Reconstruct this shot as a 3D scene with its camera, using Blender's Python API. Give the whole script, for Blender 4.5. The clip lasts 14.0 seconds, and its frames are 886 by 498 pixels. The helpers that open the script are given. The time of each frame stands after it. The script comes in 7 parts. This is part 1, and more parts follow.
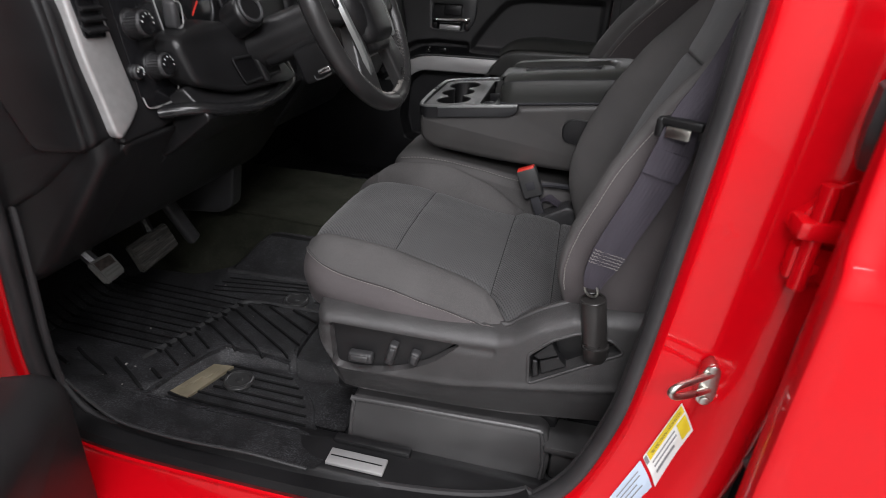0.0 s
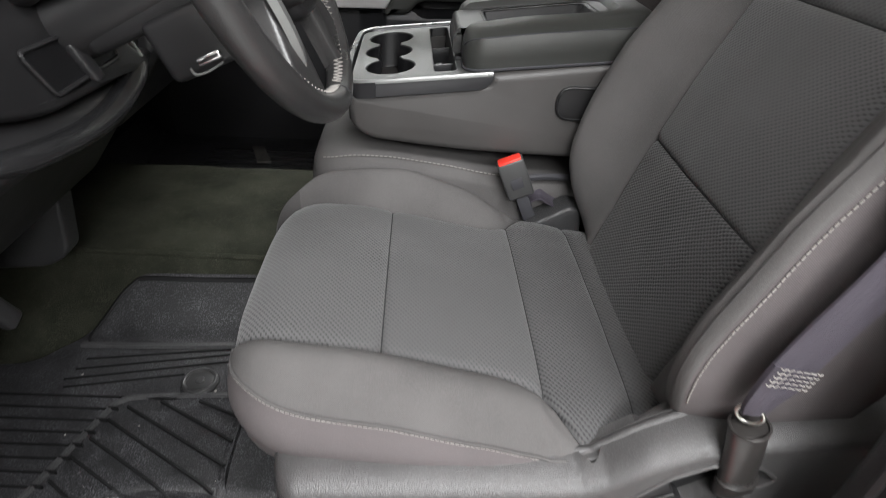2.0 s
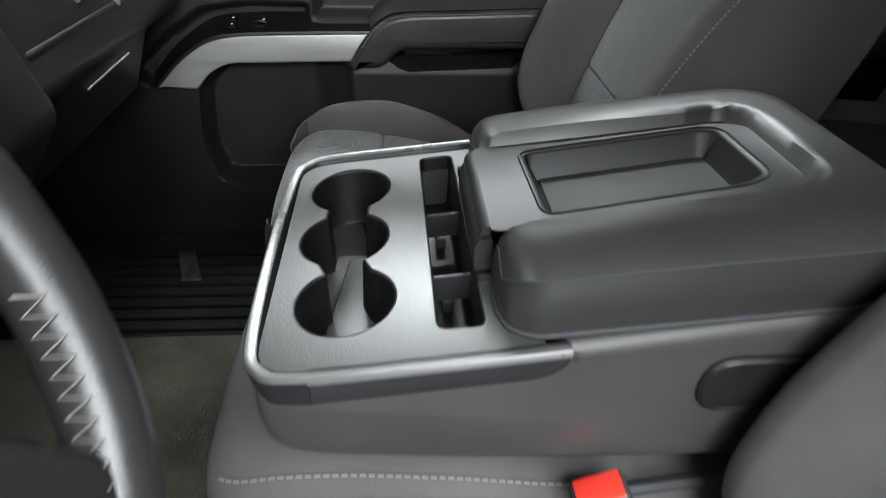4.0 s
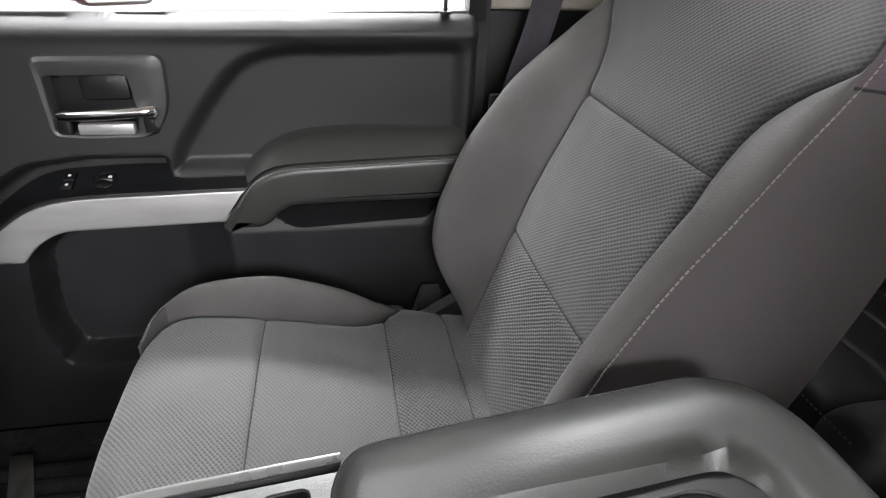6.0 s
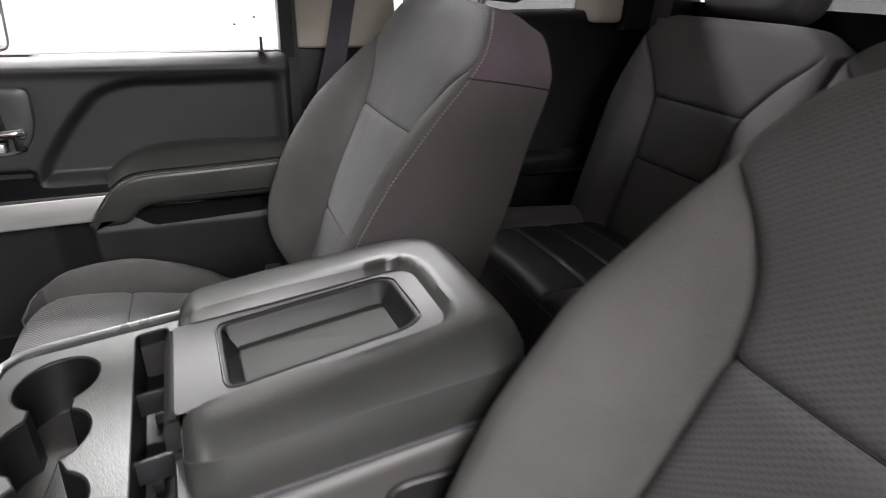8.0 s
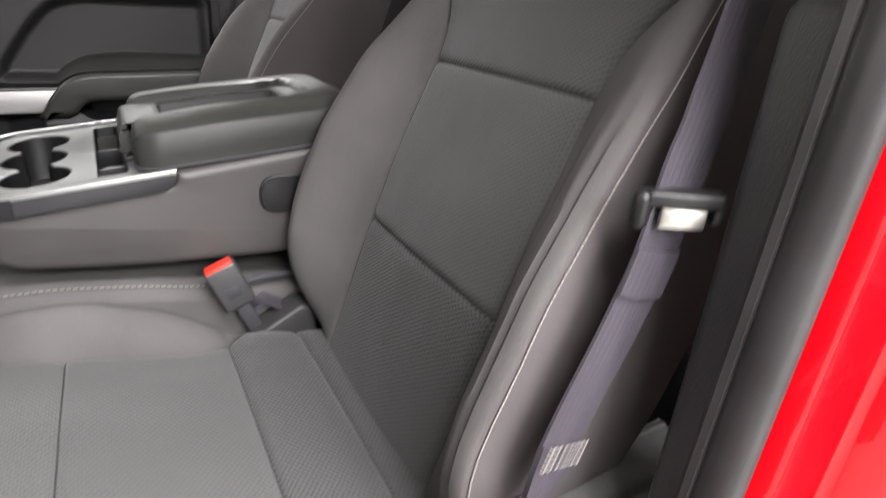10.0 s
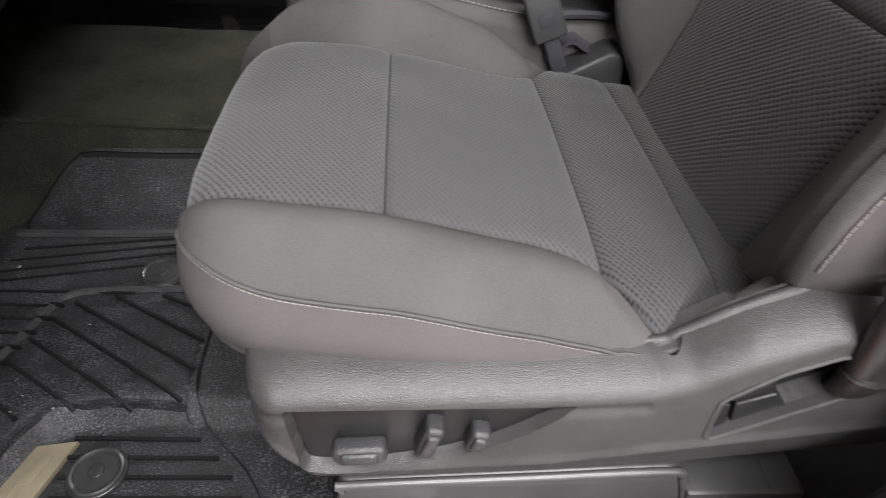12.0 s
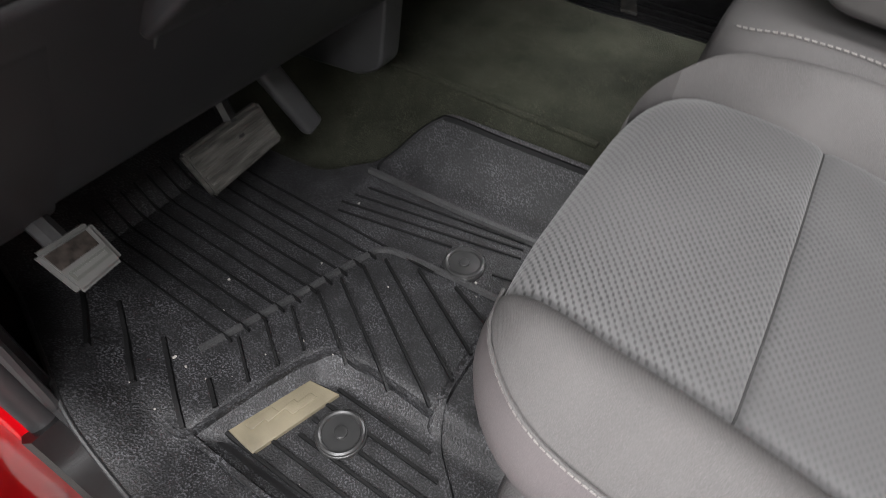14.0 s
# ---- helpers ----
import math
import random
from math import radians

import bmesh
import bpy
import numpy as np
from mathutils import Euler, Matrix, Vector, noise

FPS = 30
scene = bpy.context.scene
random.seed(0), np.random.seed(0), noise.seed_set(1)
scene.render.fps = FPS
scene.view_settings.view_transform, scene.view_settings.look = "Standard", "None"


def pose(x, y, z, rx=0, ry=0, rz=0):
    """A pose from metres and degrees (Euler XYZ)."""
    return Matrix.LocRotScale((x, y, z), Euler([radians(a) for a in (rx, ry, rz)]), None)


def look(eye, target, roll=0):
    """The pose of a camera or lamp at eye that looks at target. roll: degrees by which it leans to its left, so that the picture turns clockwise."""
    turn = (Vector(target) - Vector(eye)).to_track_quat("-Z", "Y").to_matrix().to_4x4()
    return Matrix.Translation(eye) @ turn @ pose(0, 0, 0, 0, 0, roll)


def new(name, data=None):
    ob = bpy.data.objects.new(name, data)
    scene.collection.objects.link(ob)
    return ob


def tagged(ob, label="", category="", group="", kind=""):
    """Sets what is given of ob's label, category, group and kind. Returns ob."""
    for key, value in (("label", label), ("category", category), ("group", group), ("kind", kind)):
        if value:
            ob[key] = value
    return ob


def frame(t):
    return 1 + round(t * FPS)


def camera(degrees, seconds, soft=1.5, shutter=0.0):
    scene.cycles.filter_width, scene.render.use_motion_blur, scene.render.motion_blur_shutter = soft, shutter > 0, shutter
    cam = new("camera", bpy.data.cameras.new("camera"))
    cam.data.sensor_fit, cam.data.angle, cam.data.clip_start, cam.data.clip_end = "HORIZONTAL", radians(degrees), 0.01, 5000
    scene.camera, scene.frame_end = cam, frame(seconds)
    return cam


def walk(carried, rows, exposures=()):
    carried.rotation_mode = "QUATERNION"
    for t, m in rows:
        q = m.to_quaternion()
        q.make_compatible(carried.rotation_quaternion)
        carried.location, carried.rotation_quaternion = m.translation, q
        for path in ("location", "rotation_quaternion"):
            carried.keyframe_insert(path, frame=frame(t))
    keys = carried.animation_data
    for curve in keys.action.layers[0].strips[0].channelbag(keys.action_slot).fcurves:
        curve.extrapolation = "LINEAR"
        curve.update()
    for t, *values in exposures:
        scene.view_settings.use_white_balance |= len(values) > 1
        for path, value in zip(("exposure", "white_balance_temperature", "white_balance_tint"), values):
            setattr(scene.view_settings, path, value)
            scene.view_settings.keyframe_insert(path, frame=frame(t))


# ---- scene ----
cam = camera(74.4, 14.0, soft=0.85, shutter=0.35)
PATH = [
    (0, (0.419, -1.48, 0.808), (0.063, 0.276, -0.08), 3.8),
    (0.5, (0.354, -1.341, 0.744), (0.096, 0.395, -0.215), 3.6),
    (1, (0.309, -1.255, 0.741), (0.173, 0.448, -0.299), 3.6),
    (1.5, (0.242, -1.147, 0.762), (0.227, 0.537, -0.317), 3.6),
    (2, (0.182, -1.067, 0.788), (0.29, 0.604, -0.306), 3.7),
    (2.2, (0.179, -1.02, 0.801), (0.301, 0.653, -0.289), 3.4),
    (4.3, (0.185, -0.357, 0.812), (0.328, 1.268, -0.346), 1.9),
    (4.5, (0.17, -0.299, 0.81), (0.32, 1.329, -0.342), 1.9),
    (5, (0.187, -0.178, 0.829), (0.363, 1.467, -0.295), 2.2),
    (5.5, (0.223, -0.143, 0.863), (0.447, 1.507, -0.244), 2.3),
    (6, (0.271, -0.152, 0.881), (0.613, 1.554, -0.104), 2.6),
    (6.5, (0.27, -0.171, 0.868), (0.673, 1.575, -0.021), 2.6),
    (7, (0.279, -0.247, 0.895), (0.736, 1.505, 0.045), 2.5),
    (7.5, (0.287, -0.372, 0.896), (0.875, 1.343, 0.052), 2.6),
    (7.7, (0.294, -0.426, 0.905), (0.949, 1.263, 0.056), 2.6),
    (9.8, (0.252, -0.969, 0.803), (1.214, 0.613, 0.046), 4.8),
    (10, (0.239, -0.978, 0.756), (1.166, 0.611, -0.028), 4.4),
    (10.5, (0.215, -0.987, 0.664), (0.889, 0.573, -0.391), 4.0),
    (11, (0.183, -0.995, 0.626), (0.596, 0.525, -0.607), 5.0),
    (11.5, (0.186, -0.982, 0.635), (0.435, 0.504, -0.68), 4.3),
    (12, (0.164, -0.96, 0.635), (0.314, 0.522, -0.699), 4.4),
    (12.5, (0.085, -0.936, 0.605), (0.016, 0.534, -0.749), 4.2),
    (13, (0.038, -0.886, 0.571), (-0.344, 0.469, -0.85), 3.3),
    (13.5, (0.059, -0.849, 0.592), (-0.498, 0.37, -0.892), 2.8),
    (14, (0.084, -0.824, 0.663), (-0.613, 0.317, -0.825), 2.3),
]
EXPOSURES = [(0, -0.65, 6350, 12), (0.5, -0.56, 6400, 11), (1.0, -0.22, 6450, 10), (1.5, 0.07, 6450, 9), (2.2, 0.42, 6400, 8), (4.3, 0.6, 6100, 4), (5.0, 0.75, 6200, 6), (5.5, 1.08, 6300, 8),
             (6.5, 1.36, 6450, 10), (7.0, 1.12, 6480, 10), (7.7, 0.85, 6500, 11), (9.8, 1.05, 6550, 12), (10.5, 0.55, 6550, 12), (11.5, 0.5, 6500, 11), (12.5, 0.15, 6450, 10), (13.0, 0.25, 6450, 10), (13.5, 0.5, 6450, 10), (14.0, 0.66, 6450, 10)]
walk(cam, [(t, look(eye, target, roll)) for t, eye, target, roll in PATH], EXPOSURES)
LAMP_NEAR, LAMP_MID, LAMP_FAR, FILL_FRONT, FILL_REAR = 150, 400, 130, 50, 120

# ---- world and lights ----
world = bpy.data.worlds.new("workshop_air")
scene.world = world
world.use_nodes = True
world.node_tree.nodes["Background"].inputs[0].default_value = (0.95, 0.97, 1.0, 1)
world.node_tree.nodes["Background"].inputs[1].default_value = 0.05


def overhead_lamp(x, y, z, sx, sy, watts, target=None):
    """A long workshop lamp overhead, out of view; the rear and front ones are added fill."""
    d = bpy.data.lights.new("overhead_lamp", "AREA")
    d.shape, d.size, d.size_y, d.energy, d.color = "RECTANGLE", sx, sy, watts, (1.0, 0.985, 0.995)
    o = new("overhead_lamp", d)
    o.matrix_world = look((x, y, z), target or (x, y + 0.001, 0))
    return o


overhead_lamp(1.0, -2.0, 2.75, 2.4, 0.7, LAMP_NEAR)
overhead_lamp(0.9, -4.6, 2.75, 2.4, 2.0, LAMP_MID)
overhead_lamp(0.3, 2.4, 2.75, 2.4, 0.25, LAMP_FAR)
# Added fill: whitens the wall in the mirror and lifts the rear seats.
overhead_lamp(4.6, 2.4, 2.75, 2.4, 0.6, FILL_REAR)
# Added fill, tilted into the cab through the windscreen.
overhead_lamp(-2.6, -0.4, 2.60, 0.4, 3.0, FILL_FRONT, (0.2, 0.2, 0.6))


# ---- materials ----
def nodes_of(name):
    m = bpy.data.materials.new(name)
    m.use_nodes = True
    return m, m.node_tree, m.node_tree.nodes["Principled BSDF"]


def surf(name, base, rough=0.6, metal=0.0, var=0.18, scale=9.0, grain=500.0, bump=0.25, depth=0.0006,
         coat=0.0, fleck=0.0, stretch=(1, 1, 1), spec=0.5, cells=0.0, dust=0.0, twill=0.0):
    """Paint, plastic, rubber or metal: broad mottling, fine grain relief and uneven gloss."""
    m, nt, b = nodes_of(name)
    N, L = nt.nodes, nt.links
    tc, mp = N.new("ShaderNodeTexCoord"), N.new("ShaderNodeMapping")
    mp.inputs["Scale"].default_value = stretch
    L.new(tc.outputs["Object"], mp.inputs["Vector"])
    broad, fine = N.new("ShaderNodeTexNoise"), N.new("ShaderNodeTexNoise")
    broad.inputs["Scale"].default_value, broad.inputs["Detail"].default_value = scale, 5
    fine.inputs["Scale"].default_value, fine.inputs["Detail"].default_value = grain, 3
    for n in (broad, fine):
        L.new(mp.outputs["Vector"], n.inputs["Vector"])
    ramp = N.new("ShaderNodeValToRGB")
    lo, hi = [c * (1 - var) for c in base], [min(1, c * (1 + var)) for c in base]
    ramp.color_ramp.elements[0].position, ramp.color_ramp.elements[0].color = 0.3, (*lo, 1)
    ramp.color_ramp.elements[1].position, ramp.color_ramp.elements[1].color = 0.7, (*hi, 1)
    L.new(broad.outputs["Fac"], ramp.inputs["Fac"])
    out = ramp.outputs["Color"]
    if fleck:
        fr, mx = N.new("ShaderNodeValToRGB"), N.new("ShaderNodeMix")
        fr.color_ramp.elements[0].position, fr.color_ramp.elements[1].position = (0.51, 0.61) if dust else (0.42, 0.72)
        L.new(fine.outputs["Fac"], fr.inputs["Fac"])
        mx.data_type = "RGBA"
        amount = fr.outputs["Color"]
        if dust:       # the flecks gather in patches
            patch, pr, pm = N.new("ShaderNodeTexNoise"), N.new("ShaderNodeMapRange"), N.new("ShaderNodeMath")
            patch.inputs["Scale"].default_value, patch.inputs["Detail"].default_value = dust, 6
            patch.inputs["Roughness"].default_value = 0.7
            L.new(mp.outputs["Vector"], patch.inputs["Vector"])
            pr.inputs["From Min"].default_value, pr.inputs["From Max"].default_value = 0.38, 0.66
            pr.inputs["To Min"].default_value, pr.inputs["To Max"].default_value = 0.12, 1.0
            L.new(patch.outputs["Fac"], pr.inputs["Value"])
            pm.operation = "MULTIPLY"
            L.new(fr.outputs["Color"], pm.inputs[0])
            L.new(pr.outputs["Result"], pm.inputs[1])
            amount = pm.outputs[0]
        L.new(amount, mx.inputs["Factor"])
        L.new(out, mx.inputs["A"])
        mx.inputs["B"].default_value = (*[min(1, c * (1 + fleck)) for c in base], 1)
        out = mx.outputs["Result"]
    weave = None
    if twill:          # fine slanting threads
        dot, ph, sn, tr, tm = (N.new("ShaderNodeVectorMath"), N.new("ShaderNodeMath"), N.new("ShaderNodeMath"), N.new("ShaderNodeMapRange"), N.new("ShaderNodeMix"))
        dot.operation, dot.inputs[1].default_value = "DOT_PRODUCT", (0.62, 0.42, 0.66)
        L.new(tc.outputs["Object"], dot.inputs[0])
        ph.operation, ph.inputs[1].default_value = "MULTIPLY", 2 * math.pi / twill
        L.new(dot.outputs["Value"], ph.inputs[0])
        sn.operation = "SINE"
        L.new(ph.outputs[0], sn.inputs[0])
        tr.inputs["From Min"].default_value, tr.inputs["To Min"].default_value, tr.inputs["To Max"].default_value = -1, 0.90, 1.05
        L.new(sn.outputs[0], tr.inputs["Value"])
        tm.data_type, tm.blend_type = "RGBA", "MULTIPLY"
        tm.inputs["Factor"].default_value = 1
        L.new(out, tm.inputs["A"])
        L.new(tr.outputs["Result"], tm.inputs["B"])
        out, weave = tm.outputs["Result"], sn.outputs[0]
    L.new(out, b.inputs["Base Color"])
    rr = N.new("ShaderNodeMapRange")
    rr.inputs["To Min"].default_value, rr.inputs["To Max"].default_value = max(0, rough - 0.09), min(1, rough + 0.09)
    L.new(broad.outputs["Fac"], rr.inputs["Value"])
    L.new(rr.outputs["Result"], b.inputs["Roughness"])
    b.inputs["Metallic"].default_value = metal
    b.inputs["Specular IOR Level"].default_value = spec
    if coat:
        b.inputs["Coat Weight"].default_value, b.inputs["Coat Roughness"].default_value = coat, 0.04
    if bump:
        bp = N.new("ShaderNodeBump")
        bp.inputs["Strength"].default_value, bp.inputs["Distance"].default_value = bump, depth
        height = fine.outputs["Fac"]
        if cells:      # pebbled grain: small rounded cells
            cell = N.new("ShaderNodeTexVoronoi")
            cell.inputs["Scale"].default_value = cells
            L.new(mp.outputs["Vector"], cell.inputs["Vector"])
            flip = N.new("ShaderNodeMath")
            flip.operation = "SUBTRACT"
            flip.inputs[0].default_value = 1.0
            L.new(cell.outputs["Distance"], flip.inputs[1])
            height = flip.outputs[0]
        if weave:
            both, half = N.new("ShaderNodeMath"), N.new("ShaderNodeMath")
            half.operation, half.inputs[1].default_value = "MULTIPLY", 0.25
            both.operation = "ADD"
            L.new(weave, half.inputs[0])
            L.new(half.outputs[0], both.inputs[0])
            L.new(height, both.inputs[1])
            height = both.outputs[0]
        L.new(height, bp.inputs["Height"])
        L.new(bp.outputs["Normal"], b.inputs["Normal"])
    return m


def woven(name, thread, gap, across, along, depth=0.0010, strength=0.8, keen=0.5):
    """Seat cloth: slanting rows of raised threads and short dark gaps, laid out in metres by the UV map, sharper in some places than in others."""
    m, nt, b = nodes_of(name)
    N, L = nt.nodes, nt.links

    def math_node(op, x, y=None):
        n = N.new("ShaderNodeMath")
        n.operation = op
        for k, v in enumerate((x, y)):
            if v is None:
                continue
            if isinstance(v, (int, float)):
                n.inputs[k].default_value = v
            else:
                L.new(v, n.inputs[k])
        return n.outputs[0]

    tc, sep = N.new("ShaderNodeTexCoord"), N.new("ShaderNodeSeparateXYZ")
    jit, sh, wob = N.new("ShaderNodeTexNoise"), N.new("ShaderNodeVectorMath"), N.new("ShaderNodeVectorMath")
    jit.inputs["Scale"].default_value, jit.inputs["Detail"].default_value = 140, 2
    L.new(tc.outputs["Object"], jit.inputs["Vector"])
    sh.operation, sh.inputs[1].default_value = "SUBTRACT", (0.5, 0.5, 0.5)
    L.new(jit.outputs["Color"], sh.inputs[0])
    wob.operation, wob.inputs[1].default_value = "MULTIPLY_ADD", (0.0022, 0.0022, 0.0)     # threads that do not run quite straight
    L.new(sh.outputs[0], wob.inputs[0])
    L.new(tc.outputs["UV"], wob.inputs[2])
    L.new(wob.outputs[0], sep.inputs[0])
    pu, pv = math_node("MULTIPLY", sep.outputs[0], math.pi / across), math_node("MULTIPLY", sep.outputs[1], math.pi / along)
    rib = math_node("SINE", math_node("ADD", pu, pv))               # slanting ribs
    cross = math_node("SINE", math_node("SUBTRACT", pu, pv))        # broken up by a second slant into short dashes
    wave = math_node("ADD", math_node("MULTIPLY", rib, 0.66), math_node("MULTIPLY", cross, 0.34))
    broad = N.new("ShaderNodeTexNoise")
    broad.inputs["Scale"].default_value, broad.inputs["Detail"].default_value = 6, 5
    L.new(tc.outputs["Object"], broad.inputs["Vector"])
    amount = N.new("ShaderNodeMapRange")
    amount.inputs["From Min"].default_value, amount.inputs["From Max"].default_value = 0.35, 0.65
    amount.inputs["To Min"].default_value, amount.inputs["To Max"].default_value = keen * 0.35, keen
    L.new(broad.outputs["Fac"], amount.inputs["Value"])
    level = math_node("ADD", 0.5, math_node("MULTIPLY", math_node("MULTIPLY", wave, 1.0), amount.outputs["Result"]))
    ramp = N.new("ShaderNodeValToRGB")
    ramp.color_ramp.elements[0].position, ramp.color_ramp.elements[0].color = 0.10, (*gap, 1)
    ramp.color_ramp.elements[1].position, ramp.color_ramp.elements[1].color = 0.50, (*thread, 1)
    L.new(level, ramp.inputs["Fac"])
    rng, mul = N.new("ShaderNodeMapRange"), N.new("ShaderNodeMix")
    rng.inputs["To Min"].default_value, rng.inputs["To Max"].default_value = 0.80, 1.2
    L.new(broad.outputs["Fac"], rng.inputs["Value"])
    mul.data_type, mul.blend_type = "RGBA", "MULTIPLY"
    mul.inputs["Factor"].default_value = 1
    L.new(ramp.outputs["Color"], mul.inputs["A"])
    L.new(rng.outputs["Result"], mul.inputs["B"])
    L.new(mul.outputs["Result"], b.inputs["Base Color"])
    b.inputs["Roughness"].default_value = 0.8
    b.inputs["Specular IOR Level"].default_value = 0.3
    b.inputs["Sheen Weight"].default_value, b.inputs["Sheen Roughness"].default_value = 0.15, 0.5
    bp = N.new("ShaderNodeBump")
    bp.inputs["Strength"].default_value, bp.inputs["Distance"].default_value = strength, depth
    L.new(level, bp.inputs["Height"])
    L.new(bp.outputs["Normal"], b.inputs["Normal"])
    return m


def clear_glass(name, tint=(0.95, 0.98, 0.97)):
    m, nt, b = nodes_of(name)
    b.inputs["Base Color"].default_value = (*tint, 1)
    b.inputs["Transmission Weight"].default_value, b.inputs["Roughness"].default_value = 1, 0.0
    b.inputs["IOR"].default_value = 1.45
    return m


# Rear and back panels' weave: their weaker light is put into this darker colour.
M_WEAVE = woven("shaded_weave", (0.063, 0.062, 0.0624), (0.010, 0.010, 0.0105), 0.0030, 0.0037, depth=0.0012, strength=0.85, keen=0.60)
M_WEAVE_MID = woven("worn_ribbed_weave", (0.080, 0.079, 0.0790), (0.014, 0.014, 0.0145), 0.0029, 0.0036, depth=0.0010, strength=0.75, keen=0.46)
M_WEAVE_FINE = woven("fine_weave", (0.074, 0.073, 0.0732), (0.024, 0.024, 0.025), 0.0029, 0.0036, depth=0.0009, strength=0.7, keen=0.40)
M_CLOTH = surf("bolster_cloth", (0.079, 0.0755, 0.0742), rough=0.85, var=0.26, scale=8, grain=1400, bump=0.5, depth=0.0007, spec=0.3, fleck=0.35, twill=0.0013)
M_CLOTH_PLUM = surf("plum_side_cloth", (0.086, 0.067, 0.079), rough=0.85, var=0.14, scale=8, grain=1300, bump=0.45, depth=0.0007, spec=0.3, fleck=0.4, twill=0.0013)
M_REAR_CLOTH = surf("rear_cloth", (0.074, 0.071, 0.071), rough=0.85, var=0.16, scale=7, grain=1200, bump=0.35, depth=0.0006, spec=0.25, fleck=0.3, twill=0.0013)
M_VINYL = surf("padded_vinyl", (0.031, 0.032, 0.0295), rough=0.38, var=0.12, scale=10, grain=520, bump=0.3, depth=0.0005)
M_CONSOLE = surf("console_vinyl", (0.045, 0.0425, 0.041), rough=0.48, var=0.14, scale=9, grain=800, bump=0.35, depth=0.0005)
M_TRIM = surf("grained_plastic", (0.036, 0.036, 0.037), rough=0.34, var=0.18, scale=7, grain=700, bump=0.8, depth=0.0008)
M_PEBBLE = surf("pebbled_plastic", (0.046, 0.0445, 0.0445), rough=0.36, var=0.2, scale=9, grain=760, bump=0.55, depth=0.0006, fleck=0.8, cells=1100, spec=0.6, dust=9)
M_BOX = surf("smooth_box_plastic", (0.046, 0.045, 0.045), rough=0.32, var=0.15, scale=10, grain=900, bump=0.08, depth=0.0003, spec=0.6)
M_SURROUND = surf("handle_surround_plastic", (0.056, 0.057, 0.058), rough=0.36, var=0.08, grain=900, bump=0.15)
M_RETAINER = surf("retainer_plastic", (0.022, 0.022, 0.022), rough=0.32, var=0.2, scale=30, bump=0.05)
M_CLOTH_SIDE = surf("seat_side_cloth", (0.080, 0.071, 0.072), rough=0.85, var=0.15, scale=8, grain=1400, bump=0.4, depth=0.0006, spec=0.3, fleck=0.3, twill=0.0013)
M_PRINT = surf("grey_print", (0.22, 0.22, 0.23), rough=0.7, var=0.1, bump=0)
M_BOOT = surf("boot_plastic", (0.026, 0.024, 0.023), rough=0.30, var=0.2, scale=12, grain=700, bump=0.15)
# Black for hollows; in the lid recess and pockets it also paints their shade.
M_CUP = surf("hollow_black", (0.005, 0.005, 0.0055), rough=0.45, var=0.1, grain=900, bump=0.1, spec=0.35)
M_REAR_HIDE = surf("rear_leather", (0.018, 0.0175, 0.018), rough=0.50, var=0.15, scale=9, grain=700, bump=0.3, depth=0.0005)
M_MATLID = surf("tray_rubber", (0.030, 0.033, 0.028), rough=0.6, spec=0.3, var=0.1, scale=12, grain=900, bump=0.3)
M_BLACK = surf("black_plastic", (0.0105, 0.0103, 0.0108), rough=0.36, var=0.25, scale=8, grain=800, bump=0.3, depth=0.0004, spec=0.4)
M_DOOR = surf("door_vinyl", (0.022, 0.0215, 0.0222), rough=0.48, var=0.18, scale=6, grain=700, bump=0.35, depth=0.0005)
M_GLOSS = surf("gloss_black", (0.010, 0.010, 0.011), rough=0.16, var=0.1, bump=0)
M_SATIN = surf("satin_silver", (0.47, 0.465, 0.46), rough=0.40, metal=0.55, var=0.06, scale=14, grain=900, bump=0.08, depth=0.0002, stretch=(1, 6, 6))
M_PLATE = surf("tray_grey", (0.102, 0.104, 0.102), rough=0.34, metal=0.5, var=0.08, scale=12, grain=1500, bump=0.35, depth=0.0003, cells=620)
M_BAND = surf("dark_satin_band", (0.030, 0.030, 0.032), rough=0.34, metal=0.3, var=0.08, scale=12, grain=1500, bump=0)
M_RIM = surf("pale_satin_rim", (0.18, 0.184, 0.18), rough=0.3, metal=0.5, var=0.05, bump=0)
M_LIDPLATE = surf("lid_plate_black", (0.013, 0.0135, 0.013), rough=0.37, metal=0.1, var=0.08, scale=12, grain=1500, bump=0)
M_CHROME = surf("chrome", (0.8, 0.8, 0.8), rough=0.1, metal=1.0, var=0.04, bump=0)
M_STEEL = surf("zinc_steel", (0.55, 0.54, 0.5), rough=0.3, metal=1.0, var=0.12, scale=40, bump=0.1)
M_RED = surf("red_paint", (0.60, 0.0013, 0.006), rough=0.30, var=0.04, scale=3, grain=1500, bump=0.02, depth=0.0001, coat=0.6, spec=0.12)
M_RUBBER = surf("seal_rubber", (0.034, 0.033, 0.034), rough=0.46, var=0.2, scale=12, grain=500, bump=0.2)
M_MAT = surf("mat_rubber", (0.0042, 0.0042, 0.0046), rough=0.55, var=0.6, scale=30, grain=430, bump=0.7, depth=0.0014, fleck=15, spec=0.45, dust=22)
M_CARPET = surf("olive_carpet", (0.024, 0.025, 0.018), rough=0.95, var=0.55, scale=7, grain=600, bump=1.0, depth=0.003, fleck=1.6, spec=0.1, dust=22)
M_DARKCARPET = surf("black_carpet", (0.019, 0.019, 0.020), rough=0.95, var=0.3, scale=9, grain=700, bump=0.9, depth=0.002, fleck=0.7, spec=0.1)
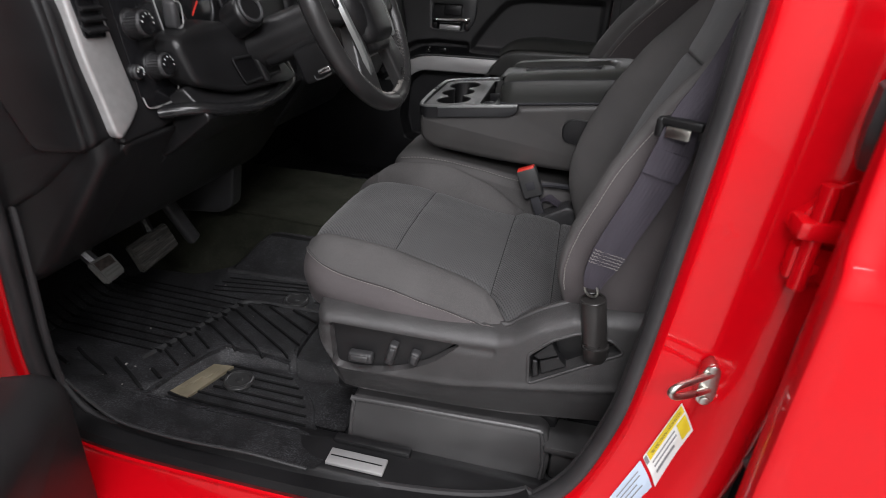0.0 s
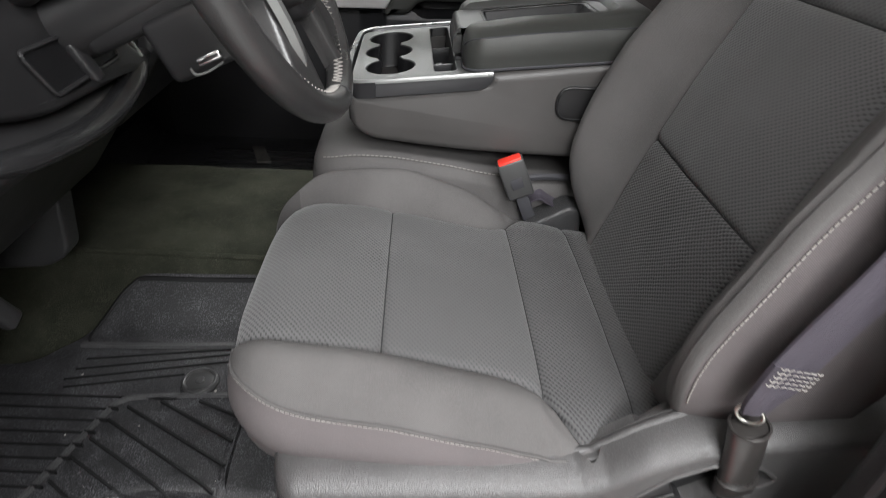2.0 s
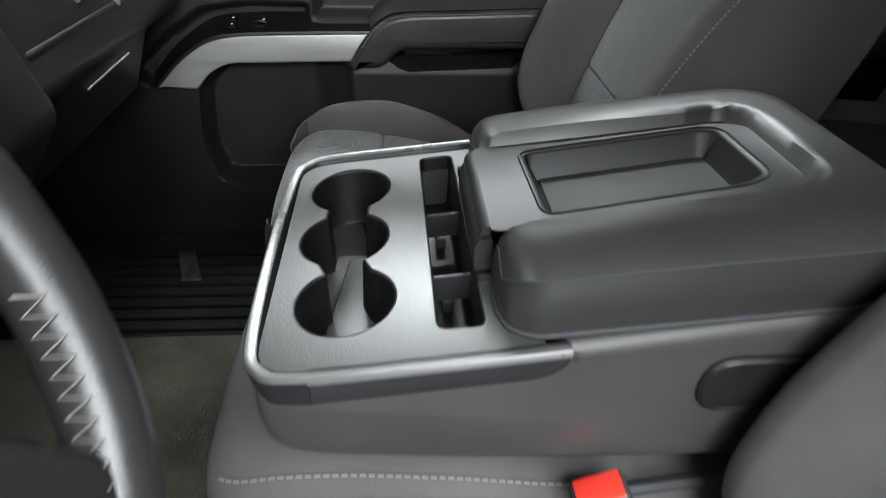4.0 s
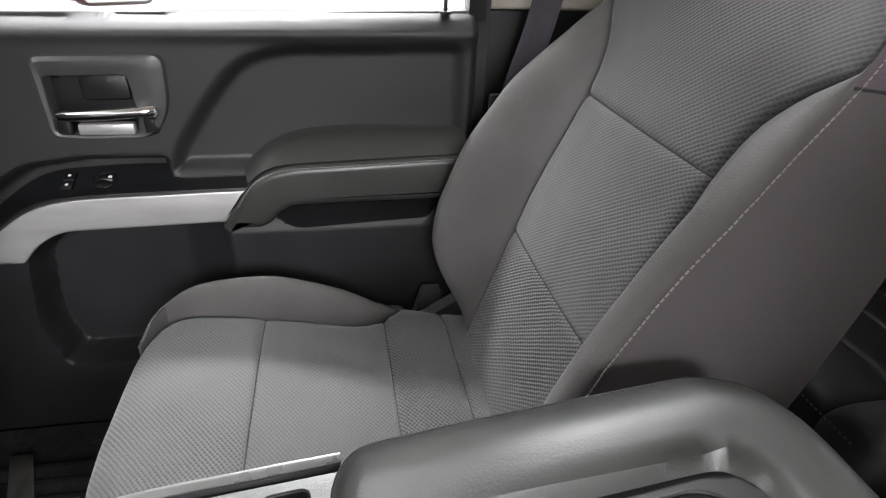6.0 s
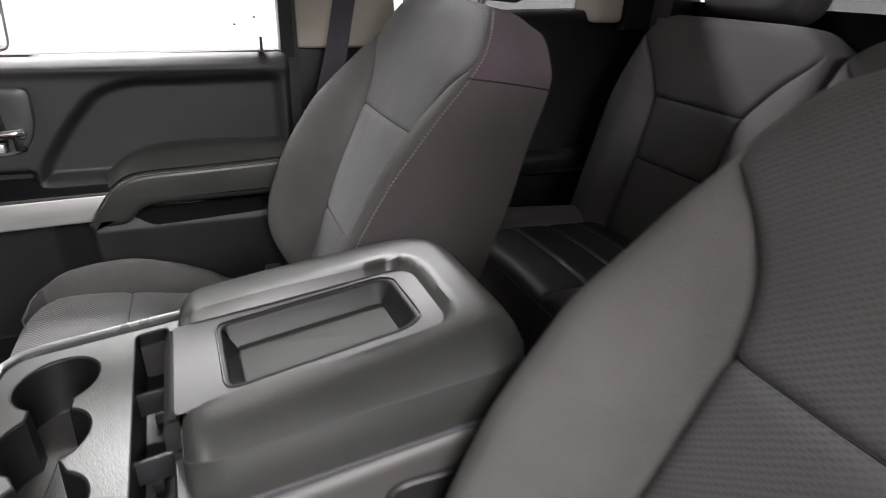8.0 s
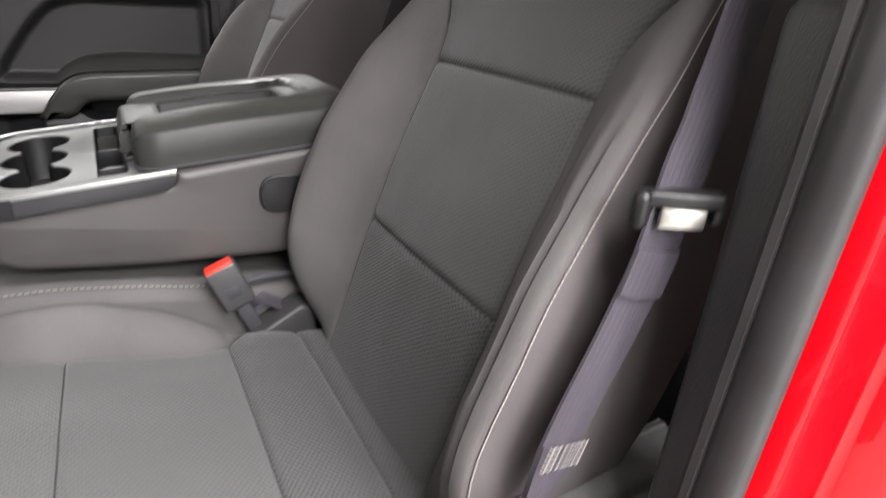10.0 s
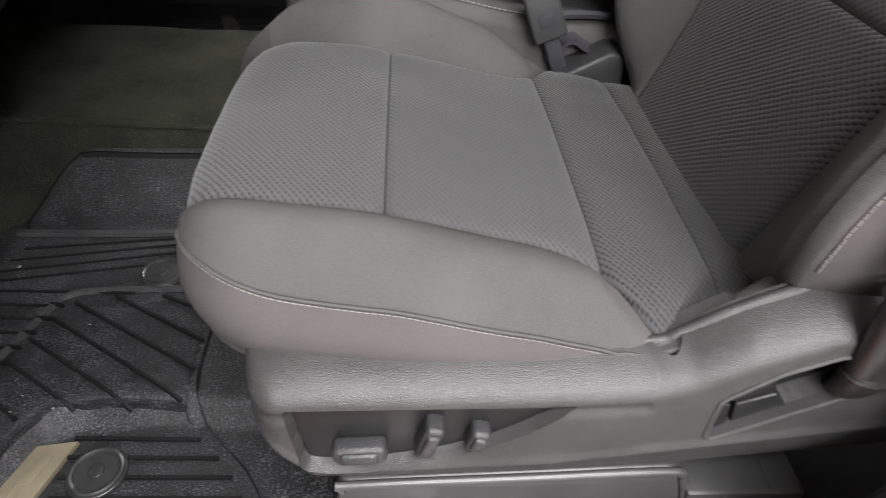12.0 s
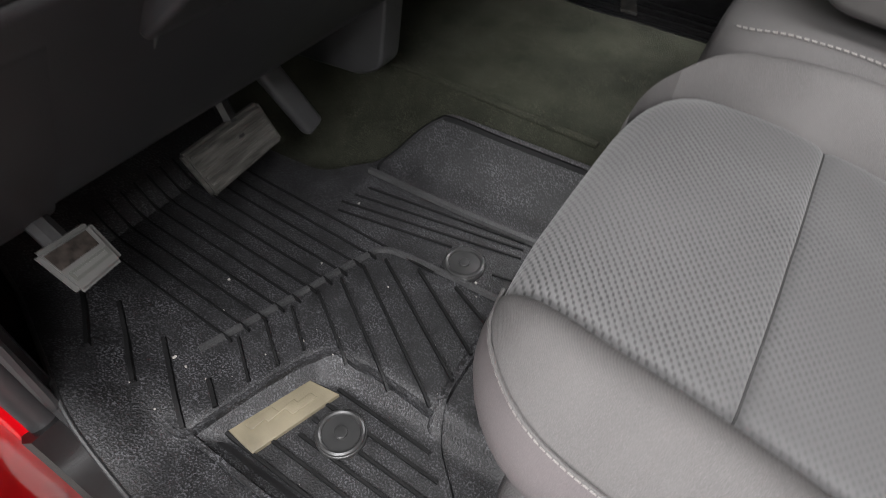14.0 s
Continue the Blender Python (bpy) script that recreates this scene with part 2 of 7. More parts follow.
M_BELT = surf("belt_webbing", (0.052, 0.046, 0.058), rough=0.66, var=0.1, scale=12, grain=900, bump=0.5, depth=0.0006, stretch=(6, 6, 0.6), spec=0.35)
M_THREAD = surf("pale_thread", (0.23, 0.218, 0.202), rough=0.8, var=0.12, bump=0)
M_TAN = surf("tan_plate", (0.125, 0.108, 0.072), rough=0.55, var=0.2, scale=25, grain=600, bump=0.2)
M_REDBTN = surf("red_button", (0.70, 0.035, 0.02), rough=0.4, var=0.06, bump=0)
M_BEIGE = surf("beige_trim", (0.52, 0.49, 0.43), rough=0.75, var=0.06, scale=8, grain=700, bump=0.2)
M_WHITE = surf("label_white", (0.78, 0.78, 0.76), rough=0.6, var=0.05, bump=0)
M_YELLOW = surf("label_yellow", (0.72, 0.55, 0.02), rough=0.6, var=0.06, bump=0)
M_PALEBLUE = surf("label_blue", (0.55, 0.66, 0.78), rough=0.6, var=0.05, bump=0)
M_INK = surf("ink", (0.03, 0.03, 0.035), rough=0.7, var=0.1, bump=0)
M_GOLD = surf("gold_badge", (0.55, 0.36, 0.10), rough=0.3, metal=0.6, var=0.08, bump=0)
M_WALL = surf("workshop_wall_paint", (0.82, 0.82, 0.80), rough=0.8, var=0.03, scale=1.5, grain=60, bump=0.1)
M_CONCRETE = surf("sealed_concrete", (0.30, 0.30, 0.29), rough=0.45, var=0.2, scale=1.8, grain=80, bump=0.15)
M_GLASS = clear_glass("window_glass")
M_TINT = clear_glass("privacy_glass", (0.16, 0.165, 0.17))
M_MIRROR = surf("mirror_glass", (0.9, 0.9, 0.9), rough=0.02, metal=1.0, var=0.0, bump=0)


# ---- builders ----
from mathutils.geometry import tessellate_polygon


def empty(name, at, label, category, group="", kind=""):
    o = new(name)
    o.location = at
    o.empty_display_size = 0.05
    tagged(o, label, category, group, kind)
    return o


def finish(name, bm, material, smooth=True):
    bmesh.ops.recalc_face_normals(bm, faces=bm.faces)
    me = bpy.data.meshes.new(name)
    bm.to_mesh(me)
    bm.free()
    if smooth:
        me.shade_smooth()
        try:
            me.set_sharp_from_angle(angle=radians(38))
        except AttributeError:
            pass
    me.materials.append(material)
    return me


def part(name, bm, material, parent, label="", smooth=True):
    o = new(name, finish(name, bm, material, smooth))
    o.parent = parent
    p = parent
    inv = p.matrix_basis.copy()
    if p.parent:
        inv = p.parent.matrix_basis @ p.matrix_parent_inverse @ p.matrix_basis
    o.matrix_parent_inverse = inv.inverted()
    if label:
        o["label"] = label
    return o


def thing(name, bm, material, label, category, group="", kind="", smooth=True):
    return tagged(new(name, finish(name, bm, material, smooth)), label, category, group, kind)


def box(lo, hi, bevel=0.004, seg=2, m=None):
    bm = bmesh.new()
    lo, hi = Vector(lo), Vector(hi)
    bmesh.ops.create_cube(bm, size=1, matrix=Matrix.Translation((lo + hi) / 2) @ Matrix.Diagonal((*(hi - lo), 1)))
    if bevel:
        bmesh.ops.bevel(bm, geom=bm.edges[:], offset=bevel, segments=seg, affect="EDGES", profile=0.5)
    if m:
        bmesh.ops.transform(bm, matrix=m, verts=bm.verts)
    return bm


def join(*bms):
    """All the given shapes in one."""
    out = bmesh.new()
    for b in bms:
        me = bpy.data.meshes.new("tmp")
        b.to_mesh(me)
        b.free()
        out.from_mesh(me)
        bpy.data.meshes.remove(me)
    return out


AXES = {"y": lambda p, q, r: (p, r, q), "x": lambda p, q, r: (r, p, q), "z": lambda p, q, r: (p, q, r)}


def prism(poly, axis, a, b, bevel=0.0, seg=3, both=False):
    """A polygon drawn square to an axis and drawn out along it from a to b, with the edge at b rounded."""
    f = AXES[axis]
    P = [Vector(p) for p in poly]
    P = [p for i, p in enumerate(P) if (p - P[i - 1]).length > 1e-6]
    n = len(P)
    if sum(P[i - 1].x * P[i].y - P[i].x * P[i - 1].y for i in range(n)) < 0:
        P.reverse()
    inward = []
    for i in range(n):
        d0, d1 = (P[i] - P[i - 1]).normalized(), (P[(i + 1) % n] - P[i]).normalized()
        v = Vector((-d0.y - d1.y, d0.x + d1.x))
        v = v.normalized() if v.length > 1e-6 else Vector((-d0.y, d0.x))
        inward.append(v / max(0.7, v.dot(Vector((-d0.y, d0.x)))))
    s = 1 if b > a else -1
    arc = [(bevel * (1 - math.cos(math.pi / 2 * k / seg)), bevel * (1 - math.sin(math.pi / 2 * k / seg))) for k in range(seg + 1)] if bevel else [(0, 0)]
    levels = [(o, a + s * h) for o, h in reversed(arc)] if both else [(0, a)]
    levels += [(o, b - s * h) for o, h in arc]
    bm = bmesh.new()
    rings = [[bm.verts.new(f(*(p + q * o), r)) for p, q in zip(P, inward)] for o, r in levels]
    for r0, r1 in zip(rings, rings[1:]):
        for i in range(n):
            bm.faces.new((r0[i], r0[(i + 1) % n], r1[(i + 1) % n], r1[i]))
    for r, (o, h) in ((rings[0], levels[0]), (rings[-1], levels[-1])):
        for tri in tessellate_polygon([[(*(p + q * o), 0) for p, q in zip(P, inward)]]):
            try:
                bm.faces.new([r[k] for k in tri])
            except ValueError:
                pass
    return bm


def rounded(poly, radius, seg=5):
    """The polygon with its corners rounded."""
    out, n = [], len(poly)
    for i in range(n):
        p0, p1, p2 = Vector(poly[i - 1]), Vector(poly[i]), Vector(poly[(i + 1) % n])
        r = radius if not isinstance(radius, (list, tuple)) else radius[i]
        k = min(r, (p0 - p1).length * 0.48, (p2 - p1).length * 0.48)
        a, c = p1 + (p0 - p1).normalized() * k, p1 + (p2 - p1).normalized() * k
        for j in range(seg + 1):
            t = j / seg
            out.append(tuple(a * (1 - t) ** 2 + p1 * 2 * t * (1 - t) + c * t * t))
    return out


def rect(x0, y0, x1, y1, r=0.0, seg=5):
    p = [(x0, y0), (x1, y0), (x1, y1), (x0, y1)]
    return rounded(p, r, seg) if r else p


def smooth_path(pts, n=8, closed=False):
    """A Catmull-Rom line through points."""
    P = [Vector(p) for p in pts]
    out, m = [], len(P)
    last = m if closed else m - 1
    for i in range(last):
        p0 = P[(i - 1) % m] if closed or i else P[0] * 2 - P[1]
        p1, p2 = P[i], P[(i + 1) % m]
        p3 = P[(i + 2) % m] if closed or i + 2 < m else P[-1] * 2 - P[-2]
        for j in range(n):
            t = j / n
            out.append(0.5 * (2 * p1 + (p2 - p0) * t + (2 * p0 - 5 * p1 + 4 * p2 - p3) * t * t + (3 * p1 - p0 - 3 * p2 + p3) * t ** 3))
    if not closed:
        out.append(P[-1])
    return out


def sweep(path, profile, up=(0, 0, 1), closed=False, caps=True):
    """A profile of (sideways, up) points carried along a path."""
    bm = bmesh.new()
    P = [Vector(p) for p in path]
    up = Vector(up)
    rings, n = [], len(P)
    for i, p in enumerate(P):
        a = P[(i - 1) % n] if closed or i else P[0]
        b = P[(i + 1) % n] if closed or i + 1 < n else P[-1]
        t = (b - a).normalized()
        s = t.cross(up)
        s = s.normalized() if s.length > 1e-5 else Vector((1, 0, 0))
        u = s.cross(t)
        rings.append([bm.verts.new(p + s * q[0] + u * q[1]) for q in profile])
    k = len(profile)
    for i in range(n if closed else n - 1):
        r0, r1 = rings[i], rings[(i + 1) % n]
        for j in range(k):
            bm.faces.new((r0[j], r0[(j + 1) % k], r1[(j + 1) % k], r1[j]))
    if caps and not closed:
        bm.faces.new(rings[0][::-1]), bm.faces.new(rings[-1])
    return bm


def inset_ring(poly, d):
    """The polygon moved inwards by d."""
    P = [Vector(p) for p in poly]
    n = len(P)
    area = sum(P[i - 1].x * P[i].y - P[i].x * P[i - 1].y for i in range(n))
    out = []
    for i in range(n):
        d0, d1 = (P[i] - P[i - 1]), (P[(i + 1) % n] - P[i])
        v = Vector((-d0.y, d0.x)).normalized() + Vector((-d1.y, d1.x)).normalized()
        v = v.normalized() if v.length > 1e-6 else Vector((0, 0))
        out.append(P[i] + v * (d if area > 0 else -d))
    return out


def holed(outer, holes, z):
    """A flat plate with holes."""
    loops = [[(p[0], p[1], 0) for p in q] for q in (outer, *holes)]
    flat = [p for q in loops for p in q]
    bm = bmesh.new()
    V = [bm.verts.new((p[0], p[1], z)) for p in flat]
    for tri in tessellate_polygon(loops):
        try:
            bm.faces.new([V[k] for k in tri])
        except ValueError:
            pass
    return bm


def hollow(poly, z, depth, lip, slope=0.0, ledge=0.0):
    """The walls and floor of a well under an outline, with a rounded lip."""
    levels = [(lip * math.sin(t), -lip * (1 - math.cos(t))) for t in (0, 0.4, 0.8, 1.2, math.pi / 2)]
    levels += [(lip + slope, -depth + 0.004), (lip + slope + 0.0015, -depth + 0.001), (lip + slope + 0.004, -depth)]
    bm = bmesh.new()
    rings = []
    for d, h in levels:
        pts = inset_ring(poly, d)
        rings.append([bm.verts.new((p[0], p[1], z + h)) for p in pts])
    n = len(poly)
    for r0, r1 in zip(rings, rings[1:]):
        for i in range(n):
            bm.faces.new((r0[i], r0[(i + 1) % n], r1[(i + 1) % n], r1[i]))
    for tri in tessellate_polygon([[(v.co.x, v.co.y, 0) for v in rings[-1]]]):
        try:
            bm.faces.new([rings[-1][k] for k in tri])
        except ValueError:
            pass
    return bm


def circle(r, n=10, sy=1.0):
    return [(r * math.cos(2 * math.pi * i / n), sy * r * math.sin(2 * math.pi * i / n)) for i in range(n)]


def tube(path, r, n=8, closed=False):
    return sweep(path, circle(r, n), up=(0.13, 0.31, 0.94), closed=closed)


def disc(center, normal, r, h, bevel=0.0, n=28, r2=None):
    """A short cylinder that stands on center along normal."""
    bm = bmesh.new()
    bmesh.ops.create_cone(bm, cap_ends=True, segments=n, radius1=r, radius2=r if r2 is None else r2, depth=h)
    if bevel:
        es = [e for e in bm.edges if abs(e.verts[0].co.z - h / 2) < 1e-6 and abs(e.verts[1].co.z - h / 2) < 1e-6]
        bmesh.ops.bevel(bm, geom=es, offset=bevel, segments=3, affect="EDGES", profile=0.5)
    nrm = Vector(normal).normalized()
    m = Matrix.Translation(Vector(center) + nrm * h / 2) @ nrm.to_track_quat("Z", "Y").to_matrix().to_4x4()
    bmesh.ops.transform(bm, matrix=m, verts=bm.verts)
    return bm


def ring(center, normal, R, r, n=40, k=8, flat=1.0):
    nrm = Vector(normal).normalized()
    q = nrm.to_track_quat("Z", "Y").to_matrix().to_4x4()
    bm = bmesh.new()
    rows = []
    for i in range(n):
        a = 2 * math.pi * i / n
        rows.append([bm.verts.new(((R + r * math.cos(b)) * math.cos(a), (R + r * math.cos(b)) * math.sin(a), flat * r * math.sin(b)))
                     for b in (2 * math.pi * j / k for j in range(k))])
    for i in range(n):
        for j in range(k):
            bm.faces.new((rows[i][j], rows[(i + 1) % n][j], rows[(i + 1) % n][(j + 1) % k], rows[i][(j + 1) % k]))
    bmesh.ops.transform(bm, matrix=Matrix.Translation(center) @ q, verts=bm.verts)
    return bm


def dashes(path, length=0.0055, gap=0.0025, r=0.0009):
    """A row of stitches along a path."""
    P = [Vector(p) for p in path]
    bm = bmesh.new()
    acc, start, on = 0.0, P[0], True
    for i in range(len(P) - 1):
        a, b = P[i], P[i + 1]
        seg = (b - a).length
        if seg < 1e-7:
            continue
        t, d = 0.0, (b - a) / seg
        while t < seg:
            need = (length if on else gap) - acc
            step = min(need, seg - t)
            t += step
            acc += step
            if acc >= (length if on else gap) - 1e-9:
                here = a + d * t
                if on:
                    side = d.cross(Vector((0.2, 0.3, 0.93))).normalized()
                    top = side.cross(d)
                    ends = []
                    for e in (start, here):
                        ends.append([bm.verts.new(e + side * (r * x) + top * (r * z)) for x, z in ((1, 0), (0, 1), (-1, 0), (0, -1))])
                    for j in range(4):
                        bm.faces.new((ends[0][j], ends[0][(j + 1) % 4], ends[1][(j + 1) % 4], ends[1][j]))
                    bm.faces.new(ends[0][::-1]), bm.faces.new(ends[1])
                start, on, acc = here, not on, 0.0
    return bm


def lerp_table(table):
    xs, ys = [p[0] for p in table], [p[1] for p in table]
    return lambda v: float(np.interp(v, xs, ys))


def soft_table(table):
    """Like lerp_table, but eased a little round its corners."""
    f = lerp_table(table)
    return lambda v: (f(v - 0.02) + 2 * f(v) + f(v + 0.02)) / 4


class Pillow:
    """An upholstered block: an insert between two bolsters, with rounded edges, grooved seams and sides.
    u runs along its length, v across, n out of its face; m lays it into the world."""

    def __init__(s, m, length, W, C, H, B, r, bottom, seams=(), front=True, back=False, corner=(0.08, 0.06), bulge=0.012,
                 groove=0.006, puff=0.006, extra=None, step=0.012, late=False, gain=(1.0, 1.0)):
        r = r if isinstance(r, tuple) else (r, r * 0.7, r, r * 0.7)   # side radius and drop, end radius and drop
        soft_edge = callable(r[1])   # the face meets a sewn edge at a slant
        drop = r[1] if callable(r[1]) else (lambda u: r[1])
        bulge = bulge if isinstance(bulge, tuple) else (bulge, bulge)   # at the ends and at the sides
        s.m, s.L, s.front, s.back, s.seams, s.groove = m, length, front, back, seams, groove
        us = set(np.arange(0, length, step)) | {0.0, length}
        for k in (0.0015, 0.004, 0.008):
            us |= {k, length - k}
            for q in seams:
                us |= {q - k, q + k, q}
        us = sorted(u for u in us if 0 <= u <= length)
        us = [u for i, u in enumerate(us) if i == 0 or u - us[i - 1] > 0.0008]
        bol = [0.5 - 0.5 * math.cos(math.pi * k / 24) for k in range(25)]
        ins = [math.sin(math.pi / 2 * (k / 20 - 1)) for k in range(41)]
        s.nb, s.ni = 24, 40
        s.us, s.grid, s.uv = us, [], []

        def half(u):
            w = W(u)
            if front and u < corner[0]:
                w -= corner[0] - math.sqrt(max(0, corner[0] ** 2 - (corner[0] - u) ** 2))
            if back and u > length - corner[1]:
                e = corner[1] - (length - u)
                w -= corner[1] - math.sqrt(max(0, corner[1] ** 2 - e * e))
            return w

        for u in us:
            w = half(u)
            cs = [min(f(u), w - 0.003) for f in (C if isinstance(C, tuple) else (C, C))]     # the insert's half width on either side
            vs = [-w + (w - cs[0]) * k for k in bol] + [cs[k > 0] * k for k in ins[1:-1]] + [cs[1] + (w - cs[1]) * k for k in bol]
            row, ruv = [], []
            for v in vs:
                a, c = abs(v), cs[v > 0]
                fade = min(1.0, max(0.0, (w - c) / 0.03))
                n = H(u)
                if a > c:
                    t = (a - c) / max(1e-6, w - c)
                    q = min(1, t / 0.9)
                    n += gain[v > 0] * B(u) * (q * q * (3 - 2 * q) if late else math.sin(math.pi / 2 * min(1, t * 1.7)))
                else:
                    n += puff * (1 - (a / c) ** 2)
                    n -= sum(groove * math.exp(-abs(u - q) / 0.0045) for q in seams)
                n -= 1.5 * groove * fade * math.exp(-abs(a - c) / 0.0038)
                k = min(1, max(0, w - a) / r[0])
                n -= drop(u) * ((1 - k) ** 2.2 if soft_edge else 1 - math.sqrt(max(0, 1 - (1 - k) ** 2)))
                k = min(1, max(0, min(u if front else 9, length - u if back else 9)) / r[2])
                n -= r[3] * (1 - math.sqrt(max(0, 1 - (1 - k) ** 2)))
                if extra:
                    n += extra(u, v)
                row.append(Vector((u, v, n)))
                ruv.append((u, v))
            s.grid.append(row), s.uv.append(ruv)
        s.cols = len(s.grid[0])
        last, m1 = len(us) - 1, s.cols - 1
        if back and front:
            path = [(i, 0) for i in range(last, 0, -1)] + [(0, j) for j in range(m1)] + [(i, m1) for i in range(last)] + [(last, j) for j in range(m1, 0, -1)]
        elif back:
            path = [(i, 0) for i in range(last)] + [(last, j) for j in range(m1)] + [(i, m1) for i in range(last, -1, -1)]
        else:
            path = [(i, 0) for i in range(last, 0, -1)] + [(0, j) for j in range(m1)] + [(i, m1) for i in range(last + 1)]
        s.path, s.loop = path, back and front
        s.skirt, K = [], 7
        n = len(path)
        for q, (i, j) in enumerate(path):
            p = s.grid[i][j]
            ia, ib = path[q - 1] if q or s.loop else path[0], path[(q + 1) % n] if q + 1 < n or s.loop else path[-1]
            t = s.grid[ib[0]][ib[1]] - s.grid[ia[0]][ia[1]]
            out = Vector((t.y, -t.x, 0))
            if out.length > 1e-7:
                out.normalize()
            mid = Vector((length / 2, 0, 0))
            if out.dot(Vector((p.x, p.y, 0)) - mid) < 0:
                out = -out
            nb = bottom(p.x)
            full = min(1.0, abs(p.z - nb) / 0.07)
            out = Vector((out.x * bulge[0], out.y * bulge[1], 0)) * full
            s.skirt.append([p + out * (math.sin(math.pi * min(1, k / K * 1.1)) if k < K else 0) + Vector((0, 0, (nb - p.z) * k / K)) for k in range(1, K + 1)])

    def zone(s, j):
        return "outer" if j < s.nb else ("insert" if j < s.nb + s.ni else "inner")

    def panel(s, u):
        return sum(u > q for q in s.seams)

    def mesh(s, zones, panels=None, skirt=True, sides=None):
        bm = bmesh.new()
        layer = bm.loops.layers.uv.new("UVMap")
        made = {}

        def vert(key, p):
            if key not in made:
                made[key] = bm.verts.new(s.m @ p)
            return made[key]

        def face(items):
            vs = [vert(k, p) for k, p, _ in items]
            if len(set(vs)) < 4:
                return
            try:
                f = bm.faces.new(vs)
            except ValueError:
                return
            for loop, it in zip(f.loops, items):
                loop[layer].uv = it[2]

        for i in range(len(s.us) - 1 if sides is None or sides[0] == 0 else 0):
            mid = (s.us[i] + s.us[i + 1]) / 2
            for j in range(s.cols - 1):
                if s.zone(j) in zones and (panels is None or s.zone(j) != "insert" or s.panel(mid) in panels):
                    face([((a, b), s.grid[a][b], s.uv[a][b]) for a, b in ((i, j), (i + 1, j), (i + 1, j + 1), (i, j + 1))])
        if skirt:
            n = len(s.path)
            for q in range(n if s.loop else n - 1):
                a, b = s.path[q], s.path[(q + 1) % n]
                j = min(a[1], b[1]) if a[1] != b[1] else (a[1] if a[1] == 0 else a[1] - 1)
                z = s.zone(j)
                if z not in zones or (panels is not None and z == "insert" and s.panel(s.us[a[0]]) not in panels):
                    continue
                if sides is not None and not sides[0] <= (s.us[a[0]] + s.us[b[0]]) / 2 < sides[1]:
                    continue
                ca, cb = [s.grid[a[0]][a[1]]] + s.skirt[q], [s.grid[b[0]][b[1]]] + s.skirt[(q + 1) % n]
                ua, ub = s.uv[a[0]][a[1]], s.uv[b[0]][b[1]]
                for k in range(len(ca) - 1):
                    def it(c, u, key, kk):
                        kid = key if kk == 0 else ("s", key, kk)
                        return (kid, c[kk], (u[0] - (c[0].z - c[kk].z), u[1]))
                    face([it(ca, ua, a, k), it(cb, ub, b, k), it(cb, ub, b, k + 1), it(ca, ua, a, k + 1)])
        return bm

    def seam_line(s, q):
        """The bottom of a cross seam."""
        i = min(range(len(s.us)), key=lambda k: abs(s.us[k] - q))
        return [s.m @ (p + Vector((0, 0, 0.0006))) for p in s.grid[i][s.nb:s.nb + s.ni + 1]]

    def crease_line(s, side, u0, u1):
        """The bottom of the groove between the insert and a bolster."""
        j = s.nb if side < 0 else s.nb + s.ni
        return [s.m @ (s.grid[i][j] + Vector((0, 0, 0.0005))) for i, u in enumerate(s.us) if u0 <= u <= u1]

    def edge(s, side, lift=0.0015, drop=0.0, u0=0.0, u1=9.0):
        """The line of one side's edge (-1 or 1), for stitches, from u0 to u1."""
        j = 0 if side < 0 else s.cols - 1
        out = []
        for i, u in enumerate(s.us):
            if u0 <= u <= u1:
                p = s.grid[i][j]
                out.append(s.m @ (p + Vector((0, side * lift, -drop))))
        return out


def sd_poly(poly, X, Z):
    """Signed distance to a polygon's outline, negative inside."""
    d = np.full(X.shape, 1e9)
    inside = np.zeros(X.shape, bool)
    n = len(poly)
    for i in range(n):
        (ax, az), (bx, bz) = poly[i], poly[(i + 1) % n]
        ex, ez = bx - ax, bz - az
        px, pz = X - ax, Z - az
        t = np.clip((px * ex + pz * ez) / (ex * ex + ez * ez + 1e-12), 0, 1)
        d = np.minimum(d, np.hypot(px - ex * t, pz - ez * t))
        cross = ((az > Z) != (bz > Z)) & (X < (bx - ax) * (Z - az) / (bz - az + 1e-12) + ax)
        inside ^= cross
    return np.where(inside, -d, d)


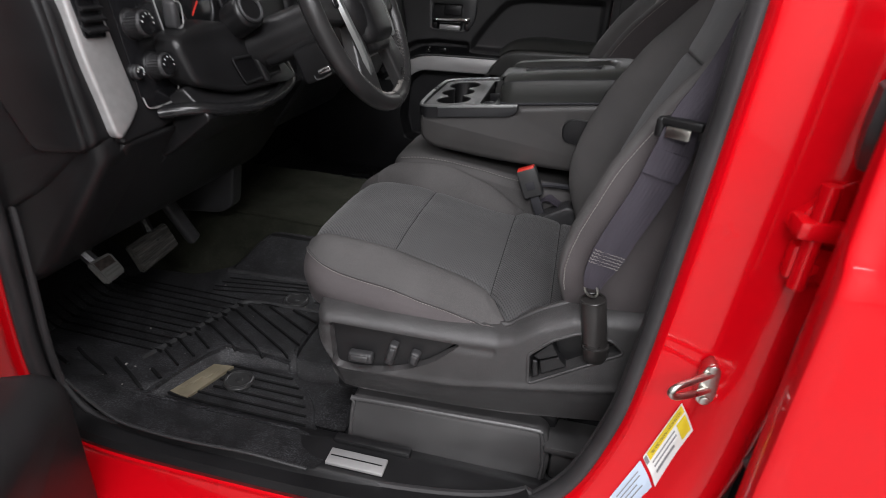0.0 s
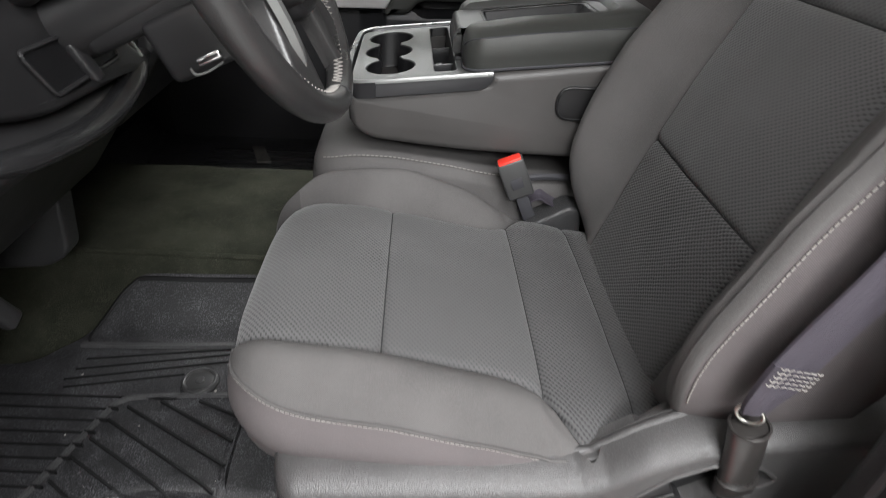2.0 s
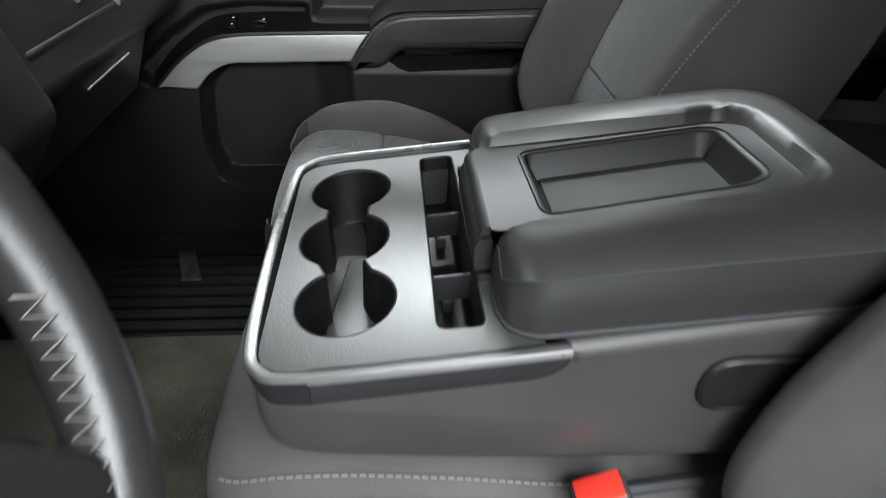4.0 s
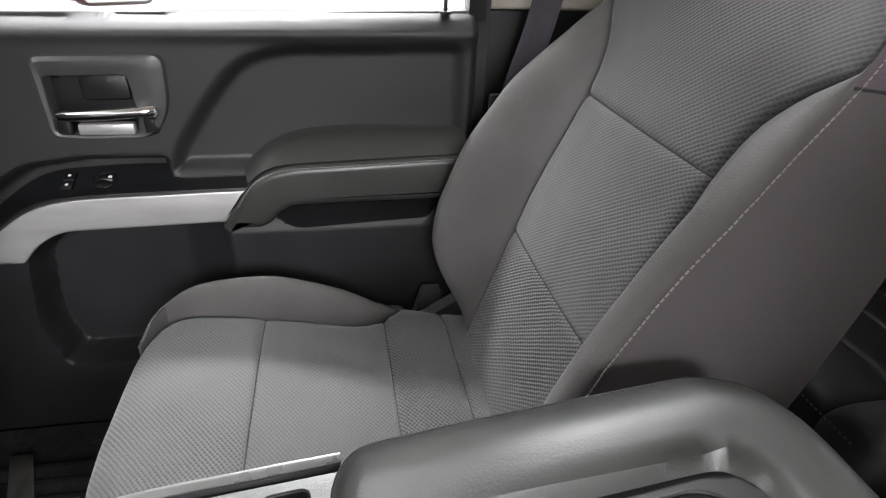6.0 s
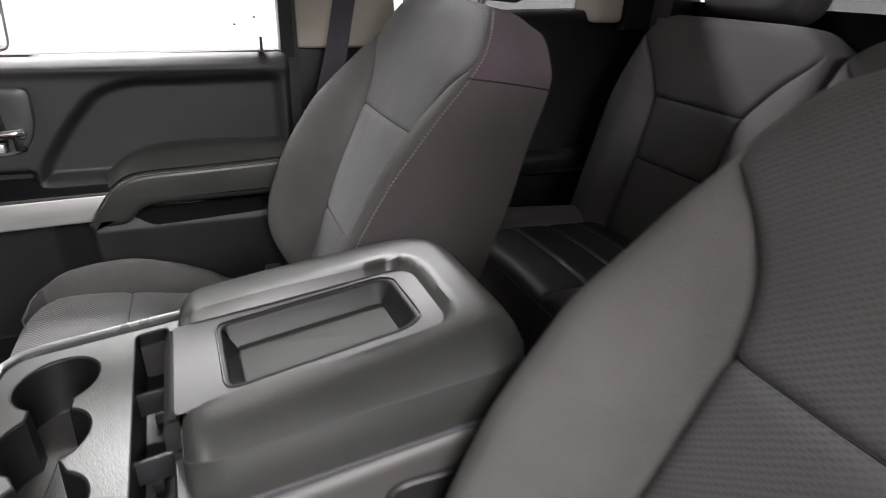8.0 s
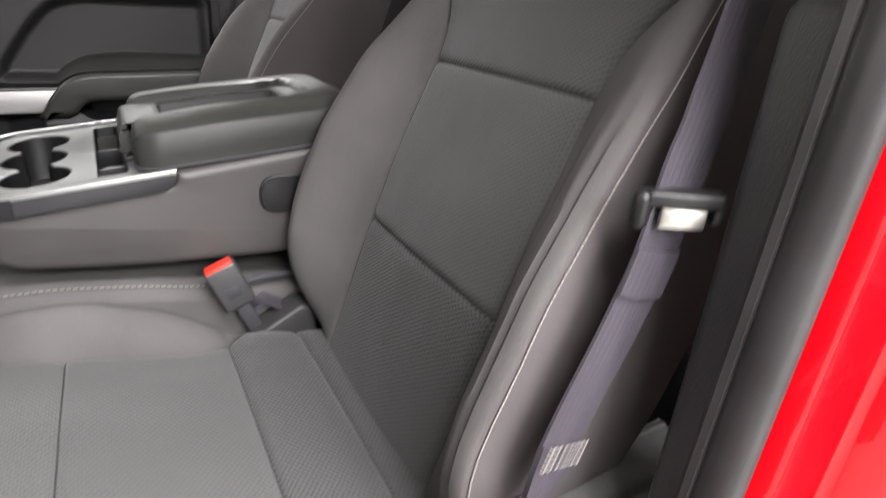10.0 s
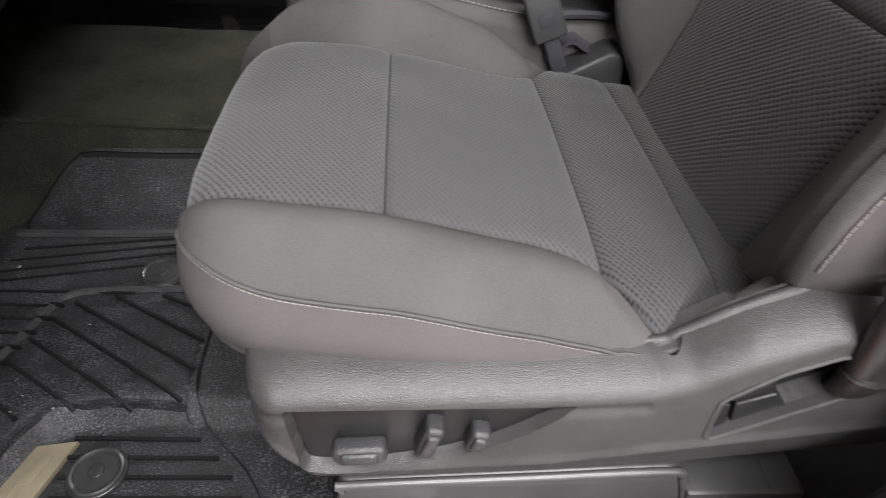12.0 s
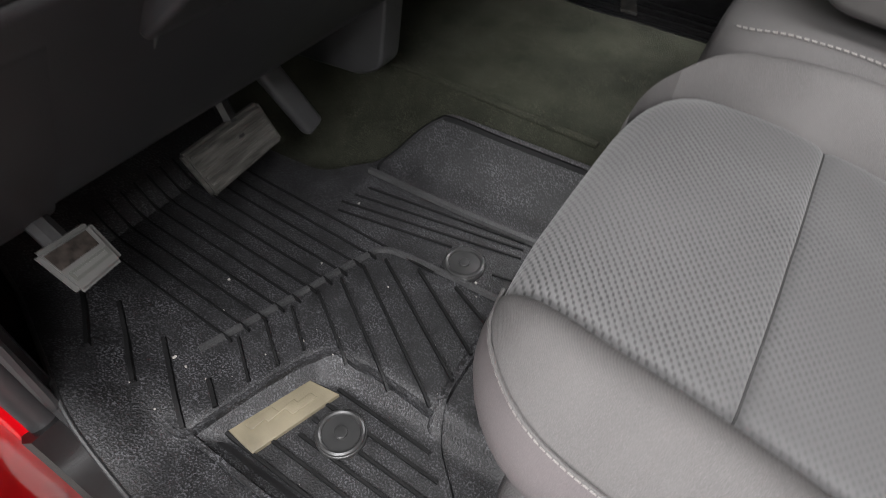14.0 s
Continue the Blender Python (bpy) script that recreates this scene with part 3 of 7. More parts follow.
def relief(x0, x1, z0, z1, step, base, cuts, place, outline=None, pick=None):
    """A sheet over (x, z) with hollows: each cut is (polygon, depth, softness). Points near a cut's rim lie on it."""
    xs, zs = np.arange(x0, x1 + step * 0.5, step), np.arange(z0, z1 + step * 0.5, step)
    X, Z = np.meshgrid(xs, zs, indexing="ij")
    X, Z = X.copy(), Z.copy()
    polys = [c[0] for c in cuts] + ([outline] if outline else [])
    for poly in polys:
        for _ in range(2):
            s = sd_poly(poly, X, Z)
            e = step * 0.05
            gx = (sd_poly(poly, X + e, Z) - sd_poly(poly, X - e, Z)) / (2 * e)
            gz = (sd_poly(poly, X, Z + e) - sd_poly(poly, X, Z - e)) / (2 * e)
            near = np.abs(s) < step * 0.55
            X = np.where(near, X - s * gx, X)
            Z = np.where(near, Z - s * gz, Z)
    D = base(X, Z)
    for poly, depth, soft in cuts:
        s = -sd_poly(poly, X, Z)
        k = np.clip(s / max(soft, step * 0.6), 0, 1)
        D = D + depth * k * k * (3 - 2 * k)
    keep = sd_poly(outline, X, Z) < step * 0.02 if outline else np.ones(X.shape, bool)
    bm = bmesh.new()
    V = {}
    for i in range(X.shape[0] - 1):
        for j in range(X.shape[1] - 1):
            ids = ((i, j), (i + 1, j), (i + 1, j + 1), (i, j + 1))
            ids = [a for a in ids if keep[a]]
            if len(ids) >= 3 and (pick is None or pick(min(D[a] for a in ids))):
                for a in ids:
                    if a not in V:
                        V[a] = bm.verts.new(place(X[a], Z[a], D[a]))
                bm.faces.new([V[a] for a in ids])
    return bm


# ---- workshop round the truck ----
def slab(name, lo, hi, material, label, category):
    return thing(name, box(lo, hi, 0), material, label, category, kind="structure", smooth=False)


slab("ground", (-7, -7, -0.80), (8, 6, -0.62), M_CONCRETE, "grey sealed concrete workshop floor under the truck", "floor")
slab("wall_north", (-7, 4.6, -0.62), (8, 4.8, 3.2), M_WALL, "bright white painted workshop wall beyond the window", "wall")
slab("wall_south", (-7, -7, -0.62), (8, -6.8, 3.2), M_WALL, "white painted workshop wall behind the open door", "wall")
slab("wall_west", (-7, -6.8, -0.62), (-6.8, 4.6, 3.2), M_WALL, "white painted workshop wall ahead of the truck", "wall")
slab("wall_east", (7.8, -6.8, -0.62), (8, 4.6, 3.2), M_WALL, "white painted workshop wall behind the truck", "wall")
slab("ceiling", (-7, -7, 3.2), (8, 4.8, 3.35), M_WALL, "white workshop ceiling", "ceiling")


# ---- cab shell ----
def smoothstep(a, b, v):
    t = min(1, max(0, (v - a) / (b - a)))
    return t * t * (3 - 2 * t)


TUNNEL = soft_table([(-9, 0), (-0.235, 0), (-0.14, 0.095), (-0.124, 0.102), (-0.113, 0.130), (-0.09, 0.137), (0.17, 0.143), (0.285, 0.146), (0.315, 0), (9, 0)])


def floor_z(x, y):
    toe = max(0, -0.62 - x) * 0.8
    return -0.012 + max(TUNNEL(y) * (1 if x < 0.55 else 0.5), 0) + toe


def sheet(x0, x1, y0, y1, step, f, thick=0.0):
    """A sheet over the ground plan at the height f(x, y)."""
    bm = bmesh.new()
    nx, ny = max(1, round((x1 - x0) / step)), max(1, round((y1 - y0) / step))
    V = [[bm.verts.new((x0 + (x1 - x0) * i / nx, y0 + (y1 - y0) * j / ny, f(x0 + (x1 - x0) * i / nx, y0 + (y1 - y0) * j / ny))) for j in range(ny + 1)] for i in range(nx + 1)]
    for i in range(nx):
        for j in range(ny):
            bm.faces.new((V[i][j], V[i + 1][j], V[i + 1][j + 1], V[i][j + 1]))
    if thick:
        g = bmesh.ops.extrude_face_region(bm, geom=bm.faces[:])
        for v in g["geom"]:
            if isinstance(v, bmesh.types.BMVert):
                v.co.z -= thick
    return bm


thing("floor", sheet(-0.95, 1.45, -0.80, 0.82, 0.02, floor_z, 0.03), M_DARKCARPET, "black carpet over the cab floor", "carpet", kind="structure")
tunnel = thing("floor_tunnel", sheet(-0.80, 0.14, -0.42, 0.300, 0.0085, lambda x, y: floor_z(x, y) + 0.006 + 0.004 * noise.noise(Vector((x * 9, y * 9, 0))), 0.008), M_CARPET, "olive-grey carpet over the centre tunnel", "carpet", kind="structure")
part("carpet_fold", sweep(smooth_path([(-0.47, -0.104, 0.131), (-0.38, -0.106, 0.132), (-0.25, -0.109, 0.131), (-0.09, -0.112, 0.129)], 8), circle(0.007, 10, 0.6)), M_CARPET, tunnel, "worn fold along the tunnel carpet")
thing("wall_firewall", prism([(-0.98, -0.05), (-0.95, -0.05), (-0.95, 0.95), (-0.98, 0.95)], "y", -0.82, 0.84), M_DARKCARPET, "black carpeted bulkhead behind the pedals", "bulkhead", kind="structure")
thing("window_rear", prism([(1.560, 0.88), (1.575, 0.88), (1.51, 1.22), (1.495, 1.22)], "y", -0.72, 0.72), M_TINT, "dark tinted rear window of the cab", "window", kind="structure")
thing("window_rear_left", prism([(0.66, 0.80), (1.46, 0.80), (1.36, 1.24), (0.66, 1.25)], "y", -0.86, -0.855), M_TINT, "dark tinted window above the red rear door", "window", kind="structure")
thing("wall_cab_rear", prism([(1.50, -0.05), (1.55, -0.05), (1.62, 0.78), (1.603, 0.88), (1.553, 0.88), (1.57, 0.78)], "y", -0.86, 0.86), M_BLACK, "dark trimmed rear wall of the cab", "cab wall", kind="structure")
thing("ceiling_headliner", prism(rounded([(-0.45, 1.235), (0.0, 1.285), (1.2, 1.285), (1.58, 1.20), (1.58, 1.235), (1.2, 1.33), (0.0, 1.33), (-0.45, 1.28)], 0.02), "y", -0.72, 0.72), M_BEIGE,
      "pale cloth headliner under the cab roof", "headliner", kind="structure")
for side in (-1, 1):
    thing("wall_kick_panel", box((-0.95, side * 0.80 - 0.02, -0.03), (-0.44, side * 0.80 + 0.02, 0.45), 0.008), M_BLACK, "black plastic kick panel beside the footwell", "kick panel", kind="structure")

# the driver's door opening: outline in (x, z)
OPENING = [(-0.30, 1.20), (-0.43, 0.80), (-0.435, 0.40), (-0.445, 0.13), (-0.415, 0.02), (-0.33, -0.018), (-0.10, -0.026), (0.20, -0.018), (0.40, 0.022),
           (0.492, 0.10), (0.540, 0.235), (0.557, 0.36), (0.568, 0.53), (0.578, 0.72), (0.580, 0.85), (0.568, 1.20)]
open_path = smooth_path([(x, z, 0) for x, z in OPENING], 8)
open_xz = [(p.x, p.y) for p in open_path]

# red body round the opening: an inner flange, a rounded shoulder and the outer side
BODY_PROFILE = [(0.000, -0.800), (0.003, -0.826), (0.007, -0.837), (0.012, -0.8412), (0.016, -0.8405), (0.022, -0.8402), (0.062, -0.8425), (0.068, -0.8445), (0.072, -0.850), (0.084, -0.866), (0.092, -0.8745), (0.106, -0.880), (0.126, -0.884), (0.139, -0.880), (0.149, -0.868), (0.154, -0.80)]


def body_side():
    bm = bmesh.new()
    n = len(open_xz)
    c = (0.08, 0.55)
    prof = BODY_PROFILE
    rings = []
    for i, (x, z) in enumerate(open_xz):
        a, b = open_xz[max(0, i - 1)], open_xz[min(n - 1, i + 1)]
        t = Vector((b[0] - a[0], b[1] - a[1])).normalized()
        o = Vector((t.y, -t.x))
        if o.dot(Vector((x - c[0], z - c[1]))) < 0:
            o = -o
        low = smoothstep(0.35, -0.1, z) * smoothstep(0.56, 0.40, x)
        rings.append([bm.verts.new((x + o.x * q[0] * (1 + low * 0.12), q[1] - low * 0.055 * smoothstep(0.02, 0.10, q[0]), z + o.y * q[0] * (1 + low * 0.16))) for q in prof])
    for i in range(n - 1):
        for j in range(len(prof) - 1):
            bm.faces.new((rings[i][j], rings[i + 1][j], rings[i + 1][j + 1], rings[i][j + 1]))
    return bm


thing("wall_body_side", body_side(), M_RED, "glossy red painted door aperture with sill and pillar", "body panel", kind="structure")

# black rubber seal along the opening
thing("trim_door_seal", sweep([(x, -0.814, z) for x, z in open_xz], [(0.012 * math.cos(k * math.pi / 7), 0.016 * math.sin(k * math.pi / 7)) for k in range(14)], up=(0, 1, 0)),
      M_RUBBER, "black rubber seal round the driver's door opening", "door seal", kind="structure")
thing("trim_seal_lip", tube([(x + (0.02 if x < 0 else -0.004), -0.797, z + (0.016 if z < 0.05 else 0)) for x, z in open_xz], 0.007, 8),
      M_RUBBER, "thin inner lip of the black door seal", "door seal", kind="structure")
# inner pillar trims of the driver's side
PILLAR = rounded([(0.532, 0.10), (0.72, 0.05), (0.74, 0.78), (0.574, 0.775), (0.574, 0.53), (0.569, 0.36), (0.553, 0.235)], [0.02, 0.03, 0.02, 0.02, 0.05, 0.05, 0.05])
thing("trim_pillar_lower", prism(PILLAR, "y", -0.80, -0.756, 0.012), M_TRIM, "black plastic lower trim of the door pillar", "pillar trim", kind="structure")
thing("trim_pillar_upper", prism(rounded([(0.585, 0.78), (0.74, 0.78), (0.70, 1.25), (0.555, 1.25)], 0.01), "y", -0.80, -0.745, 0.014), M_BEIGE, "pale upper trim of the driver's door pillar", "pillar trim", kind="structure")
# sill cover and scuff plate
thing("trim_sill_cover", join(prism(rounded([(-0.825, -0.030), (-0.80, 0.006), (-0.735, 0.012), (-0.70, -0.005), (-0.70, -0.03)], 0.008), "x", -0.42, 0.52),
                              box((0.09, -0.742, 0.008), (0.235, -0.722, 0.022), 0.006)), M_BLACK, "black ribbed plastic door sill cover", "sill cover", kind="structure")
low = [(x, z) for x, z in open_xz if z < 0.06 and x < 0.50]
thing("trim_sill_outer", sweep([(x, -0.832, z - 0.006) for x, z in low], [(0.024, 0.040), (0.024, -0.004), (0.010, -0.010), (-0.004, -0.006), (-0.004, 0.030)], up=(0, 1, 0)), M_BLACK, "black outer edge of the door sill", "sill cover", kind="structure")
sill = empty("sill_plate", (0.145, -0.768, 0.012), "bright brushed metal plate let into the black sill", "sill plate")
part("plate", box((0.095, -0.792, 0.009), (0.200, -0.757, 0.0165), 0.002), M_SATIN, sill)
part("groove", box((0.100, -0.7755, 0.0163), (0.194, -0.7732, 0.0172), 0), M_BLACK, sill, "dark engraved line")

# latch striker on the pillar
striker = empty("door_striker", (0.625, -0.85, 0.37), "zinc-plated steel door striker bolted to the red pillar", "striker")
part("base_plate", prism(rounded([(0.618, 0.346), (0.631, 0.338), (0.640, 0.352), (0.638, 0.394), (0.627, 0.405), (0.617, 0.390)], 0.008), "y", -0.846, -0.8645, 0.0015), M_STEEL, striker)
part("loop", tube(smooth_path([(0.628, -0.862, 0.386), (0.608, -0.878, 0.385), (0.588, -0.892, 0.382), (0.581, -0.896, 0.375), (0.588, -0.892, 0.367), (0.610, -0.878, 0.365), (0.630, -0.862, 0.364)], 6), 0.0044, 12), M_STEEL, striker)
for z in (0.396, 0.350):
    part("bolt", disc((0.628, -0.8645, z), (0, -1, 0), 0.0062, 0.004, 0.001, 6), M_STEEL, striker)

# paper labels on the pillar, writing as bars
def body_y(x, z):
    """How far out the red body stands beside the opening."""
    d = min(math.hypot(x - a, z - c) for a, c in open_xz)
    return float(np.interp(d, [q[0] for q in BODY_PROFILE[:13]], [q[1] for q in BODY_PROFILE[:13]]))


def paper(corners, s0, s1, t0, t1, lift, n=6):
    bm = bmesh.new()
    (ax, az), (bx, bz), (cx, cz), (dx, dz) = corners
    grid = []
    for i in range(n + 1):
        row = []
        for k in range(n + 1):
            s, t = s0 + (s1 - s0) * i / n, t0 + (t1 - t0) * k / n
            x = (ax * (1 - t) + dx * t) * (1 - s) + (bx * (1 - t) + cx * t) * s
            z = (az * (1 - t) + dz * t) * (1 - s) + (bz * (1 - t) + cz * t) * s
            row.append(bm.verts.new((x, body_y(x, z) - lift, z)))
        grid.append(row)
    for i in range(n):
        for k in range(n):
            bm.faces.new((grid[i][k], grid[i + 1][k], grid[i + 1][k + 1], grid[i][k + 1]))
    return bm


def pillar_label(corners, material, label, bars):
    e = empty("pillar_label", (corners[0][0], -0.85, corners[0][1]), label, "label", "labels on the pillar")
    part("paper", paper(corners, 0, 1, 0, 1, 0.0030, 14), material, e)
    for s0, s1, t0, t1, m in bars:
        part("bar", paper(corners, s0, s1, t0, t1, 0.0040), m, e, "printed bar")
    return e


# corners run from the lower end, inner side, upwards; s along the label, t across
TYRE_LABEL = [(0.584, 0.222), (0.611, 0.324), (0.629, 0.297), (0.606, 0.188)]
tyre_label = pillar_label(TYRE_LABEL, M_WHITE, "white paper tyre label with yellow band and small print",
             [(0.10, 0.98, 0.03, 0.34, M_YELLOW), (0.76, 0.97, 0.42, 0.90, M_YELLOW), (0.12, 0.7, 0.46, 0.52, M_PRINT), (0.12, 0.7, 0.62, 0.68, M_PRINT), (0.12, 0.6, 0.78, 0.84, M_PRINT), (0.01, 0.08, 0.05, 0.35, M_PRINT)])
pillar_label([(0.556, 0.136), (0.582, 0.216), (0.603, 0.184), (0.576, 0.104)], M_PALEBLUE, "pale blue and white paper label with unreadable print",
             [(0.15, 0.85, 0.2, 0.25, M_PRINT), (0.15, 0.85, 0.38, 0.43, M_PRINT), (0.15, 0.7, 0.56, 0.61, M_PRINT), (0.15, 0.8, 0.74, 0.79, M_PRINT)])

def printed(words, corners, s0, s1, t0, t1, material, parent):
    """Lettering laid on a label: s along it, t across."""
    curve = bpy.data.curves.new("words", "FONT")
    curve.body = words
    ob = bpy.data.objects.new("words", curve)
    scene.collection.objects.link(ob)
    me = bpy.data.meshes.new_from_object(ob.evaluated_get(bpy.context.evaluated_depsgraph_get()))
    bpy.data.objects.remove(ob)
    bm = bmesh.new()
    bm.from_mesh(me)
    bpy.data.meshes.remove(me)
    xs, ys = [v.co.x for v in bm.verts], [v.co.y for v in bm.verts]
    (ax, az), (bx, bz), (cx, cz), (dx, dz) = corners
    for v in bm.verts:
        q, t = s0 + (s1 - s0) * (v.co.x - min(xs)) / (max(xs) - min(xs)), t1 + (t0 - t1) * (v.co.y - min(ys)) / (max(ys) - min(ys))
        x = (ax * (1 - t) + dx * t) * (1 - q) + (bx * (1 - t) + cx * t) * q
        z = (az * (1 - t) + dz * t) * (1 - q) + (bz * (1 - t) + cz * t) * q
        v.co = (x, body_y(x, z) - 0.0055, z)
    part("lettering", bm, material, parent, "black printed words", smooth=False)


printed("TIRE AND LOADING INFORMATION", TYRE_LABEL, 0.17, 0.93, 0.12, 0.24, M_INK, tyre_label)

# ---- rear door, closed, beyond the pillar ----
rear_door = empty("rear_door", (1.1, -0.97, 0.0), "closed glossy red rear door with a body crease", "door")
def rear_skin():
    bm = bmesh.new()
    prof = [(-0.30, -0.955), (-0.1, -0.975), (0.2, -0.984), (0.40, -0.987), (0.56, -0.985), (0.590, -0.983), (0.597, -0.979), (0.612, -0.974), (0.70, -0.968), (0.78, -0.955), (0.80, -0.945)]
    xs = [0.662, 0.664, 0.670, 0.69, 0.9, 1.2, 1.65]
    V = []
    for i, x in enumerate(xs):
        V.append([bm.verts.new((x, y + (0.012, 0.005, 0.001, 0, 0, 0, 0)[i], z)) for z, y in prof])
    edge = [[bm.verts.new((0.665 + k * 0.05, -0.945 + k * 0.06, z)) for z, y in prof] for k in (0, 1)]
    rows = edge[::-1] + V
    for i in range(len(rows) - 1):
        for j in range(len(prof) - 1):
            bm.faces.new((rows[i][j], rows[i + 1][j], rows[i + 1][j + 1], rows[i][j + 1]))
    return bm


part("door_skin", rear_skin(), M_RED, rear_door)
part("weatherstrip", tube(smooth_path([(0.672, -0.935, 0.74), (0.676, -0.925, 0.70), (0.69, -0.90, 0.67)], 6), 0.016, 8), M_RUBBER, rear_door, "black rubber weatherstrip")
part("edge_seal", tube(smooth_path([(0.690, -0.915, 0.53), (0.686, -0.92, 0.49), (0.690, -0.915, 0.43)], 6), 0.010, 8), M_RUBBER, rear_door, "black rubber edge seal")
part("bumper", disc((0.700, -0.89, 0.30), (-0.6, -0.8, 0), 0.012, 0.02, 0.003), M_RUBBER, rear_door, "black rubber bump stop")
hinge = part("hinge", join(box((0.648, -0.905, 0.585), (0.70, -0.868, 0.605), 0.005), box((0.655, -0.890, 0.535), (0.70, -0.868, 0.575), 0.006), tube([(0.668, -0.892, 0.53), (0.668, -0.892, 0.64)], 0.009, 10),
      prism(rounded([(0.645, 0.585), (0.70, 0.60), (0.70, 0.65), (0.672, 0.635)], 0.01), "y", -0.86, -0.885, 0.004)), M_RED, rear_door, "red painted hinge")
part("hinge_bolt", disc((0.672, -0.890, 0.553), (0, -1, 0), 0.010, 0.006, 0.0015, 6), M_RED, hinge)

# ---- driver's door, standing open ----
dd = empty("driver_door", (-0.50, -0.93, 0.0), "opened driver's door with black trim and red edge", "door")
DM = Matrix.Translation((-0.50, -0.93, 0)) @ Matrix.Rotation(radians(-62), 4, "Z")
def placed(bm, m):
    bmesh.ops.transform(bm, matrix=m, verts=bm.verts)
    return bm
part("door_skin", placed(box((0.02, -0.03, -0.05), (1.08, 0.03, 0.78), 0.02), DM), M_RED, dd)
part("door_trim", placed(box((0.06, 0.031, 0.0), (1.05, 0.10, 0.76), 0.03, 4), DM), M_DOOR, dd, "black vinyl door trim")
part("door_pocket", placed(prism(rounded([(0.04, -0.12), (0.9, -0.12), (0.9, 0.24), (0.30, 0.24), (0.04, 0.20)], 0.06), "y", 0.08, 0.205, 0.05, 6), DM), M_DOOR, dd, "bulging black plastic door pocket")

# ---- driver's floor mat ----
MAT_OUT = rounded([(-0.72, -0.695), (-0.60, -0.735), (-0.47, -0.774), (-0.36, -0.808), (-0.182, -0.824), (0.088, -0.812), (0.088, -0.745), (0.035, -0.705), (0.012, -0.655), (-0.012, -0.622), (-0.063, -0.576), (-0.082, -0.53), (-0.084, -0.38), (-0.06, -0.29), (-0.03, -0.133), (-0.345, -0.136), (-0.415, -0.225), (-0.47, -0.305), (-0.72, -0.32)], 0.03)
def mat_z(x, y):
    z = floor_z(x, y) + 0.012
    z += 0.024 * smoothstep(-0.735, -0.80, y) * (0.4 + 0.6 * smoothstep(0.09, -0.06, x)) + 0.050 * smoothstep(-0.68, -0.78, y) * smoothstep(-0.28, -0.44, x)
    # sunken heel well with a sloped rim
    d = float(sd_poly(WELL, np.array([x]), np.array([y]))[0])
    return z + 0.026 * smoothstep(-0.026, 0.012, d) * smoothstep(-0.80, -0.70, y) * smoothstep(0.08, 0.0, x) * (1 - 0.85 * smoothstep(-0.27, -0.19, y))


WELL = [(-0.300, -0.735), (-0.245, -0.572), (-0.195, -0.555), (-0.07, -0.55), (0.12, -0.56), (0.12, -0.735)]
floor_mat = empty("floor_mat", (-0.25, -0.5, 0.0), "black ribbed rubber floor mat with speckled surface", "floor mat")
def flat_to_mat(x, y, d):
    return (x, y, mat_z(x, y) + d)
part("mat_sheet", relief(-0.74, 0.12, -0.83, -0.12, 0.0075, lambda X, Z: X * 0, [], flat_to_mat, MAT_OUT), M_MAT, floor_mat)
FLANK = [(0.03, -0.70), (0.005, -0.65), (-0.07, -0.575), (-0.09, -0.53), (-0.09, -0.38), (-0.065, -0.27), (0.03, -0.27), (0.09, -0.45), (0.095, -0.70)]
part("mat_flank", relief(-0.12, 0.12, -0.72, -0.25, 0.0075, lambda X, Z: X * 0, [], lambda x, y, d: (x, y, mat_z(x, y) - 0.009 + 0.008 * smoothstep(-0.05, 0.05, x)), FLANK), M_MAT, floor_mat, "lower speckled flank of the mat")
def on_mat(pts, n=10, lift=0.003):
    out = []
    for p in smooth_path([(x, y, 0) for x, y in pts], n):
        out.append((p.x, p.y, mat_z(p.x, p.y) + lift))
    return out
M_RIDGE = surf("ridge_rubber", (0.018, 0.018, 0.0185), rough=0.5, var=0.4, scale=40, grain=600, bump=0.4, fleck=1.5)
RIDGE = [(-0.372, -0.651), (-0.336, -0.536), (-0.300, -0.418), (-0.284, -0.388), (-0.238, -0.378), (-0.10, -0.372)]
part("ridge", sweep(on_mat(RIDGE, 12, 0.001), [(-0.0065, -0.006), (-0.0030, 0.0050), (0.0022, 0.0050), (0.0055, -0.006)]), M_RIDGE, floor_mat)
part("rim", sweep(on_mat([(0.06, -0.737), (-0.30, -0.733), (-0.300, -0.728), (-0.248, -0.574), (-0.195, -0.555), (-0.14, -0.553), (-0.085, -0.556)], 8, 0.000), [(-0.005, -0.006), (-0.003, 0.004), (0.003, 0.004), (0.005, -0.006)]), M_MAT, floor_mat)
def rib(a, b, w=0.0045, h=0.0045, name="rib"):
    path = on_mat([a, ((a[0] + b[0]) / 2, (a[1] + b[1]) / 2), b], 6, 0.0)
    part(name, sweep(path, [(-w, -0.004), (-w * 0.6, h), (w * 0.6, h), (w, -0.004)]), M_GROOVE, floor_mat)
# Near-black puts the shade of grooves into the raised ribs' colour.
M_GROOVE = surf("groove_shade_rubber", (0.004, 0.004, 0.0042), rough=0.6, var=0.3, scale=20, grain=500, bump=0.3, spec=0.25)
def ridge_x(y):
    return float(np.interp(y, [-0.651, -0.536, -0.418, -0.388, -0.36], [-0.372, -0.336, -0.300, -0.290, -0.286]))
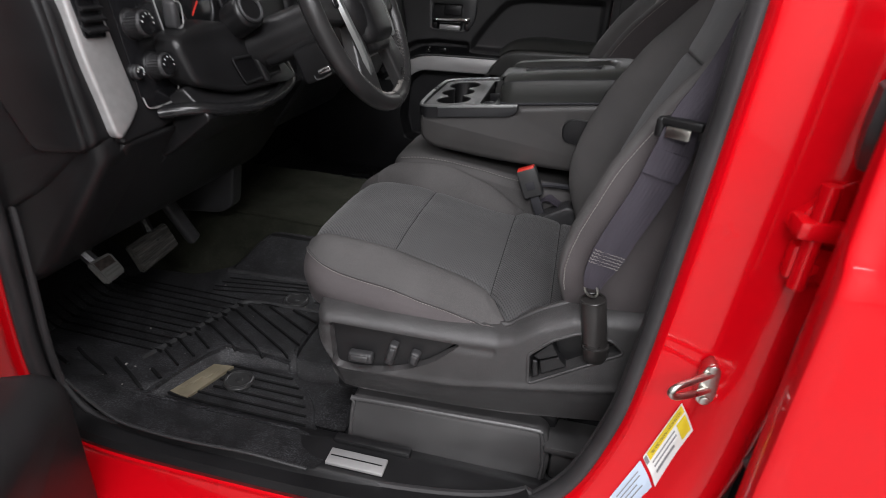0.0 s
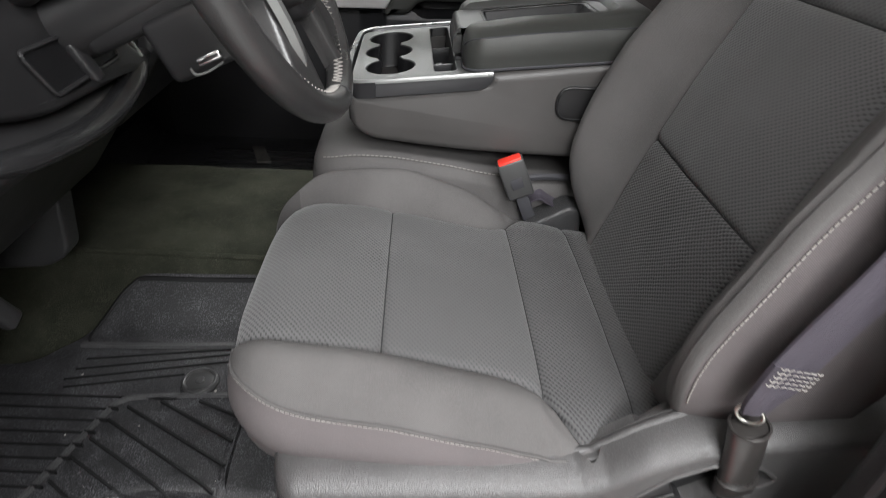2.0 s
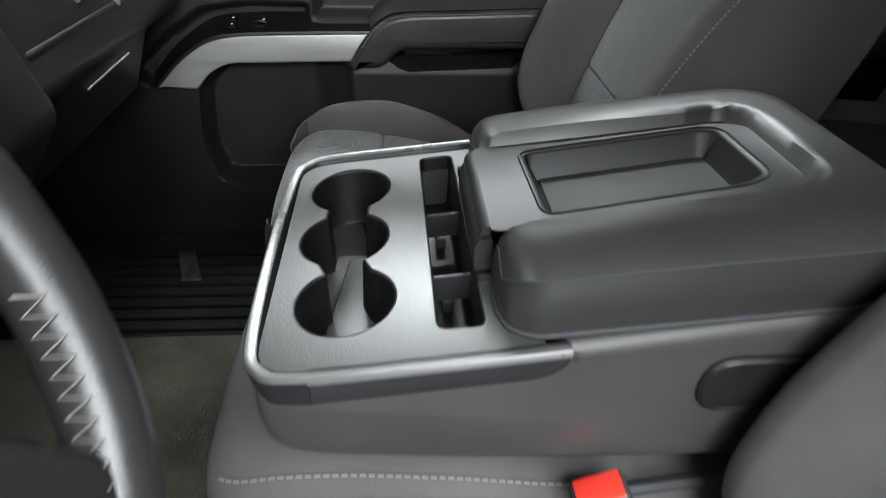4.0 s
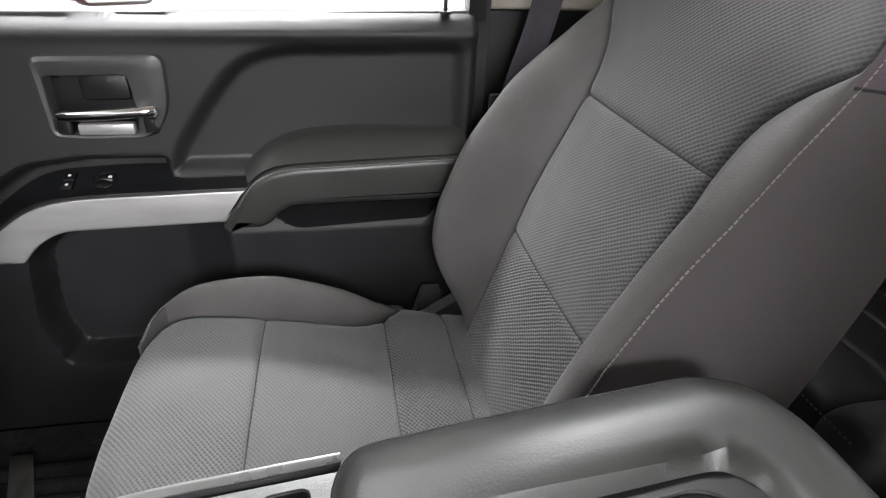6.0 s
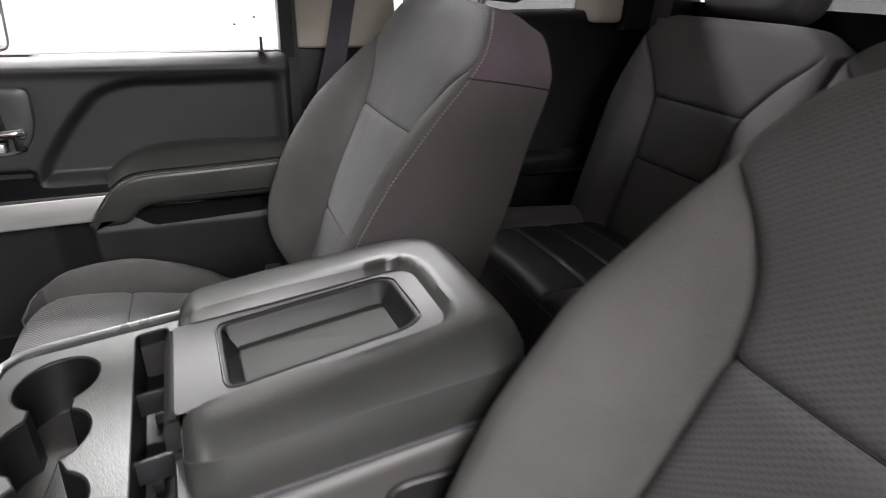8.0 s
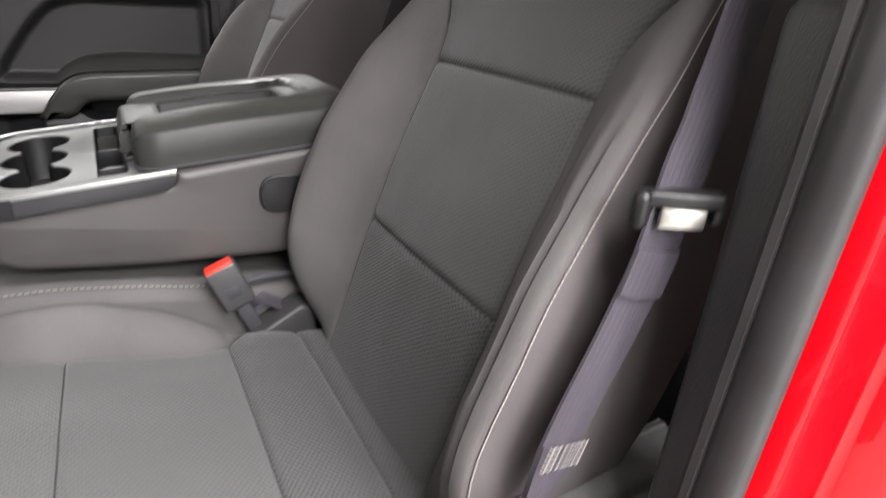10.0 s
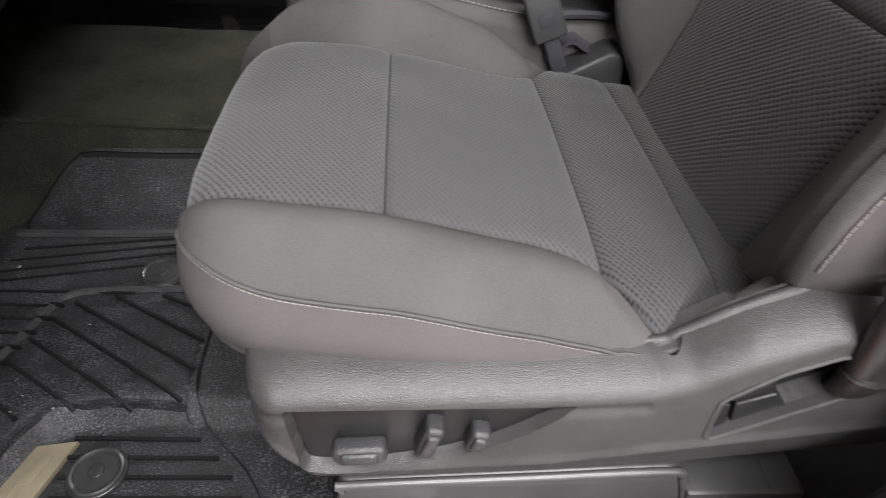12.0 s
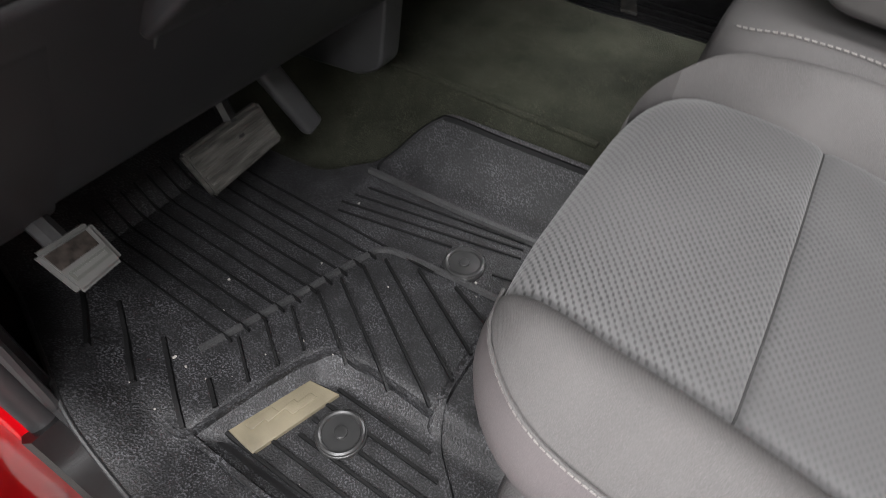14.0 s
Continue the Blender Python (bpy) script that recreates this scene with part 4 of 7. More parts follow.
for k in range(11):       # long ribs of the toe area run into notches of the ridge
    y = -0.619 + k * 0.0237
    x1 = ridge_x(y) + 0.004 if y < -0.39 else -0.200
    rib((-0.66, y + 0.010), (x1, y), 0.0019, 0.0030)
    if y < -0.40:
        # each notch is a raised bar, its dark cut painted by the near-black
        part("notch", sweep(on_mat([(x1 - 0.006, y), (x1 + 0.002, y - 0.001), (x1 + 0.010, y - 0.002)], 4, 0.005), [(-0.0012, -0.004), (-0.0009, 0.0026), (0.0009, 0.0026), (0.0012, -0.004)]), M_GROOVE, floor_mat)
for lo, hi in (((-0.289, -0.649), (-0.346, -0.612)), ((-0.276, -0.613), (-0.336, -0.574)), ((-0.264, -0.579), (-0.323, -0.538)), ((-0.211, -0.562), (-0.312, -0.498)), ((-0.148, -0.560), (-0.300, -0.464)),
               ((-0.092, -0.552), (-0.289, -0.428)), ((-0.086, -0.511), (-0.270, -0.401)), ((-0.086, -0.467), (-0.221, -0.389)), ((-0.088, -0.419), (-0.160, -0.387))):
    rib(lo, hi, 0.0027, 0.0052)      # slanted ribs between the ridge and the well
for a, b in (((-0.475, -0.728), (-0.569, -0.678)), ((-0.392, -0.728), (-0.517, -0.660)), ((-0.310, -0.732), (-0.423, -0.665)), ((-0.297, -0.694), (-0.331, -0.674))):
    rib(a, b, 0.0042, 0.005)         # slanted ribs towards the sill
for k in range(6):        # straight ribs of the heel pad
    y = -0.705 + k * 0.0235
    rib((-0.205 if k > 1 else -0.275 + 0.03 * k, y), (float(np.interp(y, [-0.70, -0.655, -0.62, -0.575], [0.02, -0.004, -0.028, -0.078])), y - 0.004), 0.003, 0.0035)
for a, b in (((-0.392, -0.360), (-0.205, -0.326)), ((-0.400, -0.342), (-0.110, -0.288)), ((-0.392, -0.318), (-0.115, -0.271)), ((-0.385, -0.293), (-0.120, -0.258)), ((-0.130, -0.338), (-0.092, -0.330))):
    rib(a, b, 0.0018, 0.0028)        # fine ribs beside the tunnel
part("step_rib", sweep(on_mat([(-0.41, -0.258), (-0.25, -0.256), (-0.09, -0.248)], 8, 0.002), [(-0.007, -0.006), (-0.004, 0.005), (0.004, 0.005), (0.007, -0.006)]), M_RIDGE, floor_mat)
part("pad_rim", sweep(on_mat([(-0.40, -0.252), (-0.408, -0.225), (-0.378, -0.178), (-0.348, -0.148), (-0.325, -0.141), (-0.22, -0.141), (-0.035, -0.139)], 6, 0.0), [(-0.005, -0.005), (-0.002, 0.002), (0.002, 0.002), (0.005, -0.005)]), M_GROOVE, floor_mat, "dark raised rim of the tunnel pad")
part("mat_lip", sweep(on_mat([(0.07, -0.735), (0.033, -0.703), (0.008, -0.655), (-0.016, -0.624), (-0.066, -0.578), (-0.086, -0.53), (-0.088, -0.38), (-0.066, -0.29)], 6, 0.0), [(-0.014, -0.014), (-0.010, -0.004), (-0.004, 0.0004), (0.003, 0.0004), (0.010, -0.014)]), M_MAT, floor_mat, "worn black lip of the mat")
part("mat_edge", tube(on_mat([(-0.66, -0.716), (-0.60, -0.734), (-0.47, -0.773), (-0.36, -0.806), (-0.182, -0.823), (0.07, -0.811)], 10, 0.0), 0.0030, 8), M_RIDGE, floor_mat, "paler outer edge of the mat")
part("brand_plate", prism([(-0.280, -0.702), (-0.232, -0.706), (-0.198, -0.594), (-0.246, -0.600)], "z", 0.0, 0.0065, 0.001), M_TAN, floor_mat, "tan metal badge plate with plain raised bars")
part("raised_bar", prism([(-0.263, -0.686), (-0.252, -0.686), (-0.249, -0.668), (-0.243, -0.668), (-0.239, -0.645), (-0.226, -0.645), (-0.217, -0.612), (-0.228, -0.612), (-0.232, -0.630), (-0.239, -0.630), (-0.243, -0.652), (-0.254, -0.652)], "z", 0.006, 0.0078, 0.0008), M_TAN, floor_mat)
for kx, ky in ((-0.164, -0.631), (-0.172, -0.345)):
    b = part("retainer", disc((kx, ky, mat_z(kx, ky) - 0.002), (0, 0, 1), 0.031, 0.008, 0.002), M_RETAINER, floor_mat, "round dark grey mat retainer")
    part("retainer_ring", ring((kx, ky, mat_z(kx, ky) + 0.006), (0, 0, 1), 0.026, 0.0035), M_RETAINER, b)
    part("retainer_button", disc((kx, ky, mat_z(kx, ky) + 0.005), (0, 0, 1), 0.008, 0.004, 0.001), M_RETAINER, b)

# ---- pedals ----
def pedal(name, corners, label, thick=0.014, ribs=6, arm=None, skin=None):
    e = empty(name, corners[0], label, "pedal")
    c = [Vector(p) for p in corners]
    nrm = (c[1] - c[0]).cross(c[3] - c[0]).normalized()
    if nrm.x < 0:
        nrm = -nrm
    bm = bmesh.new()
    va, vb = [bm.verts.new(p - nrm * thick) for p in c], [bm.verts.new(p) for p in c]
    bm.faces.new(va), bm.faces.new(vb)
    for i in range(4):
        bm.faces.new((va[i], va[(i + 1) % 4], vb[(i + 1) % 4], vb[i]))
    bmesh.ops.bevel(bm, geom=bm.edges[:], offset=0.004, segments=2, affect="EDGES")
    part("pad", bm, skin or M_PEDAL, e, "worn grey rubber pad" if ribs else "satin grey pad")
    for k in range(ribs):
        t = (k + 0.7) / (ribs + 0.4)
        a, b = c[0].lerp(c[3], t), c[1].lerp(c[2], t)
        part("tread_rib", tube([a.lerp(b, 0.05) + nrm * 0.001, a.lerp(b, 0.95) + nrm * 0.001], 0.0028, 6), M_PEDAL, e)
    if arm:
        part("arm", tube(smooth_path(arm, 5), 0.011, 8), M_BLACK, e, "black steel arm")
    return e


M_STICKER = surf("brown_sticker", (0.013, 0.0105, 0.009), rough=0.9, var=0.8, scale=120, bump=0, spec=0.1)
M_PAD = surf("satin_grey_pad", (0.034, 0.034, 0.032), rough=0.55, var=0.15, scale=30, grain=900, bump=0.1)
M_PEDAL = surf("worn_pedal_rubber", (0.042, 0.040, 0.036), rough=0.55, var=0.6, scale=60, grain=400, bump=0.4, depth=0.001, stretch=(1, 0.4, 2))
pedal("brake_pedal", [(-0.460, -0.533, 0.215), (-0.460, -0.406, 0.222), (-0.441, -0.394, 0.162), (-0.441, -0.520, 0.149)], "wide brake pedal with worn ribbed rubber pad", arm=[(-0.46, -0.45, 0.19), (-0.52, -0.44, 0.30), (-0.60, -0.43, 0.45)])
pedal("parking_brake_pedal", [(-0.355, -0.740, 0.300), (-0.354, -0.689, 0.299), (-0.329, -0.687, 0.264), (-0.329, -0.733, 0.259)], "small parking brake pedal with brown sticker and slot", ribs=0, skin=M_PAD, arm=[(-0.35, -0.715, 0.27), (-0.45, -0.72, 0.36), (-0.55, -0.73, 0.45)])
pk = bpy.data.objects["parking_brake_pedal"]
PK = [Vector(p) for p in ((-0.355, -0.740, 0.300), (-0.354, -0.689, 0.299), (-0.329, -0.687, 0.264), (-0.329, -0.733, 0.259))]
def on_pad(s, t, lift):
    p = (PK[0] * (1 - s) + PK[1] * s) * (1 - t) + (PK[3] * (1 - s) + PK[2] * s) * t
    return p + Vector((0.81, 0.02, 0.58)) * lift
def pad_quad(s0, s1, t0, t1, lift):
    bm = bmesh.new()
    low, top = [[bm.verts.new(on_pad(s, t, q)) for s, t in ((s0, t0), (s1, t0), (s1, t1), (s0, t1))] for q in (-0.002, lift)]
    bm.faces.new(top)
    for i in range(4):
        bm.faces.new((low[i], low[(i + 1) % 4], top[(i + 1) % 4], top[i]))
    return bm
part("sticker", pad_quad(0.10, 0.84, 0.10, 0.46, 0.0008), M_STICKER, pk, "worn brown sticker")
part("slot", pad_quad(0.14, 0.88, 0.56, 0.76, 0.0010), M_MATLID, pk, "dark slot")
part("slot_bar", pad_quad(0.19, 0.83, 0.61, 0.70, 0.0016), M_PAD, pk, "raised bar in the slot")
ap = empty("accelerator_pedal", (-0.44, -0.36, 0.15), "long narrow black plastic accelerator pedal", "pedal")
part("pad", placed(box((-0.012, -0.017, -0.072), (0.012, 0.017, 0.072), 0.008, 3), Matrix.Translation((-0.458, -0.362, 0.212)) @ Matrix.Rotation(radians(22), 4, "X") @ Matrix.Rotation(radians(-12), 4, "Y")), M_TRIM, ap)
part("arm", tube(smooth_path([(-0.465, -0.385, 0.26), (-0.50, -0.395, 0.33), (-0.55, -0.40, 0.42)], 5), 0.010, 8), M_BLACK, ap, "black arm")

# crumbs of lint at the ends of the ribs
lint = bmesh.new()
rnd = random.Random(4)
for x, y in [(-0.092, -0.535), (-0.125, -0.552), (-0.232, -0.562), (-0.275, -0.569), (-0.30, -0.61), (-0.35, -0.735), (-0.395, -0.73), (-0.335, -0.675)] + [(rnd.uniform(-0.45, -0.1), rnd.uniform(-0.72, -0.30)) for _ in range(24)]:
    r = rnd.uniform(0.0006, 0.0024)
    bmesh.ops.create_icosphere(lint, subdivisions=1, radius=r, matrix=Matrix.Translation((x, y, mat_z(x, y) + r * 0.6)) @ Matrix.Diagonal((1, rnd.uniform(0.6, 1.6), 0.6, 1)))
thing("lint", lint, M_THREAD, "pale crumbs of lint scattered on the rubber mat", "lint", kind="stuff")


# ---- front seats ----
M_SEAM = surf("seam_thread", (0.022, 0.022, 0.022), rough=0.9, var=0.1, bump=0)
LEAN = radians(21)
CUSHION_W = soft_table([(0, 0.215), (0.05, 0.221), (0.118, 0.228), (0.2, 0.235), (0.37, 0.248), (0.40, 0.246), (0.45, 0.234), (0.52, 0.230)])
CUSHION_C = soft_table([(0, 0.130), (0.05, 0.142), (0.10, 0.150), (0.17, 0.157), (0.30, 0.161), (0.345, 0.172), (0.375, 0.212), (0.395, 0.258), (0.6, 0.258)])      # worn side
CUSHION_FULL = soft_table([(0, 0.188), (0.05, 0.180), (0.10, 0.171), (0.17, 0.161), (0.30, 0.161), (0.345, 0.172), (0.375, 0.212), (0.395, 0.258), (0.6, 0.258)])   # full side
CUSHION_H = soft_table([(-0.1, 0.335), (0, 0.340), (0.05, 0.350), (0.12, 0.349), (0.17, 0.345), (0.35, 0.308), (0.45, 0.297), (0.52, 0.290)])
CUSHION_D = soft_table([(0, 0.020), (0.03, 0.034), (0.10, 0.054), (0.16, 0.057), (0.25, 0.051), (0.39, 0.026), (0.6, 0.022)])   # drop from the crest to the sewn edge
CUSHION_B = soft_table([(0, 0.026), (0.05, 0.042), (0.11, 0.050), (0.20, 0.052), (0.29, 0.036), (0.36, 0.006), (0.39, 0.0), (0.6, 0.0)])
BACK_W = soft_table([(0, 0.205), (0.05, 0.232), (0.1, 0.252), (0.2, 0.260), (0.30, 0.260), (0.42, 0.252), (0.52, 0.230), (0.56, 0.220), (0.60, 0.212), (0.68, 0.204)])
BACK_C = soft_table([(0, 0.146), (0.1, 0.148), (0.20, 0.150), (0.43, 0.146), (0.47, 0.150), (0.51, 0.170), (0.545, 0.205), (0.57, 0.24), (0.7, 0.26)])
BACK_H = soft_table([(0, -0.004), (0.15, 0.004), (0.30, 0.010), (0.45, 0.004), (0.55, 0.002), (0.65, -0.010)])
BACK_B = soft_table([(0, -0.03), (0.04, 0.015), (0.08, 0.056), (0.12, 0.076), (0.18, 0.084), (0.28, 0.080), (0.40, 0.062), (0.50, 0.028), (0.56, 0.004), (0.7, 0.0)])


def front_seat(name, yc, outer, label, puffed, lifted):
    """A cloth bucket seat; outer is the side of its door (-1 or 1)."""
    seat = empty(name, (0.2, yc, 0.0), label, "car seat", "front seats")
    def uneven(u, v):
        """Soft dents and wrinkles of used upholstery."""
        return 0.0016 * noise.noise(Vector((u * 16, v * 16, yc * 9))) + 0.0006 * noise.noise(Vector((u * 55, v * 38, yc * 5)))
    def creased(u, v):
        """The same, with creases across the rear of the bolsters."""
        worn = math.exp(-((u - 0.365) / 0.04) ** 2) * smoothstep(0.165, 0.20, abs(v))
        return uneven(u, v) + 0.0016 * worn * math.sin(u * 210 + v * 70 + 3 * noise.noise(Vector((u * 30, v * 30, yc))))
    def folded(u, v):
        """Two soft folds beside the sewn edge of the driver's outer bolster."""
        d = BACK_W(u) - abs(v)
        fold = (0.0042 * math.exp(-((d - 0.017) / 0.0035) ** 2) + 0.0030 * math.exp(-((d - 0.033) / 0.004) ** 2)) * smoothstep(0.50, 0.36, u)
        return uneven(u, v) - (fold if outer < 0 and v < 0 else 0.3 * fold)
    cm = Matrix.Translation((-0.018, yc, 0))
    cush = Pillow(cm, 0.52, CUSHION_W, (CUSHION_C if outer < 0 else CUSHION_FULL, CUSHION_FULL), CUSHION_H, CUSHION_B, (0.075, CUSHION_D, 0.035, 0.022), lambda u: 0.242, seams=(0.17, 0.351, 0.452), corner=(0.090, 0.05), bulge=(0.006, 0.016), extra=creased, gain=puffed)
    part("seat_front_panel", cush.mesh(("insert",), (0,)), M_WEAVE_MID, seat, "dotted woven cloth panel")
    part("seat_middle_panel", cush.mesh(("insert",), (1,)), M_WEAVE_FINE, seat, "fine woven cloth panel")
    part("seat_rear_panel", cush.mesh(("insert",), (2,)), M_WEAVE, seat, "dotted woven cloth panel")
    part("seat_tuck_panel", cush.mesh(("insert",), (3,)), M_WEAVE, seat, "dotted woven cloth panel")
    for z, side in (("outer", -1), ("inner", 1)):
        part("seat_bolster", cush.mesh((z,), skirt=False), M_CLOTH, seat, "plain grey cloth bolster")
        part("seat_side", cush.mesh((z,), sides=(-1, 9)), M_CLOTH_SIDE if side == outer else M_CLOTH, seat, "plum-brown cloth side" if side == outer else "plain grey cloth side")
        if side == outer:
            j0 = cush.nb if side < 0 else cush.cols - 1 - cush.nb
            nose = [cush.m @ (cush.grid[0][j] + Vector((-0.0012, 0, -0.0016))) for j in range(j0 + side, 0 if side < 0 else cush.cols - 1, side)]
            line = smooth_path(nose[::2] + cush.edge(side, 0.0008, 0.0016, 0.006, 0.40)[::2], 3)
            part("stitching", dashes(line, 0.0042, 0.0011, 0.0007), M_THREAD, seat, "pale twin-needle stitching")
            part("piping", tube([p + Vector((0, 0, 0.0042)) for p in line[::2]], 0.0017, 6), M_CLOTH, seat, "raised sewn edge")
    o = Vector((0.453, yc, 0.28))
    U, N = Vector((math.sin(LEAN), 0, math.cos(LEAN))), Vector((-math.cos(LEAN), 0, math.sin(LEAN)))
    bmx = Matrix(((U.x, 0, N.x, o.x), (0, 1, 0, o.y), (U.z, 0, N.z, o.z), (0, 0, 0, 1)))
    back = Pillow(bmx, 0.648, BACK_W, BACK_C, BACK_H, lambda u: BACK_B(u) * lifted, (0.040, 0.012, 0.030, 0.020), lambda u: -0.122, seams=(0.214, 0.433), front=False, back=True, corner=(0.05, 0.085), bulge=0.006, late=True, extra=folded)
    # the side panels are cut on a slant below the top
    for (i, j), column in zip(back.path, back.skirt):
        if j in (0, back.cols - 1):
            for p in column:
                u = p.x
                p.x += 0.24 * (back.grid[i][j].z - p.z) * math.exp(-((u - 0.545) / 0.05) ** 2)
                p.y += math.copysign(BACK_W(p.x) - BACK_W(u), p.y)
    part("back_lower_panel", back.mesh(("insert",), (0,)), M_WEAVE, seat, "dotted woven cloth panel")
    part("back_middle_panel", back.mesh(("insert",), (1,)), M_WEAVE_FINE, seat, "fine woven cloth panel")
    part("back_upper_panel", back.mesh(("insert",), (2,)), M_WEAVE_FINE, seat, "fine woven cloth panel")
    for q in cush.seams:
        part("seam", tube(cush.seam_line(q), 0.0011, 5), M_SEAM, seat, "dark sewn seam")
    for q in back.seams:
        part("seam", tube(back.seam_line(q), 0.0012, 5), M_SEAM, seat, "dark sewn seam")
    for sgn in (-1, 1):
        part("seam", tube(cush.crease_line(sgn, 0.004, 0.385), 0.0010, 5), M_SEAM, seat, "dark sewn seam")
        part("seam", tube(back.crease_line(sgn, 0.004, 0.56), 0.0010, 5), M_SEAM, seat, "dark sewn seam")
    for z, side in (("outer", -1), ("inner", 1)):
        part("back_bolster", back.mesh((z,), skirt=False), M_CLOTH, seat, "plain grey cloth bolster")
        part("back_side", back.mesh((z,), sides=(1e-6, 0.545)), M_CLOTH_SIDE, seat, "plum-brown cloth side")
        part("upper_side", back.mesh((z,), sides=(0.545, 9)), M_CLOTH_PLUM, seat, "plum-grey cloth side piece")
        part("stitching", dashes(back.edge(side, 0.002, 0.004, 0.075, 9.0), 0.0040, 0.0016, 0.0009), M_THREAD, seat, "pale twin-needle stitching")
        # seam across the side near the top
        at = next(k for k in range(len(back.us) - 1) if (back.us[k] + back.us[k + 1]) / 2 >= 0.545)
        q = back.path.index((at, 0 if side < 0 else back.cols - 1))
        line = [back.m @ (p + Vector((0, side * 0.0004, 0))) for p in [back.grid[at][0 if side < 0 else -1]] + back.skirt[q]]
        part("side_seam", tube(smooth_path(line, 4), 0.0013, 6), M_SEAM, seat, "dark seam")
    shell = box((0.0, -0.20, -0.128), (0.60, 0.20, -0.105), 0.012, 3)
    part("back_shell", placed(shell, bmx), M_BLACK, seat, "black plastic back shell")
    head = Pillow(bmx @ Matrix.Translation((0.675, 0, -0.045)), 0.17, lambda u: 0.135, lambda u: 0.134, lambda u: 0.05, lambda u: 0, 0.045, lambda u: -0.05, front=True, back=True, corner=(0.05, 0.06), bulge=0.004)
    part("headrest", head.mesh(("outer", "insert", "inner")), M_CLOTH, seat, "padded cloth headrest")
    for q in (-0.07, 0.07):
        part("headrest_post", placed(tube([(0.62, q, -0.05), (0.70, q, -0.05)], 0.006, 8), bmx), M_CHROME, seat, "chrome post")
    # frame under the cushion
    part("seat_frame", box((0.06, yc - 0.21, 0.06), (0.48, yc + 0.21, 0.245), 0.01), M_BLACK, seat, "black steel seat frame")
    return seat, cush, back


driver, d_cush, d_back = front_seat("driver_car_seat", -0.44, -1, "grey cloth driver's seat with woven inserts and pale stitching", (0.48, 1.28), 0.92)
passenger, p_cush, p_back = front_seat("passenger_car_seat", 0.44, 1, "grey cloth passenger seat with woven inserts and pale stitching", (1.28, 1.28), 1.14)


# ---- plastic side valance of the driver's seat ----
TRIM_TOP = [(0.045, 0.274), (0.10, 0.279), (0.25, 0.281), (0.36, 0.286), (0.385, 0.297), (0.42, 0.324), (0.47, 0.350), (0.53, 0.359), (0.62, 0.366), (0.695, 0.372)]
TRIM_BOT = [(0.695, 0.16), (0.62, 0.15), (0.52, 0.136), (0.40, 0.118), (0.294, 0.110), (0.13, 0.105), (0.095, 0.108)]
TRIM_FRONT = [(0.075, 0.13), (0.058, 0.18), (0.047, 0.225)]
trim_poly = [(p.x, p.y) for p in smooth_path([(x, z, 0) for x, z in TRIM_TOP], 4)] + TRIM_BOT + TRIM_FRONT
SWITCH_POLY = rounded([(0.078, 0.255), (0.086, 0.170), (0.125, 0.164), (0.20, 0.180), (0.26, 0.211), (0.305, 0.2565)], [0.006, 0.012, 0.02, 0.03, 0.03, 0.006])
POCKET = rounded([(0.418, 0.210), (0.413, 0.262), (0.446, 0.296), (0.482, 0.316), (0.530, 0.313), (0.549, 0.297)], 0.006)


def valance_y(X, Z):
    """The valance stands furthest out along a shoulder below its top edge."""
    top = np.interp(X, [p[0] for p in TRIM_TOP], [p[1] for p in TRIM_TOP])
    bot = np.interp(X, [0.045, 0.095, 0.294, 0.52, 0.62], [0.19, 0.108, 0.110, 0.136, 0.15])
    d = np.clip((top - Z) / 0.024, 0, 1)
    y = -0.668 - 0.050 * np.sqrt(np.clip(1 - (1 - d) ** 2, 0, 1))
    rise = np.interp(X, [0.05, 0.10, 0.30, 0.42, 0.62], [0.045, 0.058, 0.066, 0.075, 0.09])
    e = np.clip((Z - bot) / rise, 0, 1)
    y = y + 0.026 * (1 - e) ** 1.25
    y = y - 0.0025 * np.exp(-((Z - bot - rise) / 0.007) ** 2)
    f = np.clip((X - 0.045) / 0.03, 0, 1)
    y = y + 0.05 * (1 - np.sqrt(np.clip(1 - (1 - f) ** 2, 0, 1)))
    crease = np.exp(-((Z - (top - 0.033)) / 0.006) ** 2)
    return y + 0.0025 * crease * (X < 0.36)


valance = empty("seat_valance", (0.3, -0.70, 0.10), "dark grained plastic valance with seat switches and patches of pale flecks", "seat trim")
part("valance_shell", relief(0.03, 0.70, 0.09, 0.380, 0.0029, valance_y, [(SWITCH_POLY, 0.014, 0.004), (POCKET, 0.030, 0.003)], lambda x, z, d: (x, d, z), trim_poly), M_PEBBLE, valance)
part("valance_edge", tube(smooth_path([(0.055, -0.667, 0.205), (0.0515, -0.668, 0.245), (0.056, -0.671, 0.2645)] + [(x, -0.6745, z - 0.0045) for x, z in [(0.072, 0.2765)] + TRIM_TOP[1:]], 6), 0.0055, 10), M_PEBBLE, valance)
part("valance_filler", prism([(0.33, 0.258), (0.33, 0.2785), (0.362, 0.2805), (0.384, 0.2915), (0.418, 0.3185), (0.44, 0.310), (0.44, 0.258)], "y", -0.655, -0.6895, 0.004), M_PEBBLE, valance)
part("side_tuck", sweep(smooth_path([(0.350, -0.672, 0.268), (0.375, -0.673, 0.279), (0.40, -0.670, 0.291), (0.425, -0.665, 0.305), (0.452, -0.656, 0.317), (0.476, -0.645, 0.321)], 6), circle(0.012, 14, 0.8)), M_CLOTH, driver, "gathered grey cloth edge")
part("switch_panel", prism([tuple(p) for p in inset_ring(SWITCH_POLY, 0.0042)], "y", -0.700, -0.7085, 0.001), M_BLACK, valance, "smooth dark switch panel")
